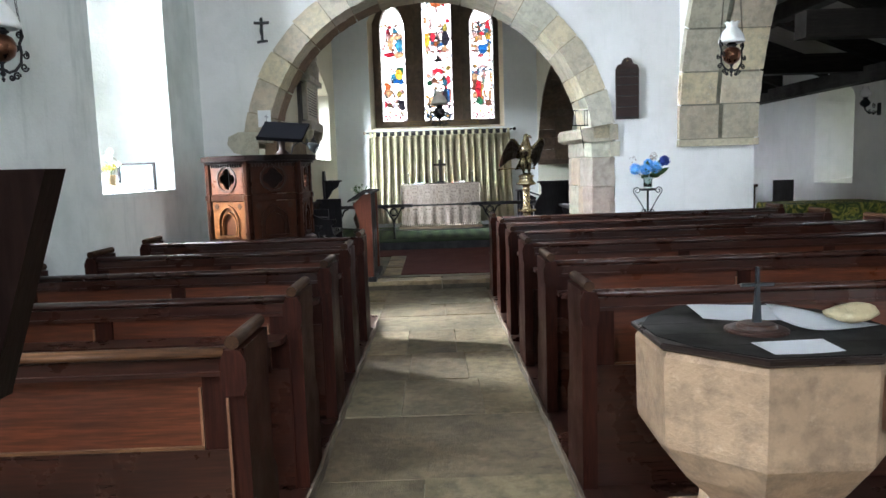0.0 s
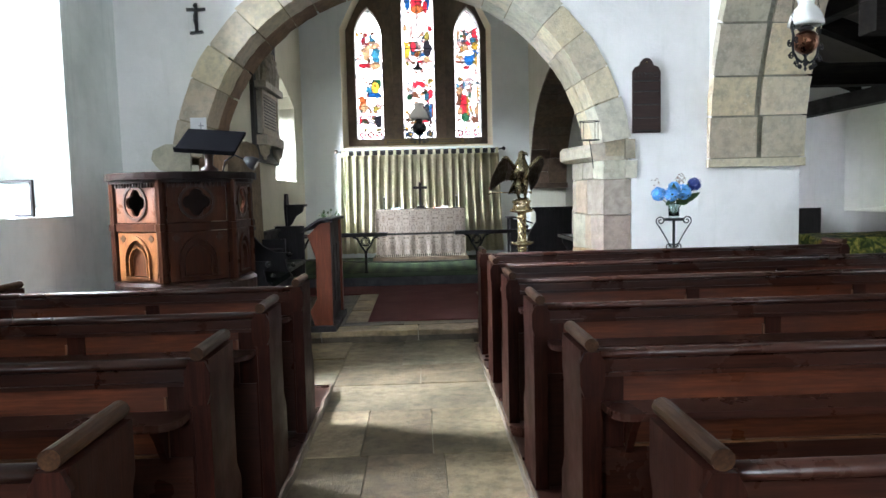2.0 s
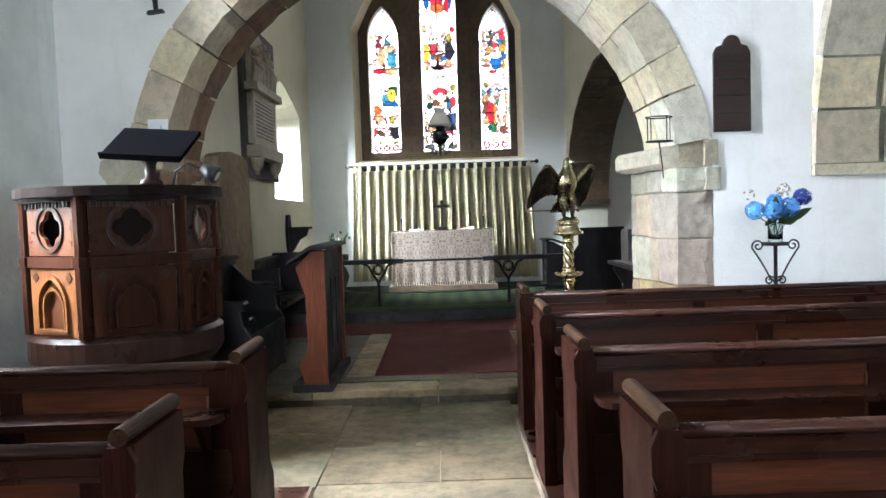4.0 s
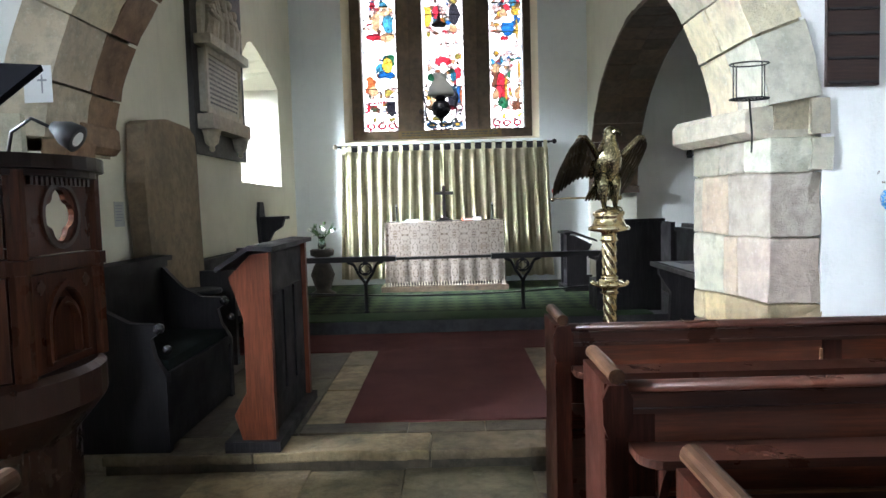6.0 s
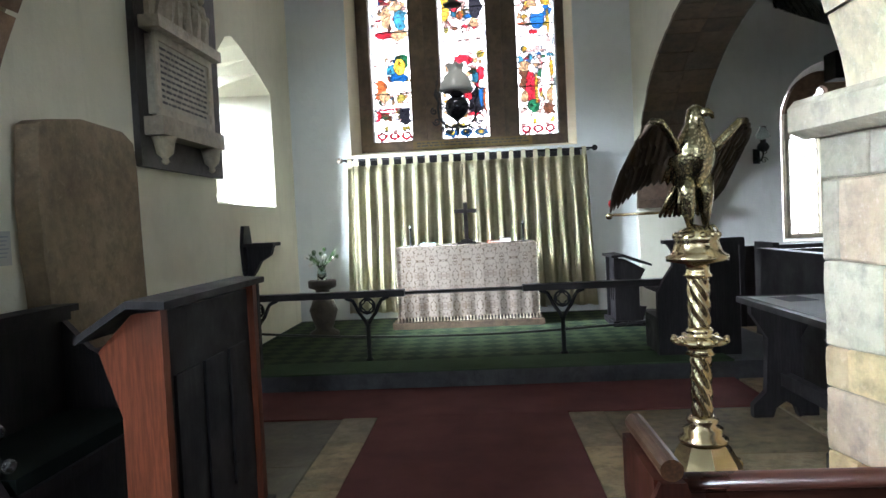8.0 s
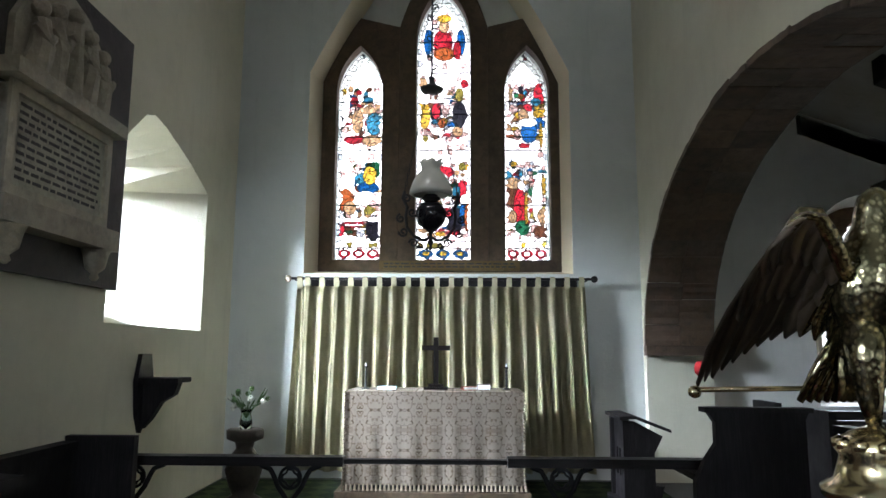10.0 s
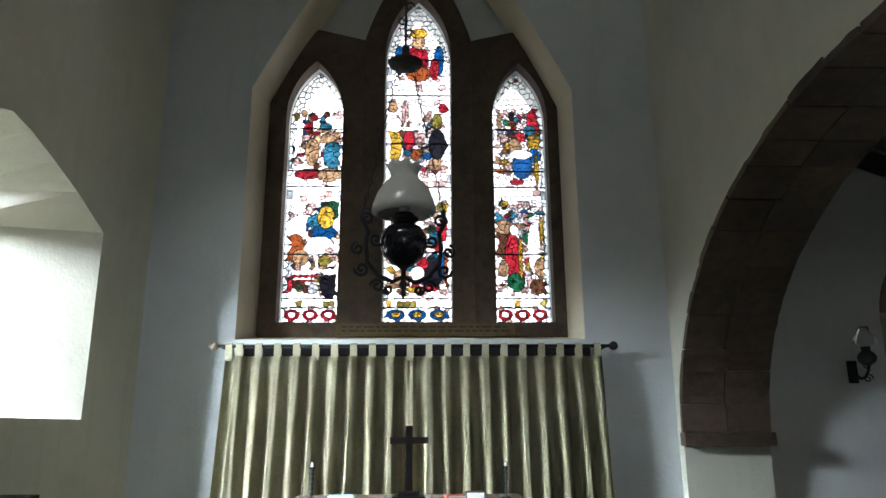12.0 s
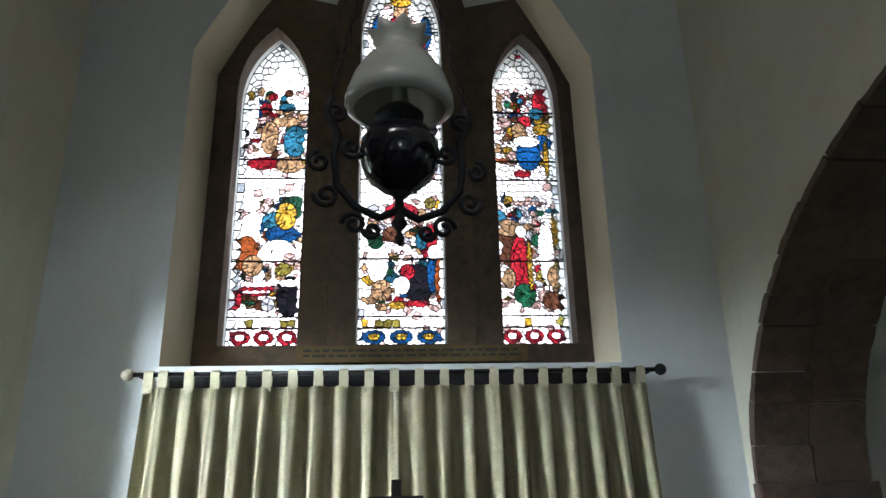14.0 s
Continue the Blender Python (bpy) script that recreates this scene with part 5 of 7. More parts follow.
def stained(index, outline, picture, name, label, y):
    rnd = random.Random(40 + index)
    w = setting(new(name), label, "window")
    x0, x1 = outline[0][0], outline[-1][0]
    z0, z1 = outline[0][1], max(p[1] for p in outline)
    wide = x1 - x0
    inner = inset(outline, 0.045)

    def inside(p, o):
        return len(cut([p], 0, 0, 0, 0)) and all(((b2[0] - a[0]) * (p[1] - a[1]) - (b2[1] - a[1]) * (p[0] - a[0])) <= 1e-9 for a, b2 in zip(o, o[1:] + o[:1]) if math.hypot(b2[0] - a[0], b2[1] - a[1]) > 1e-6)
    seeds = []
    k = 0
    for a, b2 in zip(outline, outline[1:] + outline[:1]):  # narrow border panes
        L = math.hypot(b2[0] - a[0], b2[1] - a[1])
        n = max(1, round(L / 0.075))
        if L < 1e-6:
            continue
        nx, nz = (b2[1] - a[1]) / L, -(b2[0] - a[0]) / L
        for i in range(n):
            f = (i + 0.5) / n
            seeds.append((a[0] + (b2[0] - a[0]) * f + nx * 0.018, a[1] + (b2[1] - a[1]) * f + nz * 0.018, "w" if rnd.random() < 0.9 else "g"))
    def region(u, z, start=0):
        """The last shape that covers a place, and how near its edge is."""
        for k2 in range(len(picture) - 1, start - 1, -1):
            t, cu, cz, ru, rz = picture[k2]
            if ((u - cu) / ru) ** 2 + ((z - cz) / rz) ** 2 < 1:
                return k2
        return -1

    marks = [(x, z, t, -10 - n) for n, (x, z, t) in enumerate(seeds)]
    for k2, (t, cu, cz, ru, rz) in enumerate(picture):
        a, c2 = ru * wide, rz
        n = max(7, int(2 * math.pi * math.sqrt((a * a + c2 * c2) / 2) / 0.034))
        d = min(0.008, 0.45 * min(a, c2))
        for i in range(n):  # pairs of seeds on both sides of the outline make the lead follow it
            ang = 2 * math.pi * (i + 0.3) / n
            ex, ez = math.cos(ang), math.sin(ang)
            if region(cu + ru * ex, cz + rz * ez, k2 + 1) >= 0:
                continue
            for sgn in (-1, 1):
                x, z = x0 + cu * wide + (a + sgn * d) * ex, cz + (c2 + sgn * d) * ez
                if inside((x, z), inner):
                    k3 = region((x - x0) / wide, z)
                    if sgn < 0 or k3 >= 0:
                        marks.append((x, z, picture[k3][0], k3))
                    else:
                        marks.append((x, z, "w" if rnd.random() < 0.9 else "p", -1000 - len(marks)))
    s = 0.055
    rows = int((z1 - z0) / s)
    for j in range(rows):
        cols = int(wide / s)
        for i in range(cols):
            x = x0 + (i + 0.5 + rnd.uniform(-0.22, 0.22) + 0.3 * (j % 2)) * wide / cols
            z = z0 + (j + 0.5 + rnd.uniform(-0.2, 0.2)) * (z1 - z0) / rows
            if not inside((x, z), inner) or min((m[0] - x) ** 2 + (m[1] - z) ** 2 for m in marks) < 0.021 ** 2:
                continue
            k3 = region((x - x0) / wide, z)
            busy = 2.82 < z < 3.72 or 3.98 < z < 4.6
            tint = picture[k3][0] if k3 >= 0 else rnd.choice("wwwwwwgptwwn" if busy else "wwwwwwwwwwp")
            if 2.69 < z < 2.78:
                tint = rnd.choice("ywwwlw")
            marks.append((x, z, tint, k3 if k3 >= 0 else -2000 - len(marks)))
    lead, rest_panes, made = bmesh.new(), {}, 0
    marks.sort(key=lambda q: q[1])
    for i, (x, z, tint, own) in enumerate(marks):
        cell = list(outline)
        near = sorted(((q[0] - x) ** 2 + (q[1] - z) ** 2, n2) for n2, q in enumerate(marks) if abs(q[0] - x) < 0.12 and abs(q[1] - z) < 0.12 and n2 != i)[:26]
        for _, n2 in near:
            dx, dz = marks[n2][0] - x, marks[n2][1] - z
            L = math.hypot(dx, dz)
            if L > 1e-5:
                cell = cut(cell, x + dx / 2, z + dz / 2, dx / L, dz / L)
            if len(cell) < 3:
                break
        if len(cell) < 3:
            continue
        for a, c2 in zip(cell, cell[1:] + cell[:1]):
            L = math.hypot(c2[0] - a[0], c2[1] - a[1])
            if L < 0.002:
                continue
            mx, mz = (a[0] + c2[0]) / 2, (a[1] + c2[1]) / 2
            d0 = math.hypot(mx - x, mz - z)
            other = [n2 for _, n2 in near if abs(math.hypot(marks[n2][0] - mx, marks[n2][1] - mz) - d0) < 1e-5]
            if other and other[0] < i:
                continue  # each came once
            if other and marks[other[0]][3] == own and (i * 7 + other[0] * 3) % 10 < 6:
                continue  # no lead inside one piece of glass
            h = 0.0034 if other and marks[other[0]][2] != tint else 0.0029
            nx, nz = (c2[1] - a[1]) / L * h, -(c2[0] - a[0]) / L * h
            prism(lead, [(a[0] - nx, a[1] - nz), (c2[0] - nx, c2[1] - nz), (c2[0] + nx, c2[1] + nz), (a[0] + nx, a[1] + nz)], y - 0.005, y + 0.005, "y")
        pane = cell
        if made < 300 and len(pane) > 3:
            part("pane", prism(bmesh.new(), pane, y - 0.002, y + 0.002, "y"), GLASS[tint], w)
            made += 1
        else:
            prism(rest_panes.setdefault(tint, bmesh.new()), pane, y - 0.002, y + 0.002, "y")
    for tint, bm in rest_panes.items():
        part("small_glass", bm, GLASS[tint], w)["kind"] = "stuff"
    ld = part("lead_came", lead, LEAD, w)
    ld["kind"] = "stuff"
    levels = (2.70, 2.785, 3.22, 3.86, 4.3, 4.81, 5.2) if index == 1 else (2.70, 2.785, 3.2, 3.86, 4.02, 4.45)
    for z in levels:
        part("saddle_bar", block(x0 - 0.01, x1 + 0.01, y - 0.013, y - 0.0045, z - 0.006, z + 0.006, 0), IRON, w)


for i, (h, pic) in enumerate(zip(heads, PICTURES)):
    stained(i, h, pic, "window_%d" % (i + 1), "stained glass lancet with many small coloured leaded panes", EAST + 0.62)


def leaded(name, label, outline, along, w, pitch=0.12, glass_mat=CLEAR):
    """A clear window of diamond quarries: one pane with a lattice of leads."""
    win = setting(new(name), label, "window")
    ax = "y" if along == "x" else "x"
    ob = part("pane", prism(bmesh.new(), outline, w - 0.002, w + 0.002, ax), glass_mat, win)
    ob.visible_shadow = False
    u0, u1, z0, z1 = outline[0][0], outline[-1][0], outline[0][1], max(p[1] for p in outline)
    bm = bmesh.new()
    n = int((u1 - u0 + z1 - z0) / pitch) + 1
    for s in (1, -1):
        for i in range(n):
            c2 = i * pitch * 1.2
            p = [(u0, z0), (u1, z0), (u1, z1), (u0, z1)]
            strip = list(outline)
            nx, nz = s * 0.8, 0.6
            base = (u0 if s > 0 else u1, z0)
            q = (base[0] + nx * c2, base[1] + nz * c2)
            strip = cut(strip, q[0] + nx * 0.004, q[1] + nz * 0.004, nx, nz)
            strip = cut(strip, q[0] - nx * 0.004, q[1] - nz * 0.004, -nx, -nz) if len(strip) > 2 else []
            if len(strip) > 2:
                prism(bm, strip, w - 0.005 - 0.001 * s, w + 0.005 + 0.001 * s, ax)
    lt = part("lead_lattice", bm, LEAD, win)
    lt["kind"] = "stuff"
    return win


leaded("window_4", "clear leaded window deep in the nave wall", win_b, "y", NAVE_N - 0.8)
leaded("window_5", "clear leaded window deep in the chancel wall", nw_b, "y", CH_N - 0.7)
leaded("window_6", "clear leaded window in the south aisle wall", sw2, "y", AISLE_S + 0.55)
# glass of the added aisle window that is never in view
leaded("window_7", "clear leaded window in the south aisle wall", sv2, "y", AISLE_S + 0.55)
leaded("window_8", "clear leaded window in the west wall", round_head(0.6, 1.3, 3.6, 0.5, 1.9), "x", WEST - 0.65)
leaded("window_9", "clear leaded window deep in the nave wall", far_b, "y", NAVE_N - 0.8)
jamb = round_head(6.74, 0.62, 3.35, 0.3, 1.72)
setting(part("window_jamb", ring(bmesh.new(), win_b, jamb, NAVE_N - 0.79, NAVE_N - 0.66, "x"), SANDSTONE), "pale stone jamb round the nave window glass", "window jamb")
setting(part("window_mullion", block(NAVE_N - 0.78, NAVE_N - 0.68, 6.69, 6.79, 1.73, 3.64, 0.02), SANDSTONE), "stone mullion of the nave window", "mullion")
chw = leaded("window_10", "two-light leaded chapel window under a trefoil", ceb, "x", EAST + 0.45, 0.14)
TX, TZ = 4.69, 2.82
l1, l2 = pointed(4.455, 0.39, 2.2, 2.58, 1.08), pointed(4.925, 0.39, 2.2, 2.58, 1.08)
tre = [(TX + 0.062 * math.cos(a0) + 0.072 * math.cos(a), TZ + 0.062 * math.sin(a0) + 0.072 * math.sin(a)) for a0 in (math.pi / 2, math.pi * 7 / 6, math.pi * 11 / 6) for a in [a0 - 1.75 + 3.5 * k / 7 for k in range(8)]]
bm = bmesh.new()
for o, u0, u1 in ((l1, 4.215, TX), (l2, TX, 5.17)):
    wall(bm, "x", u0, u1, EAST + 0.38, EAST + 0.5, 1.03, 2.62, [(o, o)])
part("tracery", bm, GREYSTONE, chw, "pale stone mullion and tracery")
zt = 2.621
bm = bmesh.new()
head_o = []
for p in tre:
    a = math.atan2(p[1] - TZ, p[0] - TX)
    r = 0.12
    while r < 0.6:
        x, z = TX + r * math.cos(a), TZ + r * math.sin(a)
        top = 2.5 + 0.64 * math.sqrt(max(0, 1 - ((x - 4.695) / 0.485) ** 2))
        if z < zt or z > top:
            break
        r += 0.004
    head_o.append((TX + r * math.cos(a), TZ + r * math.sin(a)))
ring(bm, head_o, tre, EAST + 0.38, EAST + 0.5)
part("tracery_head", bm, BROWNSTONE, chw, "dark stone trefoil head")

# ---- on the arch wall ----
hymn = thing("hymn_board", (2.378, ARCH_Y - 0.002, 2.0), "dark brown wooden hymn board with empty rails", "hymn board")
bm = bmesh.new()
prism(bm, [(-0.14, 0), (0.14, 0), (0.14, 0.6), (0.115, 0.645), (0.07, 0.66), (0.055, 0.70), (0.03, 0.725), (0, 0.732), (-0.03, 0.725), (-0.055, 0.70), (-0.07, 0.66), (-0.115, 0.645), (-0.14, 0.6)], -0.028, 0.0, "y")
part("board", bevel(bm, 0.005, 2), wood("hymn_board_wood", (0.055, 0.03, 0.024), (0.022, 0.013, 0.011), "x", 0.5), hymn)
for z in (0.012, 0.14, 0.27, 0.40, 0.5):
    part("number_rail", block(-0.13, 0.13, -0.04, -0.0285, z, z + 0.014, 0.002), BLACK, hymn)
txt = bpy.data.curves.new("lettering", "FONT")
txt.body, txt.size, txt.extrude, txt.align_x = "HYMNS", 0.075, 0.0015, "CENTER"
txt.materials.append(BLACK)
tx = new("lettering", txt)
tx.parent = hymn
tx.matrix_basis = pose(0, -0.0305, 0.545, 90, 0, 0)
bm = bmesh.new()
lathe(bm, [(0.008, -0.006), (0.008, 0.0), (0.004, 0.002)], 10)
nail = part("hook", bm, BRASS, hymn)
nail.matrix_basis = pose(0, -0.029, 0.69, 90, 0, 0)
notice = thing("notice", (-2.04, ARCH_Y - 0.012, 2.04), "white notice sheet with a small printed cross", "notice")
part("sheet", block(-0.078, 0.078, -0.004, -0.001, 0, 0.2, 0), PAPER, notice)
bm = bmesh.new()
prism(bm, [(0.02, 0.05), (0.028, 0.05), (0.028, 0.115), (0.05, 0.115), (0.05, 0.125), (0.028, 0.125), (0.028, 0.15), (0.02, 0.15), (0.02, 0.125), (0.0, 0.125), (0.0, 0.115), (0.02, 0.115)], -0.0065, -0.0045, "y")
part("printed_cross", bm, INK, notice)
bm = bmesh.new()
prism(bm, [(-0.014, 0.03), (0.014, 0.03), (0.014, 0.22), (0.09, 0.225), (0.09, 0.255), (0.014, 0.252), (0.014, 0.30), (-0.014, 0.30), (-0.014, 0.252), (-0.09, 0.255), (-0.09, 0.225), (-0.014, 0.22)], -0.02, -0.002, "y")
tube(bm, [(0.0, -0.03, 0.235), (0.004, -0.045, 0.19), (-0.006, -0.04, 0.13), (0.006, -0.045, 0.08), (0.0, -0.035, 0.045)], 0.02, 8, 0.012)
tube(bm, [(-0.08, -0.028, 0.245), (0, -0.04, 0.215), (0.08, -0.028, 0.245)], 0.01, 6)
bmesh.ops.create_icosphere(bm, subdivisions=2, radius=0.02, matrix=Matrix.Translation((0.004, -0.048, 0.265)))
prism(bm, [(-0.06, 0.0), (0.065, 0.015), (0.06, 0.035), (-0.05, 0.025)], -0.05, -0.002, "y")
cr = tagged(part("crucifix", bm, BLACK), "small black crucifix fixed to the white wall", "crucifix")
cr.matrix_world = pose(-2.01, ARCH_Y, 3.03)
cage = thing("hourglass_bracket", (1.775, ARCH_Y - 0.14, 1.93), "thin black iron hourglass bracket on the pier", "iron bracket")
for z in (0.0, 0.18):
    bm = bmesh.new()
    tube(bm, [(0.1 * math.cos(a), 0.07 * math.sin(a), z) for a in [2 * math.pi * k / 20 for k in range(21)]], 0.004, 6)
    part("hoop", bm, IRON, cage)
for a in (0.4, 2.0, 3.5, 5.1):
    bm = bmesh.new()
    tube(bm, [(0.1 * math.cos(a), 0.07 * math.sin(a), 0), (0.1 * math.cos(a), 0.07 * math.sin(a), 0.18)], 0.0032, 6)
    part("bar", bm, IRON, cage)
bm = bmesh.new()
tube(bm, [(0.1, 0, 0), (-0.1, 0, 0)], 0.0035, 6)
tube(bm, [(0, 0, 0), (0.015, 0.02, -0.08), (0.04, 0.06, -0.17), (0.07, 0.135, -0.27)], 0.005, 6)
part("arm", bm, IRON, cage)


# ---- flowers ----
def petals(bm, c, r, n, size, seed):
    rnd = random.Random(seed)
    for _ in range(n):
        d = Vector((rnd.gauss(0, 1), rnd.gauss(0, 1), rnd.gauss(0, 1))).normalized()
        p = Vector(c) + d * r * rnd.uniform(0.82, 1.06)
        s = d.cross(Vector((0.3, 0.2, 0.9))).normalized()
        u = s.cross(d)
        for k in range(4):
            a = math.pi / 2 * k + rnd.uniform(0, 0.5)
            e1, e2 = (math.cos(a) * s + math.sin(a) * u) * size, (math.cos(a + 1.2) * s + math.sin(a + 1.2) * u) * size
            vs = [bm.verts.new(q) for q in (p, p + e1 + d * size * 0.2, p + (e1 + e2) * 0.85 + d * size * 0.3, p + e2 + d * size * 0.2)]
            bm.faces.new(vs)
    return bm


def leaf(bm, a, b2, width):
    a, b2 = Vector(a), Vector(b2)
    s = (b2 - a).cross(Vector((0.2, 0.9, 0.4))).normalized() * width
    up = s.cross(b2 - a).normalized() * width * 0.35
    rows = []
    for f, k in ((0, 0.1), (0.25, 0.8), (0.5, 1.0), (0.78, 0.65), (1, 0.05)):
        p = a.lerp(b2, f) - up * (f * f)
        rows.append([bm.verts.new(p - s * k + up * 0.4 * k), bm.verts.new(p), bm.verts.new(p + s * k + up * 0.4 * k)])
    for r1, r2 in zip(rows, rows[1:]):
        for k in range(2):
            bm.faces.new((r1[k], r1[k + 1], r2[k + 1], r2[k]))
    return bm


FSX, FSY = 2.5, 8.2
fs = thing("plant_stand", (FSX, FSY, -0.03), "tall black wrought iron plant stand with scrolls", "plant stand")
bm = bmesh.new()
tube(bm, [(0, 0, 0.05), (0, 0, 1.165)], 0.013, 10)
part("stem", bm, IRON, fs, smooth=True)
bm = bmesh.new()
lathe(bm, [(0.085, 1.166), (0.09, 1.17), (0.09, 1.185), (0.085, 1.19)], 24)
part("top_plate", bm, IRON, fs)
for s in (-1, 1):
    bm = bmesh.new()
    tube(bm, [(s * 0.006, 0, 0.9)] + [(s * (0.03 + 0.13 * f), 0, 0.9 + 0.24 * f ** 0.8) for f in [k / 10 for k in range(1, 10)]] + [(s * x, 0, z) for x, _, z in spiral(0.125, 1.165, 0.045, 1.4, -0.4, 1)], 0.006, 6)
    part("scroll", bm, IRON, fs, smooth=True)
    bm = bmesh.new()
    tube(bm, [(s * x, 0, z) for x, _, z in spiral(0.045, 0.915, 0.034, 1.3, 2.6, -1)], 0.006, 6)
    part("small_scroll", bm, IRON, fs, smooth=True)
for k in range(3):
    a = 2 * math.pi * k / 3 + 0.5
    bm = bmesh.new()
    tube(bm, [(0, 0, 0.2), (0.08 * math.cos(a), 0.08 * math.sin(a), 0.1), (0.17 * math.cos(a), 0.17 * math.sin(a), 0.0)], 0.009, 6)
    part("foot", bm, IRON, fs, smooth=True)
VASE = material("vase_glass", 0.05)[0]
VASE.node_tree.nodes["Principled BSDF"].inputs["Transmission Weight"].default_value = 1.0
VASE.node_tree.nodes["Principled BSDF"].inputs["Base Color"].default_value = (0.8, 0.9, 0.88, 1)
hyd = thing("flower_vase", (FSX, FSY, 1.16), "glass vase of bright blue hydrangeas", "flowers")
bm = bmesh.new()
lathe(bm, [(0.045, 0.0), (0.05, 0.02), (0.05, 0.13), (0.055, 0.14), (0.049, 0.14), (0.045, 0.13), (0.044, 0.025), (0.002, 0.02)], 20)
part("vase", bm, VASE, hyd, smooth=True)
for k, (x, y, z, r, mt) in enumerate(((-0.15, -0.02, 0.23, 0.062, BLUE), (-0.045, -0.06, 0.225, 0.06, BLUE), (0.075, -0.05, 0.245, 0.068, BLUE), (0.195, 0.0, 0.315, 0.058, NAVY), (0.02, 0.05, 0.29, 0.05, BLUE))):
    part("flower_head", petals(bmesh.new(), (x, y, z), r, 130, 0.013, 50 + k), mt, hyd)
    bm = bmesh.new()
    tube(bm, [(0.01 * k - 0.02, 0, 0.03), (x * 0.4, y * 0.4, 0.14), (x, y, z - 0.03)], 0.004, 5)
    part("stalk", bm, LEAF, hyd)
for k, (x, z) in enumerate(((-0.1, 0.15), (0.13, 0.16), (0.23, 0.24), (-0.02, 0.33), (0.05, 0.16), (0.12, 0.33), (-0.06, 0.13))):
    part("leaf", leaf(bmesh.new(), (x * 0.3, -0.02, 0.14), (x, -0.05, z), 0.035), LEAF, hyd)
part("filler_sprays", petals(petals(bmesh.new(), (0.07, 0.02, 0.37), 0.05, 34, 0.009, 3), (-0.17, 0.03, 0.34), 0.045, 9, 0.008, 4), plain("dried_spray", (0.32, 0.25, 0.2), 0.8), hyd, "mauve-brown dried filler sprays")

# things on the nave window sill
fr = thing("framed_picture", (-2.9, 6.88, 1.345), "small framed pale print propped on the window sill", "picture", turn=-12)
ring_o, ring_i = [(-0.2, 0), (0.2, 0), (0.2, 0.27), (-0.2, 0.27)], [(-0.18, 0.02), (0.18, 0.02), (0.18, 0.25), (-0.18, 0.25)]
part("frame", ring(bmesh.new(), ring_o, ring_i, -0.012, 0.012), DARKWOOD_X, fr)
part("print", block(-0.179, 0.179, -0.002, 0.004, 0.021, 0.249, 0), plain("pale_green_print", (0.5, 0.58, 0.56), 0.4), fr)
for k in range(4):
    part("text_column", block(-0.15 + 0.08 * k, -0.1 + 0.08 * k, -0.0045, -0.0022, 0.05, 0.21, 0), plain("print_grey", (0.36, 0.44, 0.44)), fr)
fv = thing("flower_vase", (-3.04, 6.64, 1.36), "buff stoneware jar of white and yellow flowers", "flowers")
bm = bmesh.new()
lathe(bm, [(0.04, 0), (0.042, 0.1), (0.045, 0.14), (0.038, 0.145)], 18)
part("jar", bm, plain("stoneware", (0.45, 0.3, 0.15), 0.4), fv, smooth=True)
for k, (x, y, z, mt) in enumerate(((0.0, 0.03, 0.22, YELLOW), (-0.02, -0.06, 0.21, YELLOW), (0.03, 0.0, 0.28, WHITEPETAL), (-0.03, 0.07, 0.3, WHITEPETAL), (0.02, -0.08, 0.3, WHITEPETAL), (0, 0.02, 0.36, WHITEPETAL), (0.02, 0.1, 0.25, WHITEPETAL))):
    part("flower_head", petals(bmesh.new(), (x, y, z), 0.028, 24, 0.012, 70 + k), mt, fv)
    bm = bmesh.new()
    tube(bm, [(0, 0, 0.1), (x, y, z)], 0.003, 5)
    part("stalk", bm, LEAF, fv)


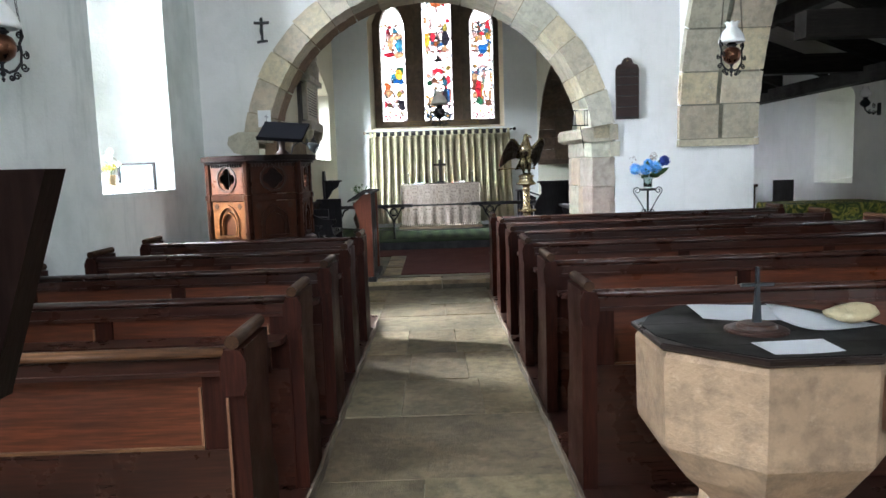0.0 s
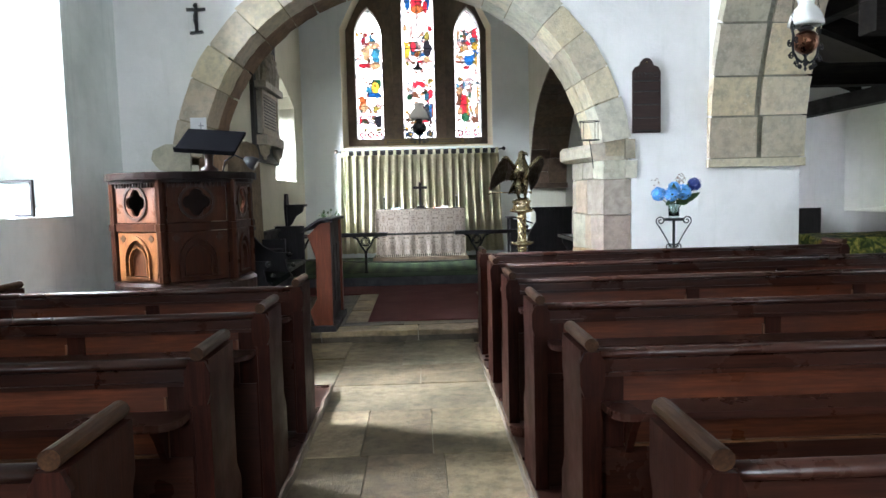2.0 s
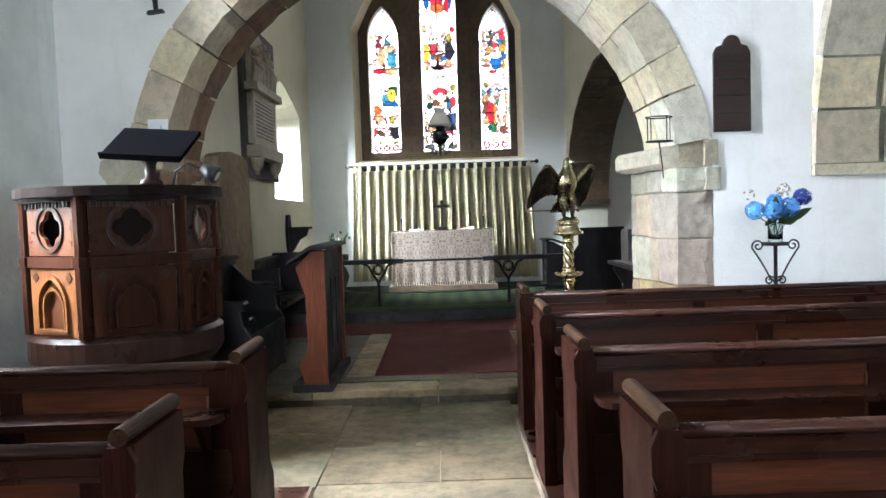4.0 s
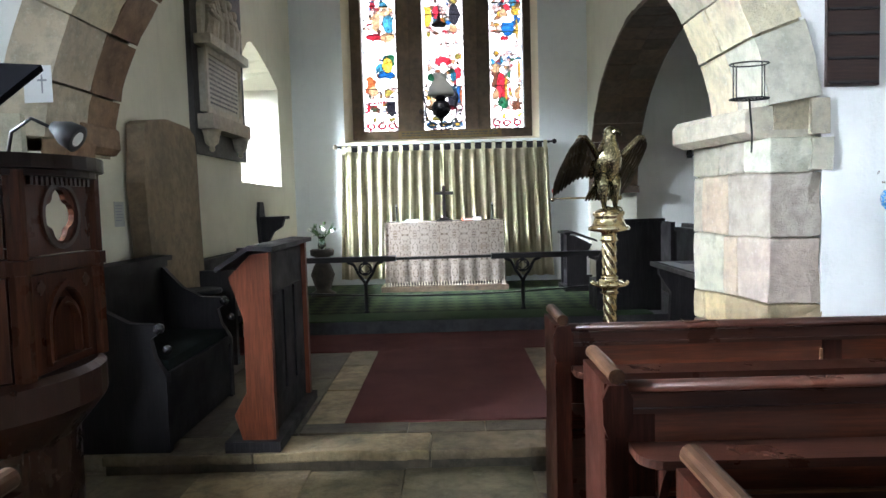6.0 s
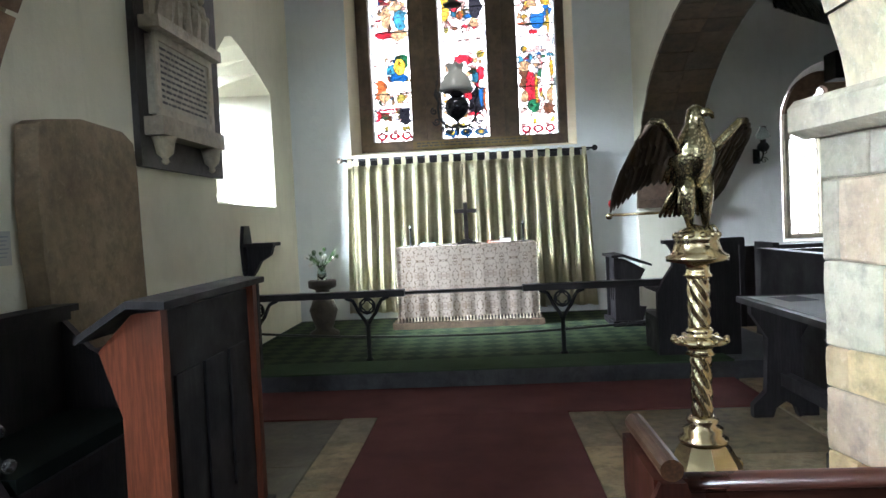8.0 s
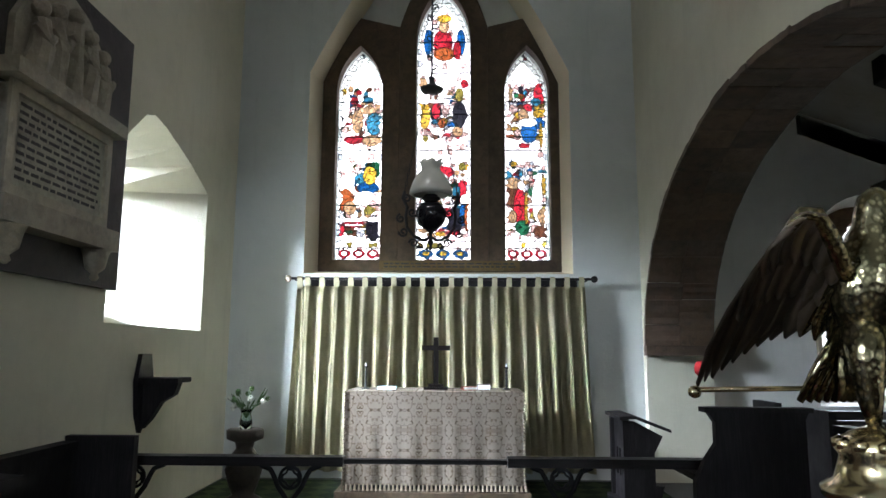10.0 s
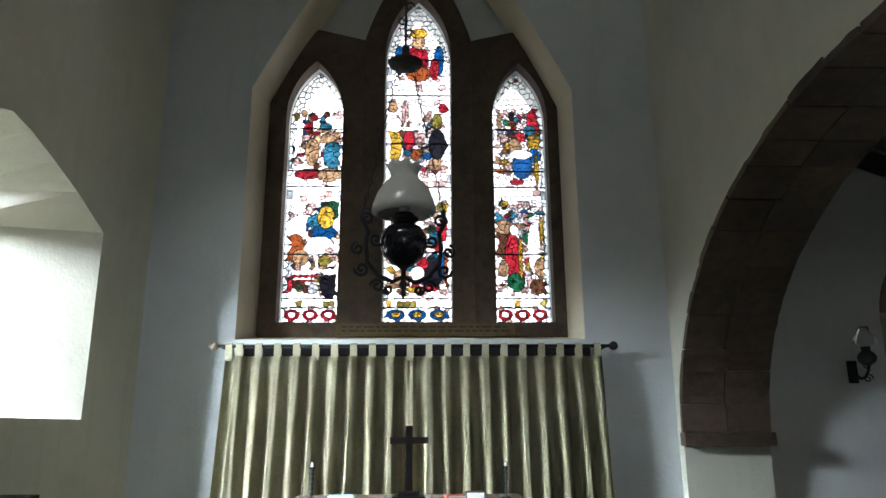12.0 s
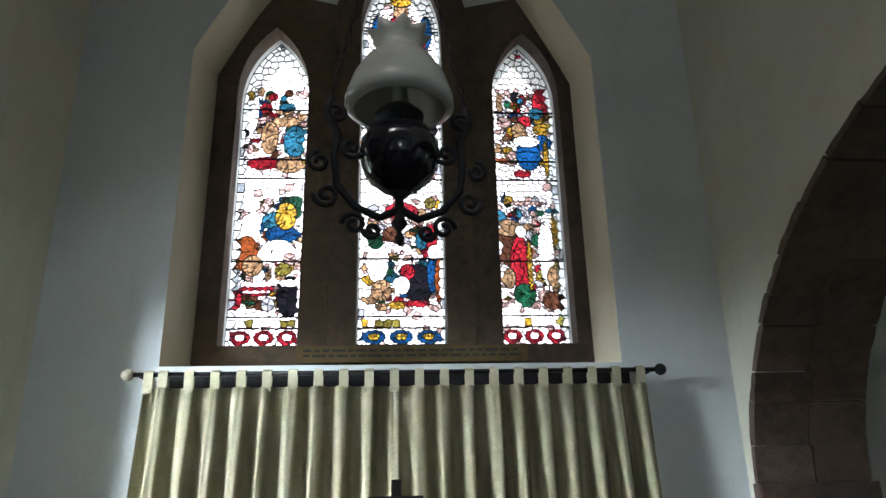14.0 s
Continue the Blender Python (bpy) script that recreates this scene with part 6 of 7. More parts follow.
# ---- oil lamps ----
def oil_lamp(place, chains, label, turn=0.0, metal_mat=COPPER, shade_mat=OPAL, size=1.0):
    """A hanging or bracket oil lamp: the origin is the underside of the font."""
    L = thing("oil_lamp", place, label, "lamp", "oil lamps", turn)
    L.scale = (size, size, size)
    chains /= size
    bm = bmesh.new()
    lathe(bm, [(0.01, -0.02), (0.05, -0.004), (0.088, 0.03), (0.106, 0.08), (0.103, 0.125), (0.08, 0.163), (0.045, 0.183)], 28)
    part("oil_font", bm, metal_mat, L, smooth=True)
    bm = bmesh.new()
    lathe(bm, [(0.046, 0.184), (0.05, 0.192), (0.064, 0.198), (0.066, 0.208), (0.05, 0.213), (0.045, 0.228)], 20)
    part("burner", bm, IRON, L, smooth=True)
    bm = bmesh.new()
    n = 32
    prof = [(0.125, 0.225), (0.147, 0.235), (0.145, 0.26), (0.125, 0.32), (0.095, 0.37), (0.07, 0.395), (0.062, 0.41), (0.07, 0.44), (0.082, 0.462)]
    prof2 = [(r - 0.005, z) for r, z in prof[::-1]]
    rows = []
    for k, (r, z) in enumerate(prof + prof2):
        fl = 0.012 if z > 0.45 else 0.0
        rows.append([bm.verts.new(((r + fl * math.cos(8 * a)) * math.cos(a), (r + fl * math.cos(8 * a)) * math.sin(a), z + fl * math.cos(8 * a) * 0.6)) for a in [2 * math.pi * i / n for i in range(n)]])
    for a, b2 in zip(rows, rows[1:] + rows[:1]):
        for i in range(n):
            bm.faces.new((a[i], a[(i + 1) % n], b2[(i + 1) % n], b2[i]))
    part("shade", bm, shade_mat, L, "white opal glass shade with a frilled rim", smooth=True)
    bm = bmesh.new()
    lathe(bm, [(0.022, 0.206), (0.026, 0.25), (0.02, 0.3), (0.018, 0.42)], 14)
    part("chimney", bm, VASE, L, smooth=True)
    bm = bmesh.new()
    lathe(bm, [(0.002, -0.16), (0.014, -0.14), (0.006, -0.12), (0.022, -0.1), (0.012, -0.08), (0.012, -0.03), (0.03, -0.015)], 14)
    part("finial", bm, IRON, L, smooth=True)
    for s in (-1, 1):
        bm = bmesh.new()
        tube(bm, [(0, 0, -0.06), (s * 0.05, 0, -0.085), (s * 0.11, 0, -0.06), (s * 0.16, 0, 0.0), (s * 0.17, 0, 0.08), (s * 0.16, 0, 0.14), (s * 0.19, 0, 0.2), (s * 0.18, 0, 0.25)], 0.011, 7)
        fa = part("scroll_arm", bm, IRON, L, smooth=True)
        for cx, cz, r, st, sg in ((0.115, -0.105, 0.032, 0, 1), (0.185, -0.03, 0.034, 0, -1), (0.205, 0.06, 0.03, 1.5, -1), (0.125, 0.105, 0.032, 3.0, 1), (0.165, 0.2, 0.03, 0, 1), (0.07, -0.12, 0.022, 0, -1)):
            bm = bmesh.new()
            tube(bm, [(s * x, y, z) for x, y, z in spiral(cx, cz, r, 1.35, st, sg, 16)], 0.0075, 6)
            part("curl", bm, IRON, fa, smooth=True)
    if chains:
        for s in (-1, 1):
            ch = bmesh.new()
            L0, L1 = Vector((s * 0.18, 0, 0.25)), Vector((s * 0.03, 0, chains))
            n = max(8, int((L1 - L0).length / 0.035))
            for k in range(n):
                p, q = L0.lerp(L1, k / n), L0.lerp(L1, (k + 1.15) / n)
                o = Vector((0.007, 0, 0)) if k % 2 else Vector((0, 0.007, 0))
                tube(ch, [p, p.lerp(q, 0.25) + o, p.lerp(q, 0.75) + o, q, p.lerp(q, 0.75) - o, p.lerp(q, 0.25) - o, p], 0.0028, 4)
            part("chain", ch, IRON, L)
        bm = bmesh.new()
        lathe(bm, [(0.01, chains - 0.02), (0.075, chains - 0.01), (0.085, chains + 0.005), (0.05, chains + 0.02), (0.02, chains + 0.05), (0.02, chains + 0.09)], 22)
        part("crown", bm, IRON, L, smooth=True)
    return L


oil_lamp((0.125, 12.4, 2.355), 0.98, "hanging iron oil lamp with a white frilled shade", 8, plain("black_enamel", (0.012, 0.012, 0.016), 0.12), SHADED_OPAL)
oil_lamp((2.6, 6.15, 2.29), 1.35, "copper oil lamp in scrolled iron with a white shade", 25, size=0.74)
oil_lamp((-2.5, 4.2, 2.17), 1.4, "hanging iron oil lamp beside the damp wall", 70, size=0.8)
for x, y, z, zc in ((0.125, 12.4, 2.355, 0.98), (2.6, 6.15, 2.29, 1.35), (-2.5, 4.2, 2.17, 1.4)):
    bm = bmesh.new()
    top = 6.6 if y > 9 else 5.6
    tube(bm, [(x, y, z + zc + 0.085), (x, y, top)], 0.007, 6)
    for k in range(7):
        tube(bm, [(x + px * 0.9, y, z + zc + 0.16 + 0.075 * k + pz) for px, _, pz in spiral(0.02 * (-1) ** k, 0, 0.028, 1.1, 0, (-1) ** k, 12)], 0.005, 5)
    tagged(part("lamp_hanger", bm, IRON), "long black iron rod with small curls holding a lamp", "lamp hanger")


def wall_lamp(place, turn, label):
    L = thing("wall_lamp", place, label, "lamp", "wall lamps", turn)
    bm = bmesh.new()
    tube(bm, [(0, 0, 0), (0.02, -0.08, -0.06), (0, -0.17, -0.05), (0, -0.22, 0.0), (0, -0.22, 0.04)], 0.011, 7)
    part("arm", bm, IRON, L, smooth=True)
    part("back_plate", block(-0.04, 0.04, -0.012, -0.001, -0.09, 0.09, 0.006), IRON, L)
    bm = bmesh.new()
    lathe(bm, [(0.01, 0.03), (0.06, 0.06), (0.072, 0.1), (0.05, 0.135), (0.03, 0.15), (0.035, 0.18)], 18, 0, -0.22)
    part("oil_font", bm, IRON, L, smooth=True)
    bm = bmesh.new()
    lathe(bm, [(0.03, 0.182), (0.085, 0.21), (0.075, 0.26), (0.045, 0.3), (0.04, 0.34)], 18, 0, -0.22)
    part("shade", bm, OPAL if turn else VASE, L, smooth=True)
    for k, (cx, cz) in enumerate(((0.05, -0.06), (-0.05, -0.04), (0.06, 0.05))):
        bm = bmesh.new()
        tube(bm, [(x, y - 0.12, z) for x, y, z in spiral(cx, cz, 0.04, 1.3, k, 1, 14)], 0.006, 5)
        part("curl", bm, IRON, L)
    return L


wall_lamp((3.7, EAST, 2.07), 0, "black iron bracket lamp on the chapel wall")
wall_lamp((AISLE_S, 10.55, 2.15), -90, "black iron bracket lamp on the aisle wall")

# ---- north side of the chancel ----
mon = thing("wall_monument", (CH_N, 11.6, 1.95), "marble wall tablet carved with figures above an inscription", "monument", turn=90)
# local x runs along the wall to the west, local -y out into the room
part("backing", block(-0.66, 0.86, -0.05, -0.001, -0.02, 1.75, 0.008), SLATE, mon, "dark slate backing")
part("inscription_panel", block(-0.52, 0.48, -0.115, -0.051, 0.36, 0.92, 0.008), MARBLE, mon)
bm = bmesh.new()
ring(bm, [(-0.54, 0.34), (0.5, 0.34), (0.5, 0.94), (-0.54, 0.94)], [(-0.48, 0.4), (0.44, 0.4), (0.44, 0.88), (-0.48, 0.88)], -0.135, -0.1155)
part("panel_frame", bm, MARBLE, mon)
rnd = random.Random(2)
for k in range(10):
    bm = bmesh.new()
    x, zz = -0.43, 0.83 - k * 0.043
    while x < 0.38:
        w = rnd.uniform(0.03, 0.1)
        box(bm, x, min(0.4, x + w), -0.1175, -0.1155, zz, zz + 0.018)
        x += w + 0.02
    part("inscription_line", bm, SLATE, mon)["kind"] = "stuff"
part("cornice", block(-0.6, 0.56, -0.2, -0.051, 0.945, 1.03, 0.02, 3), MARBLE, mon)
part("shelf", block(-0.6, 0.56, -0.19, -0.051, 0.2, 0.33, 0.02, 3), MARBLE, mon)
for x in (-0.45, 0.42):
    bm = bmesh.new()
    lathe(bm, [(0.01, 0.0), (0.03, 0.02), (0.02, 0.045), (0.06, 0.08), (0.075, 0.16), (0.09, 0.198)], 14, x, -0.12)
    part("corbel", bm, MARBLE, mon, smooth=True)
bm = bmesh.new()
prism(bm, [(-0.5, 1.031), (0.46, 1.031), (0.46, 1.3), (0.36, 1.47), (0.2, 1.6), (-0.02, 1.66), (-0.24, 1.6), (-0.4, 1.47), (-0.5, 1.3)], -0.09, -0.051, "y")
rnd = random.Random(6)
for k, x in enumerate((-0.36, -0.2, -0.02, 0.14, 0.3)):
    h = 0.42 - abs(k - 2) * 0.06
    tube(bm, [(x, -0.11, 1.04), (x + rnd.uniform(-0.04, 0.04), -0.14, 1.04 + h * 0.5), (x + rnd.uniform(-0.04, 0.04), -0.12, 1.04 + h)], 0.085, 9, 0.05)
    bmesh.ops.create_icosphere(bm, subdivisions=2, radius=0.052, matrix=Matrix.Translation((x, -0.13, 1.1 + h)))
    tube(bm, [(x - 0.07, -0.15, 1.04 + h * 0.8), (x + 0.02, -0.19, 1.04 + h * 0.55), (x + 0.09, -0.16, 1.04 + h * 0.75)], 0.024, 6)
part("relief", bm, MARBLE, mon, "carved relief in pale marble", smooth=False)

bm = bmesh.new()
pts = []
rnd = random.Random(5)
for f in [k / 14 for k in range(15)]:
    pts.append((9.71 - 0.07 * f + 0.04 * math.sin(f * 7) + rnd.uniform(-0.012, 0.012), CHF + f * 1.92))
pts += [(9.73, 2.07), (10.05, 2.115), (10.5, 2.1), (10.63, 2.04)] + [(10.65 + rnd.uniform(-0.01, 0.01) + 0.05 * (1 - f), CHF + f * 1.85) for f in (0.95, 0.7, 0.45, 0.2, 0.0)]
prism(bm, pts, -2.03, -1.9, "x")
for v in bm.verts:
    v.co.x -= 0.02 * (v.co.z - CHF) / 2
tagged(part("grave_slab", bevel(bm, 0.012, 1), SLABSTONE), "worn brown medieval grave slab leaning on the wall", "stone slab")
nt2 = thing("notice", (CH_N + 0.003, 9.53, 1.33), "small grey printed notice on the wall", "notice", turn=90)
part("sheet", block(-0.07, 0.07, -0.004, -0.001, 0, 0.17, 0), plain("grey_paper", (0.5, 0.5, 0.47), 0.8), nt2)
for k in range(6):
    part("text_line", block(-0.055, 0.05 - 0.01 * (k % 3), -0.006, -0.0042, 0.14 - 0.02 * k, 0.146 - 0.02 * k, 0), INK, nt2)

seatm = cloth("dark_green_velvet", (0.011, 0.016, 0.014), (0.006, 0.01, 0.009), 150)
stall = thing("choir_stall", (0, 0, CHF), "black oak stall with a dark green cushion", "stall")
part("back", block(-1.87, -1.82, 8.47, 9.62, 0.0, 0.965, 0.008), DARKWOOD, stall)
part("back_rail", block(-1.91, -1.77, 8.44, 9.66, 0.966, 1.0, 0.012, 3), DARKWOOD, stall)
part("rail_moulding", block(-1.815, -1.79, 8.47, 9.62, 0.925, 0.965, 0.01, 2), DARKWOOD, stall)
part("seat", block(-1.815, -1.36, 8.53, 9.56, 0.38, 0.43, 0.01), DARKWOOD, stall)
part("seat_front", block(-1.40, -1.37, 8.53, 9.56, 0.02, 0.379, 0.006), DARKWOOD, stall)
part("cushion", block(-1.79, -1.38, 8.56, 9.53, 0.431, 0.49, 0.03, 3), seatm, stall)
knob = plain("polished_black_knob", (0.012, 0.011, 0.012), 0.12)
for y in (8.472, 9.568):
    bm = bmesh.new()
    prism(bm, [(-1.815, 0.0), (-1.36, 0.0), (-1.36, 0.42), (-1.42, 0.52), (-1.44, 0.62), (-1.38, 0.66), (-1.40, 0.7), (-1.55, 0.71), (-1.68, 0.78), (-1.76, 0.87), (-1.815, 0.93)], y, y + 0.05, "y")
    sd = part("side", bevel(bm, 0.008, 2), DARKWOOD, stall)
    for x, z, r in ((-1.40, 0.675, 0.034), (-1.355, 0.56, 0.026)):
        bm = bmesh.new()
        bmesh.ops.create_uvsphere(bm, u_segments=14, v_segments=9, radius=r, matrix=Matrix.Translation((x, y + 0.025, z)))
        part("arm_knob", bm, knob, sd, smooth=True)
bench = thing("wall_bench", (0, 0, CHF), "low black oak bench along the chancel wall", "bench")
part("back", block(-2.03, -1.98, 10.6, 12.0, 0.0, 0.83, 0.008), DARKWOOD, bench)
part("back_rail", block(-2.05, -1.95, 10.6, 12.0, 0.831, 0.87, 0.01, 2), DARKWOOD, bench)
part("seat", block(-1.979, -1.6, 10.6, 12.0, 0.36, 0.41, 0.01), DARKWOOD, bench)
for y, h in ((10.55, 0.8), (12.001, 0.9)):
    part("bench_end", block(-2.04, -1.62, y, y + 0.06, 0.0, h, 0.012), DARKWOOD, bench)


def prayer_desk(place, turn, width, depth, high, low, mat, label, cap=DARKWOOD, plinth=0.06):
    """A standing book desk: sloped top, end boards and a panelled front. Local x is the width, the slope falls to +y."""
    d = thing("prayer_desk", place, label, "desk", turn=turn)
    for x in (-width / 2, width / 2 - 0.05):
        bm = bmesh.new()
        prism(bm, [(-depth / 2, plinth), (depth / 2 - 0.06, plinth), (depth / 2 - 0.02, plinth + 0.14), (depth / 2 - 0.09, 0.33 * low), (depth / 2 - 0.09, 0.74 * low), (depth / 2 - 0.02, low - 0.03), (-depth / 2 + 0.1, high - 0.015), (-depth / 2, high - 0.005)], x, x + 0.05, "x")
        part("end_board", bevel(bm, 0.008, 2), mat, d)
    part("front", block(-width / 2 + 0.051, width / 2 - 0.051, -depth / 2 + 0.03, -depth / 2 + 0.055, plinth, high - 0.02, 0.004), cap, d)
    for k in range(3):
        a = -width / 2 + 0.1 + k * (width - 0.2) / 3
        part("front_panel", block(a + 0.03, a + (width - 0.2) / 3 - 0.03, -depth / 2 + 0.018, -depth / 2 + 0.0295, 0.25, high - 0.25, 0.006), cap, d)
    part("book_shelf", block(-width / 2 + 0.051, width / 2 - 0.051, -depth / 2 + 0.056, depth / 2 - 0.1, plinth, low - 0.07, 0.004), cap, d)
    bm = bmesh.new()
    prism(bm, [(-depth / 2 - 0.03, high), (-depth / 2 + 0.1, high + 0.008), (depth / 2 + 0.04, low), (depth / 2 + 0.04, low + 0.025), (-depth / 2 + 0.1, high + 0.034), (-depth / 2 - 0.03, high + 0.026)], -width / 2 - 0.035, width / 2 + 0.035, "x")
    part("sloped_top", bevel(bm, 0.007, 2), cap, d)
    part("plinth", block(-width / 2 - 0.03, width / 2 + 0.03, -depth / 2 - 0.03, depth / 2 + 0.03, 0.0, plinth - 0.001, 0.01), cap, d)
    return d


prayer_desk((-0.9, 8.96, CHF), 90, 0.98, 0.24, 1.08, 0.975, DESKWOOD, "reading desk with reddish end boards and sloped top")
prayer_desk((1.82, 13.82, SANC), -90, 0.5, 0.34, 0.72, 0.62, DARKWOOD, "small black prayer desk inside the rail")

ist = thing("iron_table", (-1.70, 9.93, CHF), "small round black iron table with scrolls", "table")
bm = bmesh.new()
lathe(bm, [(0.17, 0.69), (0.175, 0.7), (0.175, 0.715), (0.165, 0.72)], 26)
part("top", bm, IRON, ist)
for k in range(3):
    a = 2 * math.pi * k / 3 + 0.3
    bm = bmesh.new()
    tube(bm, [(0.03 * math.cos(a), 0.03 * math.sin(a), 0.4), (0.1 * math.cos(a), 0.1 * math.sin(a), 0.2), (0.17 * math.cos(a), 0.17 * math.sin(a), 0.0)], 0.009, 6)
    tube(bm, [(0.03 * math.cos(a), 0.03 * math.sin(a), 0.4), (0.03 * math.cos(a), 0.03 * math.sin(a), 0.69)], 0.008, 6)
    part("leg", bm, IRON, ist)
    bm = bmesh.new()
    tube(bm, [(x * math.cos(a), x * math.sin(a), z) for x, _, z in spiral(0.09, 0.6, 0.06, 1.4, 1.6, 1)], 0.006, 6)
    part("scroll", bm, IRON, ist)

brk = thing("wall_bracket", (CH_N, 13.05, 1.0), "black carved oak bracket shelf on the wall", "bracket", turn=90)
bm = bmesh.new()
prism(bm, [(-0.03, -0.08), (0.08, 0.06), (0.14, 0.3), (0.08, 0.5), (-0.08, 0.5), (-0.14, 0.3), (-0.1, 0.05)], -0.035, -0.001, "y")
part("back_board", bevel(bm, 0.008, 2), DARKWOOD, brk)
part("shelf", block(-0.13, 0.13, -0.33, -0.036, 0.29, 0.325, 0.008), DARKWOOD, brk)
bm = bmesh.new()
prism(bm, [(-0.036, 0.289), (-0.3, 0.289), (-0.27, 0.2), (-0.17, 0.14), (-0.1, 0.02), (-0.036, -0.05)], -0.04, 0.04, "x")
part("carved_support", bevel(bm, 0.01, 2), DARKWOOD, brk)

ped = thing("pedestal", (-1.47, 13.75, SANC), "squat stone urn pedestal in the corner", "pedestal")
bm = bmesh.new()
lathe(bm, [(0.16, 0.0), (0.16, 0.04), (0.09, 0.08), (0.12, 0.16), (0.155, 0.28), (0.11, 0.4), (0.07, 0.45), (0.08, 0.5), (0.15, 0.53), (0.155, 0.6), (0.14, 0.61)], 26)
part("urn", bm, stone("urn_stone", (0.075, 0.062, 0.05), (0.035, 0.03, 0.026), rough=0.5), ped, smooth=True)
pf = thing("flower_vase", (-1.47, 13.75, SANC + 0.61), "small glass vase of white garden flowers", "flowers")
bm = bmesh.new()
lathe(bm, [(0.05, 0), (0.055, 0.05), (0.04, 0.12), (0.05, 0.16), (0.045, 0.16), (0.035, 0.12), (0.05, 0.05), (0.002, 0.01)], 16)
part("vase", bm, VASE, pf, smooth=True)
rnd = random.Random(12)
for k in range(24):
    a, r = rnd.uniform(0, 6.28), rnd.uniform(0.05, 0.19)
    x, y, z = r * math.cos(a), r * math.sin(a) * 0.7, rnd.uniform(0.2, 0.38) - r * 0.25
    bm = bmesh.new()
    tube(bm, [(0, 0, 0.08), (x * 0.4, y * 0.4, 0.18), (x, y, z)], 0.003, 5)
    part("stalk", bm, LEAF, pf)
    if k % 3:
        part("flower_head", petals(bmesh.new(), (x, y, z), 0.016, 12, 0.012, 90 + k), WHITEPETAL if k % 3 == 1 else LEAF, pf)
    else:
        part("leaf", leaf(bmesh.new(), (x * 0.5, y * 0.5, 0.18), (x, y, z), 0.009), LEAF, pf)

# ---- south side of the chancel and chapel ----
ch = thing("high_backed_chair", (2.03, 12.03, CHF), "tall black oak chair with curved shoulders", "chair")
bm = bmesh.new()
prism(bm, [(-0.33, 0.0), (0.33, 0.0), (0.33, 1.02), (0.35, 1.06), (-0.24, 1.06), (-0.2, 1.0), (-0.2, 0.88), (-0.27, 0.78), (-0.33, 0.66)], -0.03, 0.03, "y")
part("back", bevel(bm, 0.008, 2), DARKWOOD, ch)
part("top_rail", block(-0.27, 0.37, -0.05, 0.05, 1.061, 1.09, 0.01), DARKWOOD, ch)
part("seat", block(-0.32, 0.32, 0.031, 0.45, 0.4, 0.45, 0.01), DARKWOOD, ch)
for x in (-0.32, 0.26):
    part("arm_side", block(x, x + 0.06, 0.031, 0.46, 0.0, 0.399, 0.01), DARKWOOD, ch)
    part("arm", block(x, x + 0.06, 0.031, 0.48, 0.66, 0.7, 0.015), DARKWOOD, ch)
cs2 = thing("chapel_stall", (2.52, 11.3, CHF), "long black oak stall back between chancel and chapel", "stall")
part("back", block(-0.03, 0.03, -0.62, 0.6, 0.0, 0.96, 0.008), DARKWOOD, cs2)
part("top_rail", block(-0.05, 0.05, -0.64, 0.62, 0.961, 1.0, 0.012), DARKWOOD, cs2)
part("seat", block(0.031, 0.42, -0.6, 0.58, 0.4, 0.44, 0.01), DARKWOOD, cs2)
for y in (-0.6, 0.5):
    part("seat_end", block(0.031, 0.42, y, y + 0.06, 0.0, 0.399, 0.01), DARKWOOD, cs2)
for k, y in enumerate((13.3, 14.2)):
    p2 = thing("chapel_pew", (4.4, y, CHF), "plain black oak pew in the chapel", "pew", "chapel pews")
    part("back", block(-1.2, 1.5, -0.03, 0.03, 0.0, 0.9, 0.008), DARKWOOD_X, p2)
    part("seat", block(-1.2, 1.5, 0.031, 0.4, 0.4, 0.44, 0.008), DARKWOOD_X, p2)
    for x in (-1.261, 1.5):
        part("bench_end", block(x, x + 0.06, -0.05, 0.42, 0.0, 0.97, 0.012), DARKWOOD, p2)
tb = thing("side_table", (2.15, 10.3, CHF), "dark oak side table with shaped trestle legs", "table")
part("tabletop", block(-0.24, 0.3, -0.72, 0.52, 0.72, 0.755, 0.01), DARKWOOD_X, tb)
for y in (-0.6, 0.38):
    bm = bmesh.new()
    prism(bm, [(-0.2, 0.0), (-0.08, 0.0), (-0.06, 0.06), (0.0, 0.1), (0.06, 0.06), (0.08, 0.0), (0.2, 0.0), (0.2, 0.08), (0.12, 0.16), (0.1, 0.5), (0.2, 0.66), (0.2, 0.719), (-0.2, 0.719), (-0.2, 0.66), (-0.1, 0.5), (-0.12, 0.16), (-0.2, 0.08)], y, y + 0.06, "y")
    part("trestle_leg", bevel(bm, 0.006, 1), DARKWOOD, tb)
part("stretcher", block(-0.03, 0.03, -0.539, 0.379, 0.2, 0.28, 0.008), DARKWOOD, tb)
sheet("table_cloth", [(1.95, 9.66), (2.4, 9.66), (2.4, 10.74), (1.95, 10.74)], CHF + 0.757, "white cloth laid along the side table", 0.002, category="cloth")
sheet("paper_sheet", [(2.05, 10.35), (2.25, 10.4), (2.2, 10.65), (2.02, 10.6)], CHF + 0.765, "printed service sheet on the side table", 0.004, mat=INK)

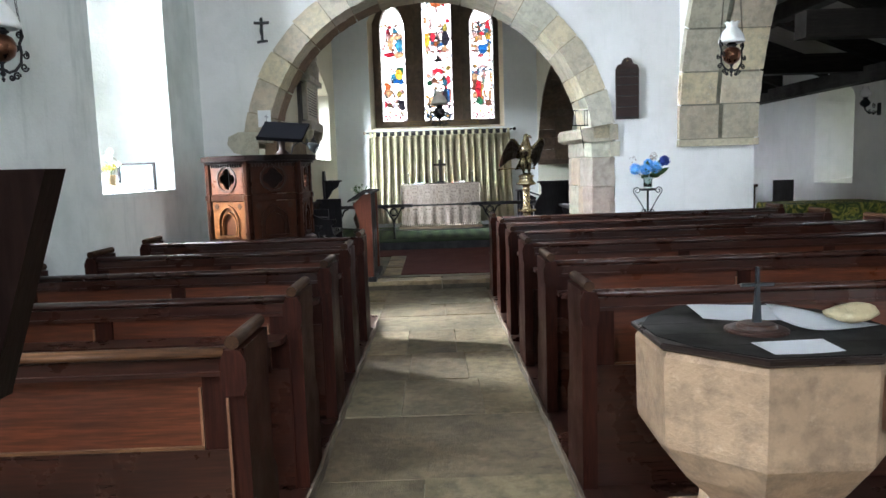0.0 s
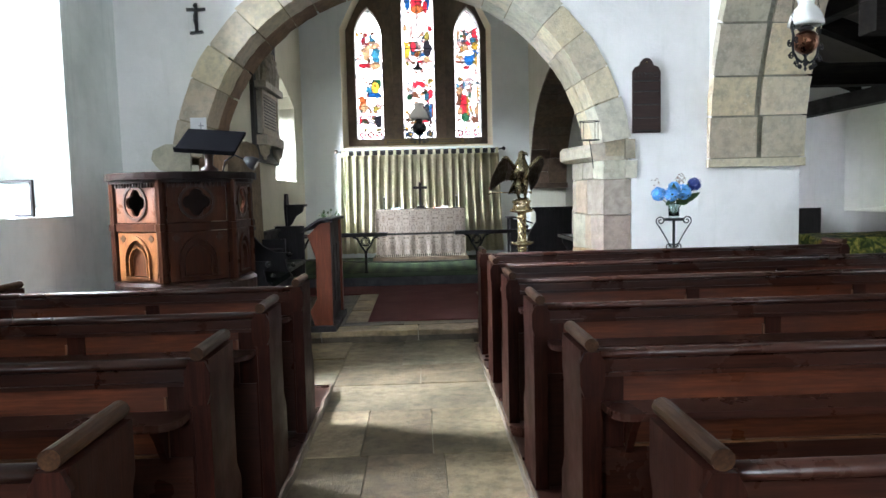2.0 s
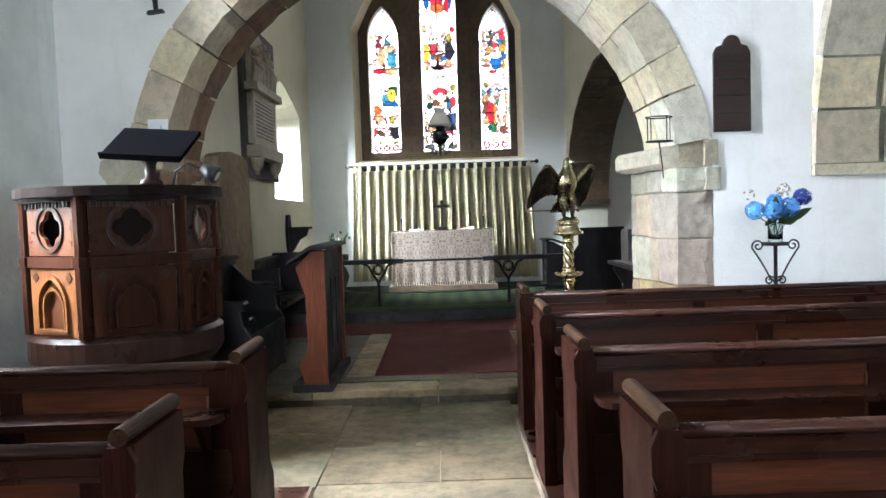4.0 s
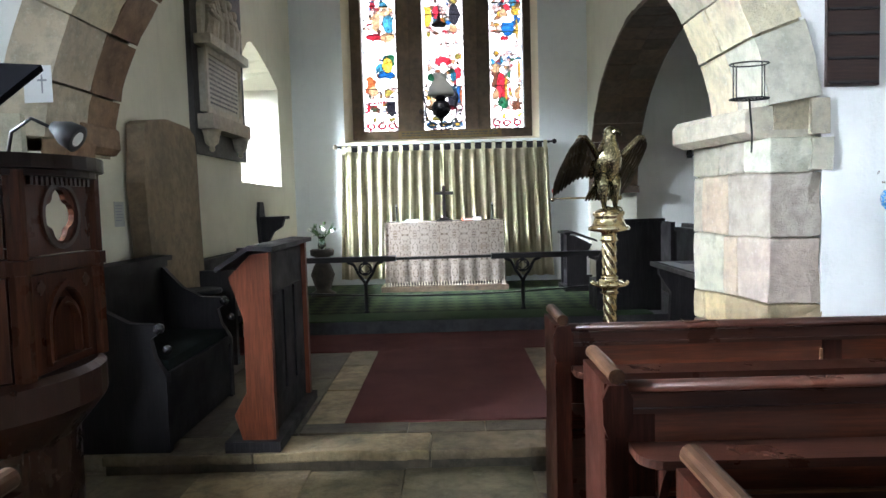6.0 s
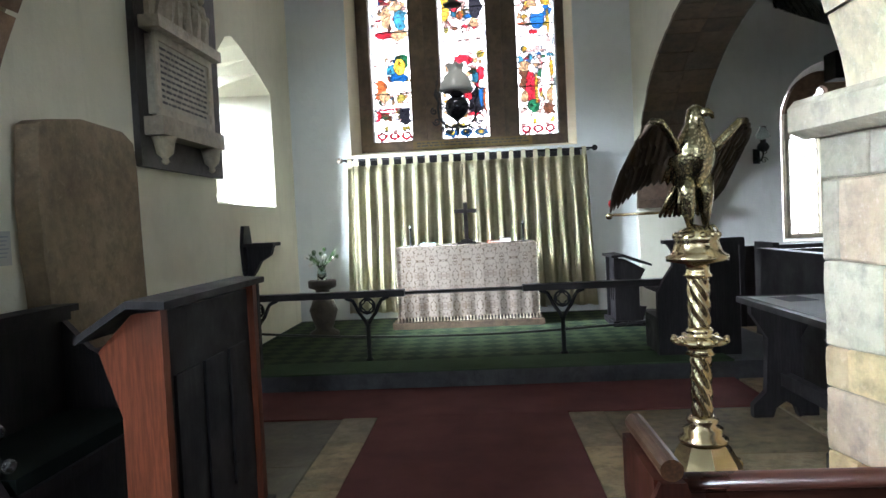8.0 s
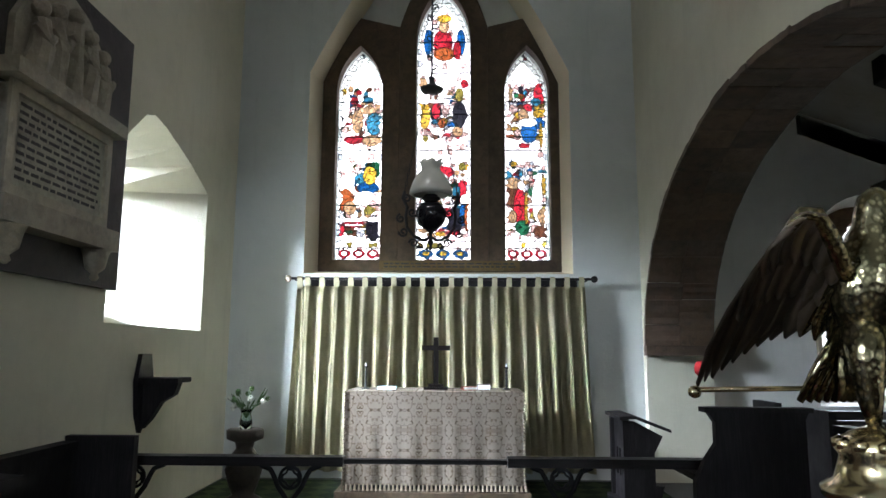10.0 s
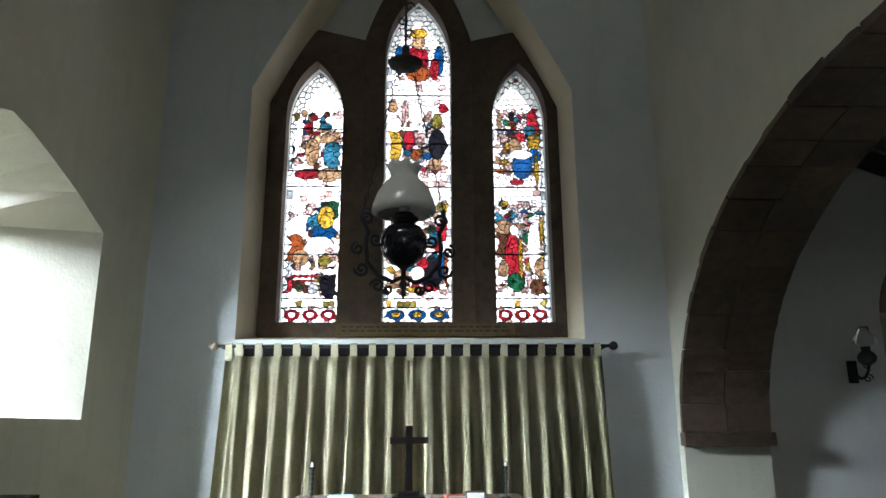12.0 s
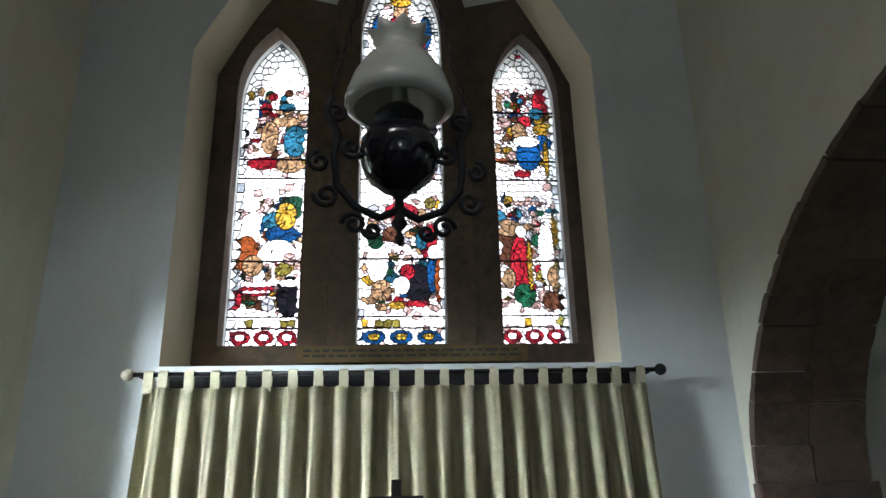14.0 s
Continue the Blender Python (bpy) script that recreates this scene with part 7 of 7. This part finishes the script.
# ---- south aisle ----
tbl = thing("cloth_table", (5.55, 10.0, CHF), "long table covered with a green and gold cloth", "table")
gold, nt, b = material("green_gold_brocade", 0.85, spec=0.2)
n1 = noise_of(nt, coords(nt, (1, 1, 1)), 7, 4, 0.6, 2.0)
nt.links.new(ramp(nt, n1, [(0.42, (0.03, 0.05, 0.015)), (0.52, (0.14, 0.16, 0.03)), (0.6, (0.4, 0.34, 0.08)), (0.66, (0.05, 0.07, 0.02))]), b.inputs["Base Color"])
bump(nt, b, n1, 0.3, 0.01)
part("table_frame", block(-0.65, 0.75, -0.4, 0.4, 0.0, 0.66, 0.01), DARKWOOD_X, tbl)
bm = bmesh.new()
rows = []
per = [(-0.7 + 1.5 * k / 24, -0.45) for k in range(25)] + [(0.8, -0.45 + 0.9 * k / 12) for k in range(1, 13)] + [(0.8 - 1.5 * k / 24, 0.45) for k in range(1, 25)] + [(-0.7, 0.45 - 0.9 * k / 12) for k in range(1, 12)]
for z, o in ((0.70, 0.0), (0.67, 0.02), (0.45, 0.04), (0.3, 0.05)):
    rows.append([bm.verts.new((x * (1 + o * (1 + 0.7 * math.sin(k * 1.3))), y * (1 + o * (1 + 0.7 * math.sin(k * 1.3))), z + 0.02 * noise.noise(Vector((x * 4, y * 4, z))))) for k, (x, y) in enumerate(per)])
for a, c2 in zip(rows, rows[1:]):
    for k in range(len(a)):
        bm.faces.new((a[k], a[(k + 1) % len(a)], c2[(k + 1) % len(a)], c2[k]))
bm.faces.new(rows[0])
tc2 = tagged(part("brocade_cloth", bm, gold), "green and gold brocade cloth over the aisle table", "cloth")
tc2.matrix_world = pose(5.55, 10.0, CHF)
ac = thing("chair", (6.25, 12.5, CHF), "dark wooden chair standing by the aisle wall", "chair")
part("back", block(-0.18, 0.18, -0.02, 0.02, 0.0, 0.96, 0.01), DARKWOOD, ac)
part("seat", block(-0.2, 0.2, -0.44, -0.021, 0.42, 0.46, 0.01), DARKWOOD, ac)
for x in (-0.19, 0.15):
    part("leg", block(x, x + 0.04, -0.43, -0.39, 0.0, 0.419, 0.006), DARKWOOD, ac)
chest = thing("panelled_chest", (4.9, 12.75, CHF), "brown panelled oak chest against the chapel pews", "chest")
part("body", block(-0.75, 0.85, -0.25, 0.25, 0.0, 0.85, 0.01), PULPIT_DARK, chest)
part("lid", block(-0.78, 0.88, -0.28, 0.28, 0.851, 0.9, 0.01), PULPIT_DARK, chest)
for k in range(3):
    part("front_panel", block(-0.68 + 0.5 * k, -0.26 + 0.5 * k, -0.262, -0.2505, 0.15, 0.75, 0.006), PULPIT_Z, chest)
for k, y in enumerate([WEST + 0.6 + 1.55 * i for i in range(12)]):
    bm = bmesh.new()
    prism(bm, [(3.955, 4.08), (AISLE_S - 0.002, 3.04), (AISLE_S - 0.002, 2.8), (3.955, 3.86)], y, y + 0.16, "y")
    setting(part("roof_beam_%d" % (k + 1), bevel(bm, 0.01, 1), BEAM), "heavy blackened roof timber of the aisle", "beam")
for nm, x, z in (("purlin_1", 5.1, 3.52), ("wall_plate", AISLE_S - 0.14, 2.66)):
    setting(part(nm, block(x - 0.1, x + 0.1, WEST, EAST - 0.002, z - 0.1, z + 0.13, 0.01), wood("roof_timber_" + nm, (0.04, 0.032, 0.026), (0.013, 0.011, 0.01), "y", 0.7)), "long blackened roof timber of the aisle", "beam")
for k, y in enumerate((7.5, 10.6, 13.6)):
    setting(part("tie_beam_%d" % (k + 1), block(3.955, AISLE_S - 0.002, y, y + 0.24, 2.72, 3.0, 0.015), BEAM), "low blackened tie beam across the aisle", "beam")
part_stub = bevel(prism(bmesh.new(), [(-2.5, 1.84), (-2.43, 1.74), (-2.29, 1.70), (-2.13, 1.71), (-2.13, 1.98), (-2.36, 1.985), (-2.48, 1.93)], ARCH_Y - 0.05, ARCH_Y - 0.001, "y"), 0.02, 2)
setting(part("impost_stub", part_stub, SANDSTONE), "worn stub of stone beside the arch", "stonework")

# ---- pieces of the setting ----
def voussoirs(parent, mat, cy, cz, a, b, a2, b2, w0, w1, n, axis, t0=0.0, t1=math.pi, gap=0.006, seed=1, rows=1, strip=0.003, rusty=None):
    """Arch stones between two curves, one object each."""
    rnd = random.Random(seed)
    cuts = [t0 + (t1 - t0) * (i + (rnd.uniform(-0.18, 0.18) if 0 < i < n else 0)) / n for i in range(n + 1)]
    for lo, hi in zip(cuts, cuts[1:]):
        d = gap / max(a, b)
        ts = [lo + d + (hi - lo - 2 * d) * k / 4 for k in range(5)]
        out = rnd.uniform(-0.012, 0.012)
        pts = [(cy - a2 * math.cos(t), cz + b2 * math.sin(t)) for t in ts] + [(cy - (a + out) * math.cos(t), cz + (b + out) * math.sin(t)) for t in ts[::-1]]
        edges = [w0] + [w0 + (w1 - w0) * (k + rnd.uniform(-0.1, 0.1)) / rows for k in range(1, rows)] + [w1]
        for e0, e1 in zip(edges, edges[1:]):
            s = math.copysign(1, w1 - w0)
            jit = [(x + rnd.uniform(-0.006, 0.006), z + rnd.uniform(-0.006, 0.006)) for x, z in pts]
            bm = prism(bmesh.new(), jit, e0 + s * (strip if e0 != w0 else -rnd.uniform(0.0, 0.008)), e1 - s * (strip if e1 != w1 else 0.003), axis)
            part("voussoir", bevel(bm, 0.008, 1), rusty if rusty and e0 != w0 and lo < 1.15 else rnd.choice(mat) if isinstance(mat, tuple) else mat, parent)


arch = setting(new("chancel_arch"), "round chancel arch of pale sandstone blocks", "arch")
bm = bmesh.new()
ring(bm, round_head(ARC, 2 * AR_O - 0.03, AR_Z + 0.17, AR_O - 0.185, AR_Z + 0.15, 40), round_head(ARC, 2 * AR_I + 0.03, AR_Z + 0.17, AR_I - 0.155, AR_Z + 0.15, 40), ARCH_Y + 0.012, ARCH_Y + 0.79, closed=False)
part("mortar_core", bm, MORTAR, arch)
PALE = (SANDSTONE, SANDSTONE, GREYSTONE, PINKSTONE, GOLDSTONE)
voussoirs(arch, (SANDSTONE, PALESTONE, SANDSTONE), ARC, AR_Z, AR_O, AR_O, AR_I, AR_I, ARCH_Y - 0.006, ARCH_Y + 0.8, 17, "y", t0=0.11, t1=math.pi - 0.14, rows=2, seed=3, rusty=BROWNSTONE)
# north end: worn brown stones let into the wall; south end: impost and pier
part("impost", bevel(prism(bmesh.new(), [(-2.3, 1.80), (-2.02, 1.80), (-1.985, 1.84), (-1.99, 1.96), (-2.03, 2.0), (-2.3, 2.0)], ARCH_Y + 0.34, ARCH_Y + 0.80, "y"), 0.02, 2), BROWNSTONE, arch)
part("corbel", bevel(prism(bmesh.new(), [(-2.3, 1.655), (-1.99, 1.655), (-1.93, 1.69), (-1.92, 1.84), (-2.3, 1.86)], ARCH_Y + 0.012, ARCH_Y + 0.335, "y"), 0.02, 2), BROWNSTONE, arch)
PIER_F, PIER_R, PIER_O = 1.94, 1.80, 2.235


def pier_x(y):
    return PIER_F + (PIER_R - PIER_F) * (y - ARCH_Y) / 0.8


bm = bevel(prism(bmesh.new(), [(-0.12, 1.77), (-0.12, 1.87), (-0.09, 1.905), (0.24, 1.925), (0.24, 1.745), (-0.05, 1.735)], ARCH_Y + 0.02, ARCH_Y + 0.81, "y"), 0.018, 2)
for v in bm.verts:
    v.co.x += pier_x(v.co.y) + 0.008 * noise.noise(v.co * 5)
    v.co.z += 0.01 * noise.noise(v.co * 4 + Vector((4, 0, 1)))
part("impost", bm, GREYSTONE, arch)
rnd = random.Random(12)
COURSES = (0.02, 0.34, 0.63, 0.82, 1.19, 1.55, 1.745)
for k, (z, top) in enumerate(zip(COURSES, COURSES[1:])):
    cuts = [0.0, (0.34, 0.2, 0.42, 0.3, 0.4, 0.24)[k], (0.6, 0.55, 0.66, 0.44, 0.68, 0.5)[k], 0.795]
    for i, (y0, y1) in enumerate(zip(cuts, cuts[1:])):
        bm = bmesh.new()
        box(bm, 0.003, PIER_O - PIER_F - 0.003, ARCH_Y + y0 + 0.002, ARCH_Y + y1 - 0.002, z + 0.003, top - 0.003)
        bmesh.ops.subdivide_edges(bm, edges=bm.edges[:], cuts=3, use_grid_fill=True)
        lean = rnd.uniform(-0.016, 0.016)
        rough = 0.03 if i == 0 else 0.01
        for v in bm.verts:
            q = v.co * 5 + Vector((k, i, 2))
            v.co.z += 0.012 * noise.noise(v.co * 2.5) + lean * (v.co.y - ARCH_Y - y0)
            outer = v.co.x > 0.15
            v.co.x += pier_x(v.co.y) + 0.012 * noise.noise(q) + (0.035 * noise.noise(v.co * 4 + Vector((7, 1, k))) if outer else 0)
            if i == 0:
                v.co.y += rough * noise.noise(q * 1.6) * (1.0 if outer else 0.3)
        part("pier_block", bevel(bm, 0.008, 1), (GOLDSTONE if k in (0, 2) else PINKSTONE if k in (3, 4) and i < 2 else GREYSTONE if i == 2 and k > 2 else rnd.choice(PALE)), arch)
bm = prism(bmesh.new(), [(PIER_F + 0.02, ARCH_Y + 0.03), (PIER_O - 0.03, ARCH_Y + 0.03), (PIER_O - 0.03, ARCH_Y + 0.77), (PIER_R + 0.025, ARCH_Y + 0.77)], 0, 1.76, "z")
part("pier_core", bm, MORTAR, arch)
for k, (z, h, w) in enumerate(((1.745, 0.2, 0.16), (1.55, 0.18, 0.13))):  # rubble beside the impost
    bm = block(PIER_O - 0.02 - w / 3, PIER_O + 0.03 + 0.02 * k, ARCH_Y - 0.02, ARCH_Y + 0.1, z + 0.004, z + h, 0.03, 2)
    for v in bm.verts:
        v.co += Vector((noise.noise(v.co * 7), noise.noise(v.co * 6 + Vector((2, 2, 0))), noise.noise(v.co * 8))) * 0.018
    part("rubble_stone", bm, (GREYSTONE, SANDSTONE)[k], arch)

# stones of the arcade arch where it springs from the wall
spring = setting(new("arcade_arch"), "pale stone arch springing over the south aisle", "arch")
bm = bmesh.new()
ring(bm, round_head(5.54, 6.196, 1.72, 3.098, 1.71, 40), round_head(5.54, 6.13, 1.72, 3.065, 1.71, 40), 3.03, 3.93, "x", closed=False)
part("mortar_core", bm, stone("grey_green_mortar", (0.33, 0.34, 0.28), (0.22, 0.23, 0.18), scale=3), spring)
voussoirs(spring, (SANDSTONE, PALESTONE), 5.54, 1.72, 3.16, 3.16, 3.04, 3.04, 3.0, 3.97, 22, "x", gap=0.012, rows=2, seed=9, strip=0.03)
part("arch_impost", block(2.99, 3.98, ARCH_Y - 0.055, ARCH_Y + 0.0, 1.64, 1.722, 0.012), SANDSTONE, spring)

south = setting(new("chapel_arch"), "wide low arch of brown stone into the chapel", "arch")
voussoirs(south, DARKSTONE, 12.2, 1.6, 2.75, 1.85, 2.70, 1.80, 2.222, 2.91, 26, "x", gap=0.005, rows=2, seed=5)
part("springer", block(2.215, 2.92, 14.86, 14.97, 1.5, 1.6, 0.015), DARKSTONE, south)

# flagstones
rnd = random.Random(21)


def flags(parent, x0, x1, y0, y1, top, lengths, cols, mat=FLAG):
    y = y0
    while y < y1 - 0.05:
        d = min(rnd.uniform(*lengths), y1 - y)
        if y1 - y - d < 0.2:
            d = y1 - y
        k = rnd.choice(cols)
        xs = [x0] + sorted(x0 + (x1 - x0) * (i + rnd.uniform(-0.18, 0.18)) / k for i in range(1, k)) + [x1]
        for a, b2 in zip(xs, xs[1:]):
            t = top + rnd.uniform(-0.005, 0.004)
            bm = block(a + 0.003, b2 - 0.003, y + 0.003, y + d - 0.003, top - 0.05, t, 0.007, 2)
            part("flagstone", bm, mat, parent)
        y += d


flags(floor, -0.60, 0.595, WEST, 8.5, 0.0, (0.5, 0.95), (1, 2, 2, 3))
flags(floor, -2.78, -0.6, WEST, 1.89, 0.0, (0.6, 0.9), (3, 4))
flags(floor, 0.6, 3.0, WEST, 2.65, 0.0, (0.6, 0.9), (3, 4))
flags(floor, -2.78, -0.6, 6.78, 8.5, 0.0, (0.5, 0.8), (3, 4))
flags(floor, 3.96, AISLE_S, WEST, 8.6, 0.0, (0.8, 1.2), (2, 3))
flags(chancel_floor, -2.05, -0.72, 8.72, 10.93, CHF, (0.5, 0.9), (2, 3), DARKFLAG)
flags(chancel_floor, 1.06, 2.2, 8.72, 10.93, CHF, (0.5, 0.9), (1, 2))
flags(chancel_floor, -2.05, 2.2, 10.935, 11.74, CHF - 0.01, (0.5, 0.9), (5, 6), DARKFLAG)
flags(chancel_floor, 2.24, AISLE_S, 8.72, 15.0, CHF, (0.9, 1.3), (3, 4))
flags(chancel_floor, -0.472, 0.812, 8.90, 10.93, CHF - 0.006, (0.6, 0.9), (2,))
for x0, x1 in ((-0.715, -0.478), (0.818, 1.055)):  # pale border stones beside the runner
    flags(chancel_floor, x0, x1, 8.90, 10.93, CHF + 0.006, (0.45, 0.8), (1,))
flags(chancel_floor, -0.715, 1.055, 8.72, 8.895, CHF + 0.003, (0.3, 0.4), (3,), DARKFLAG)
for a, b2 in ((-1.72, -0.9), (-0.9, 0.05), (0.05, 0.72), (0.72, 1.76)):
    part("riser_stone", block(a + 0.004, b2 - 0.004, 8.475 + rnd.uniform(-0.01, 0.01), 8.715, -0.03, CHF - 0.058, 0.008, 2), DARKFLAG, chancel_floor)
    bm = bmesh.new()
    box(bm, a + 0.004, b2 - 0.004, 8.425, 8.715, CHF - 0.055, CHF)
    bmesh.ops.subdivide_edges(bm, edges=[e for e in bm.edges if abs(e.verts[0].co.x - e.verts[1].co.x) > 0.1], cuts=14)
    for v in bm.verts:
        if v.co.y < 8.5:
            wear = noise.noise(Vector((v.co.x * 5, v.co.z * 3, 1)))
            v.co.y += 0.03 * max(-0.4, wear)
            v.co.z -= 0.018 * max(0, noise.noise(Vector((v.co.x * 3.5, 4, 1)))) if v.co.z > CHF - 0.02 else 0
        v.co.z += 0.004 * noise.noise(v.co * 9)
    part("step_stone", bevel(bm, 0.01, 2), FLAG, chancel_floor)
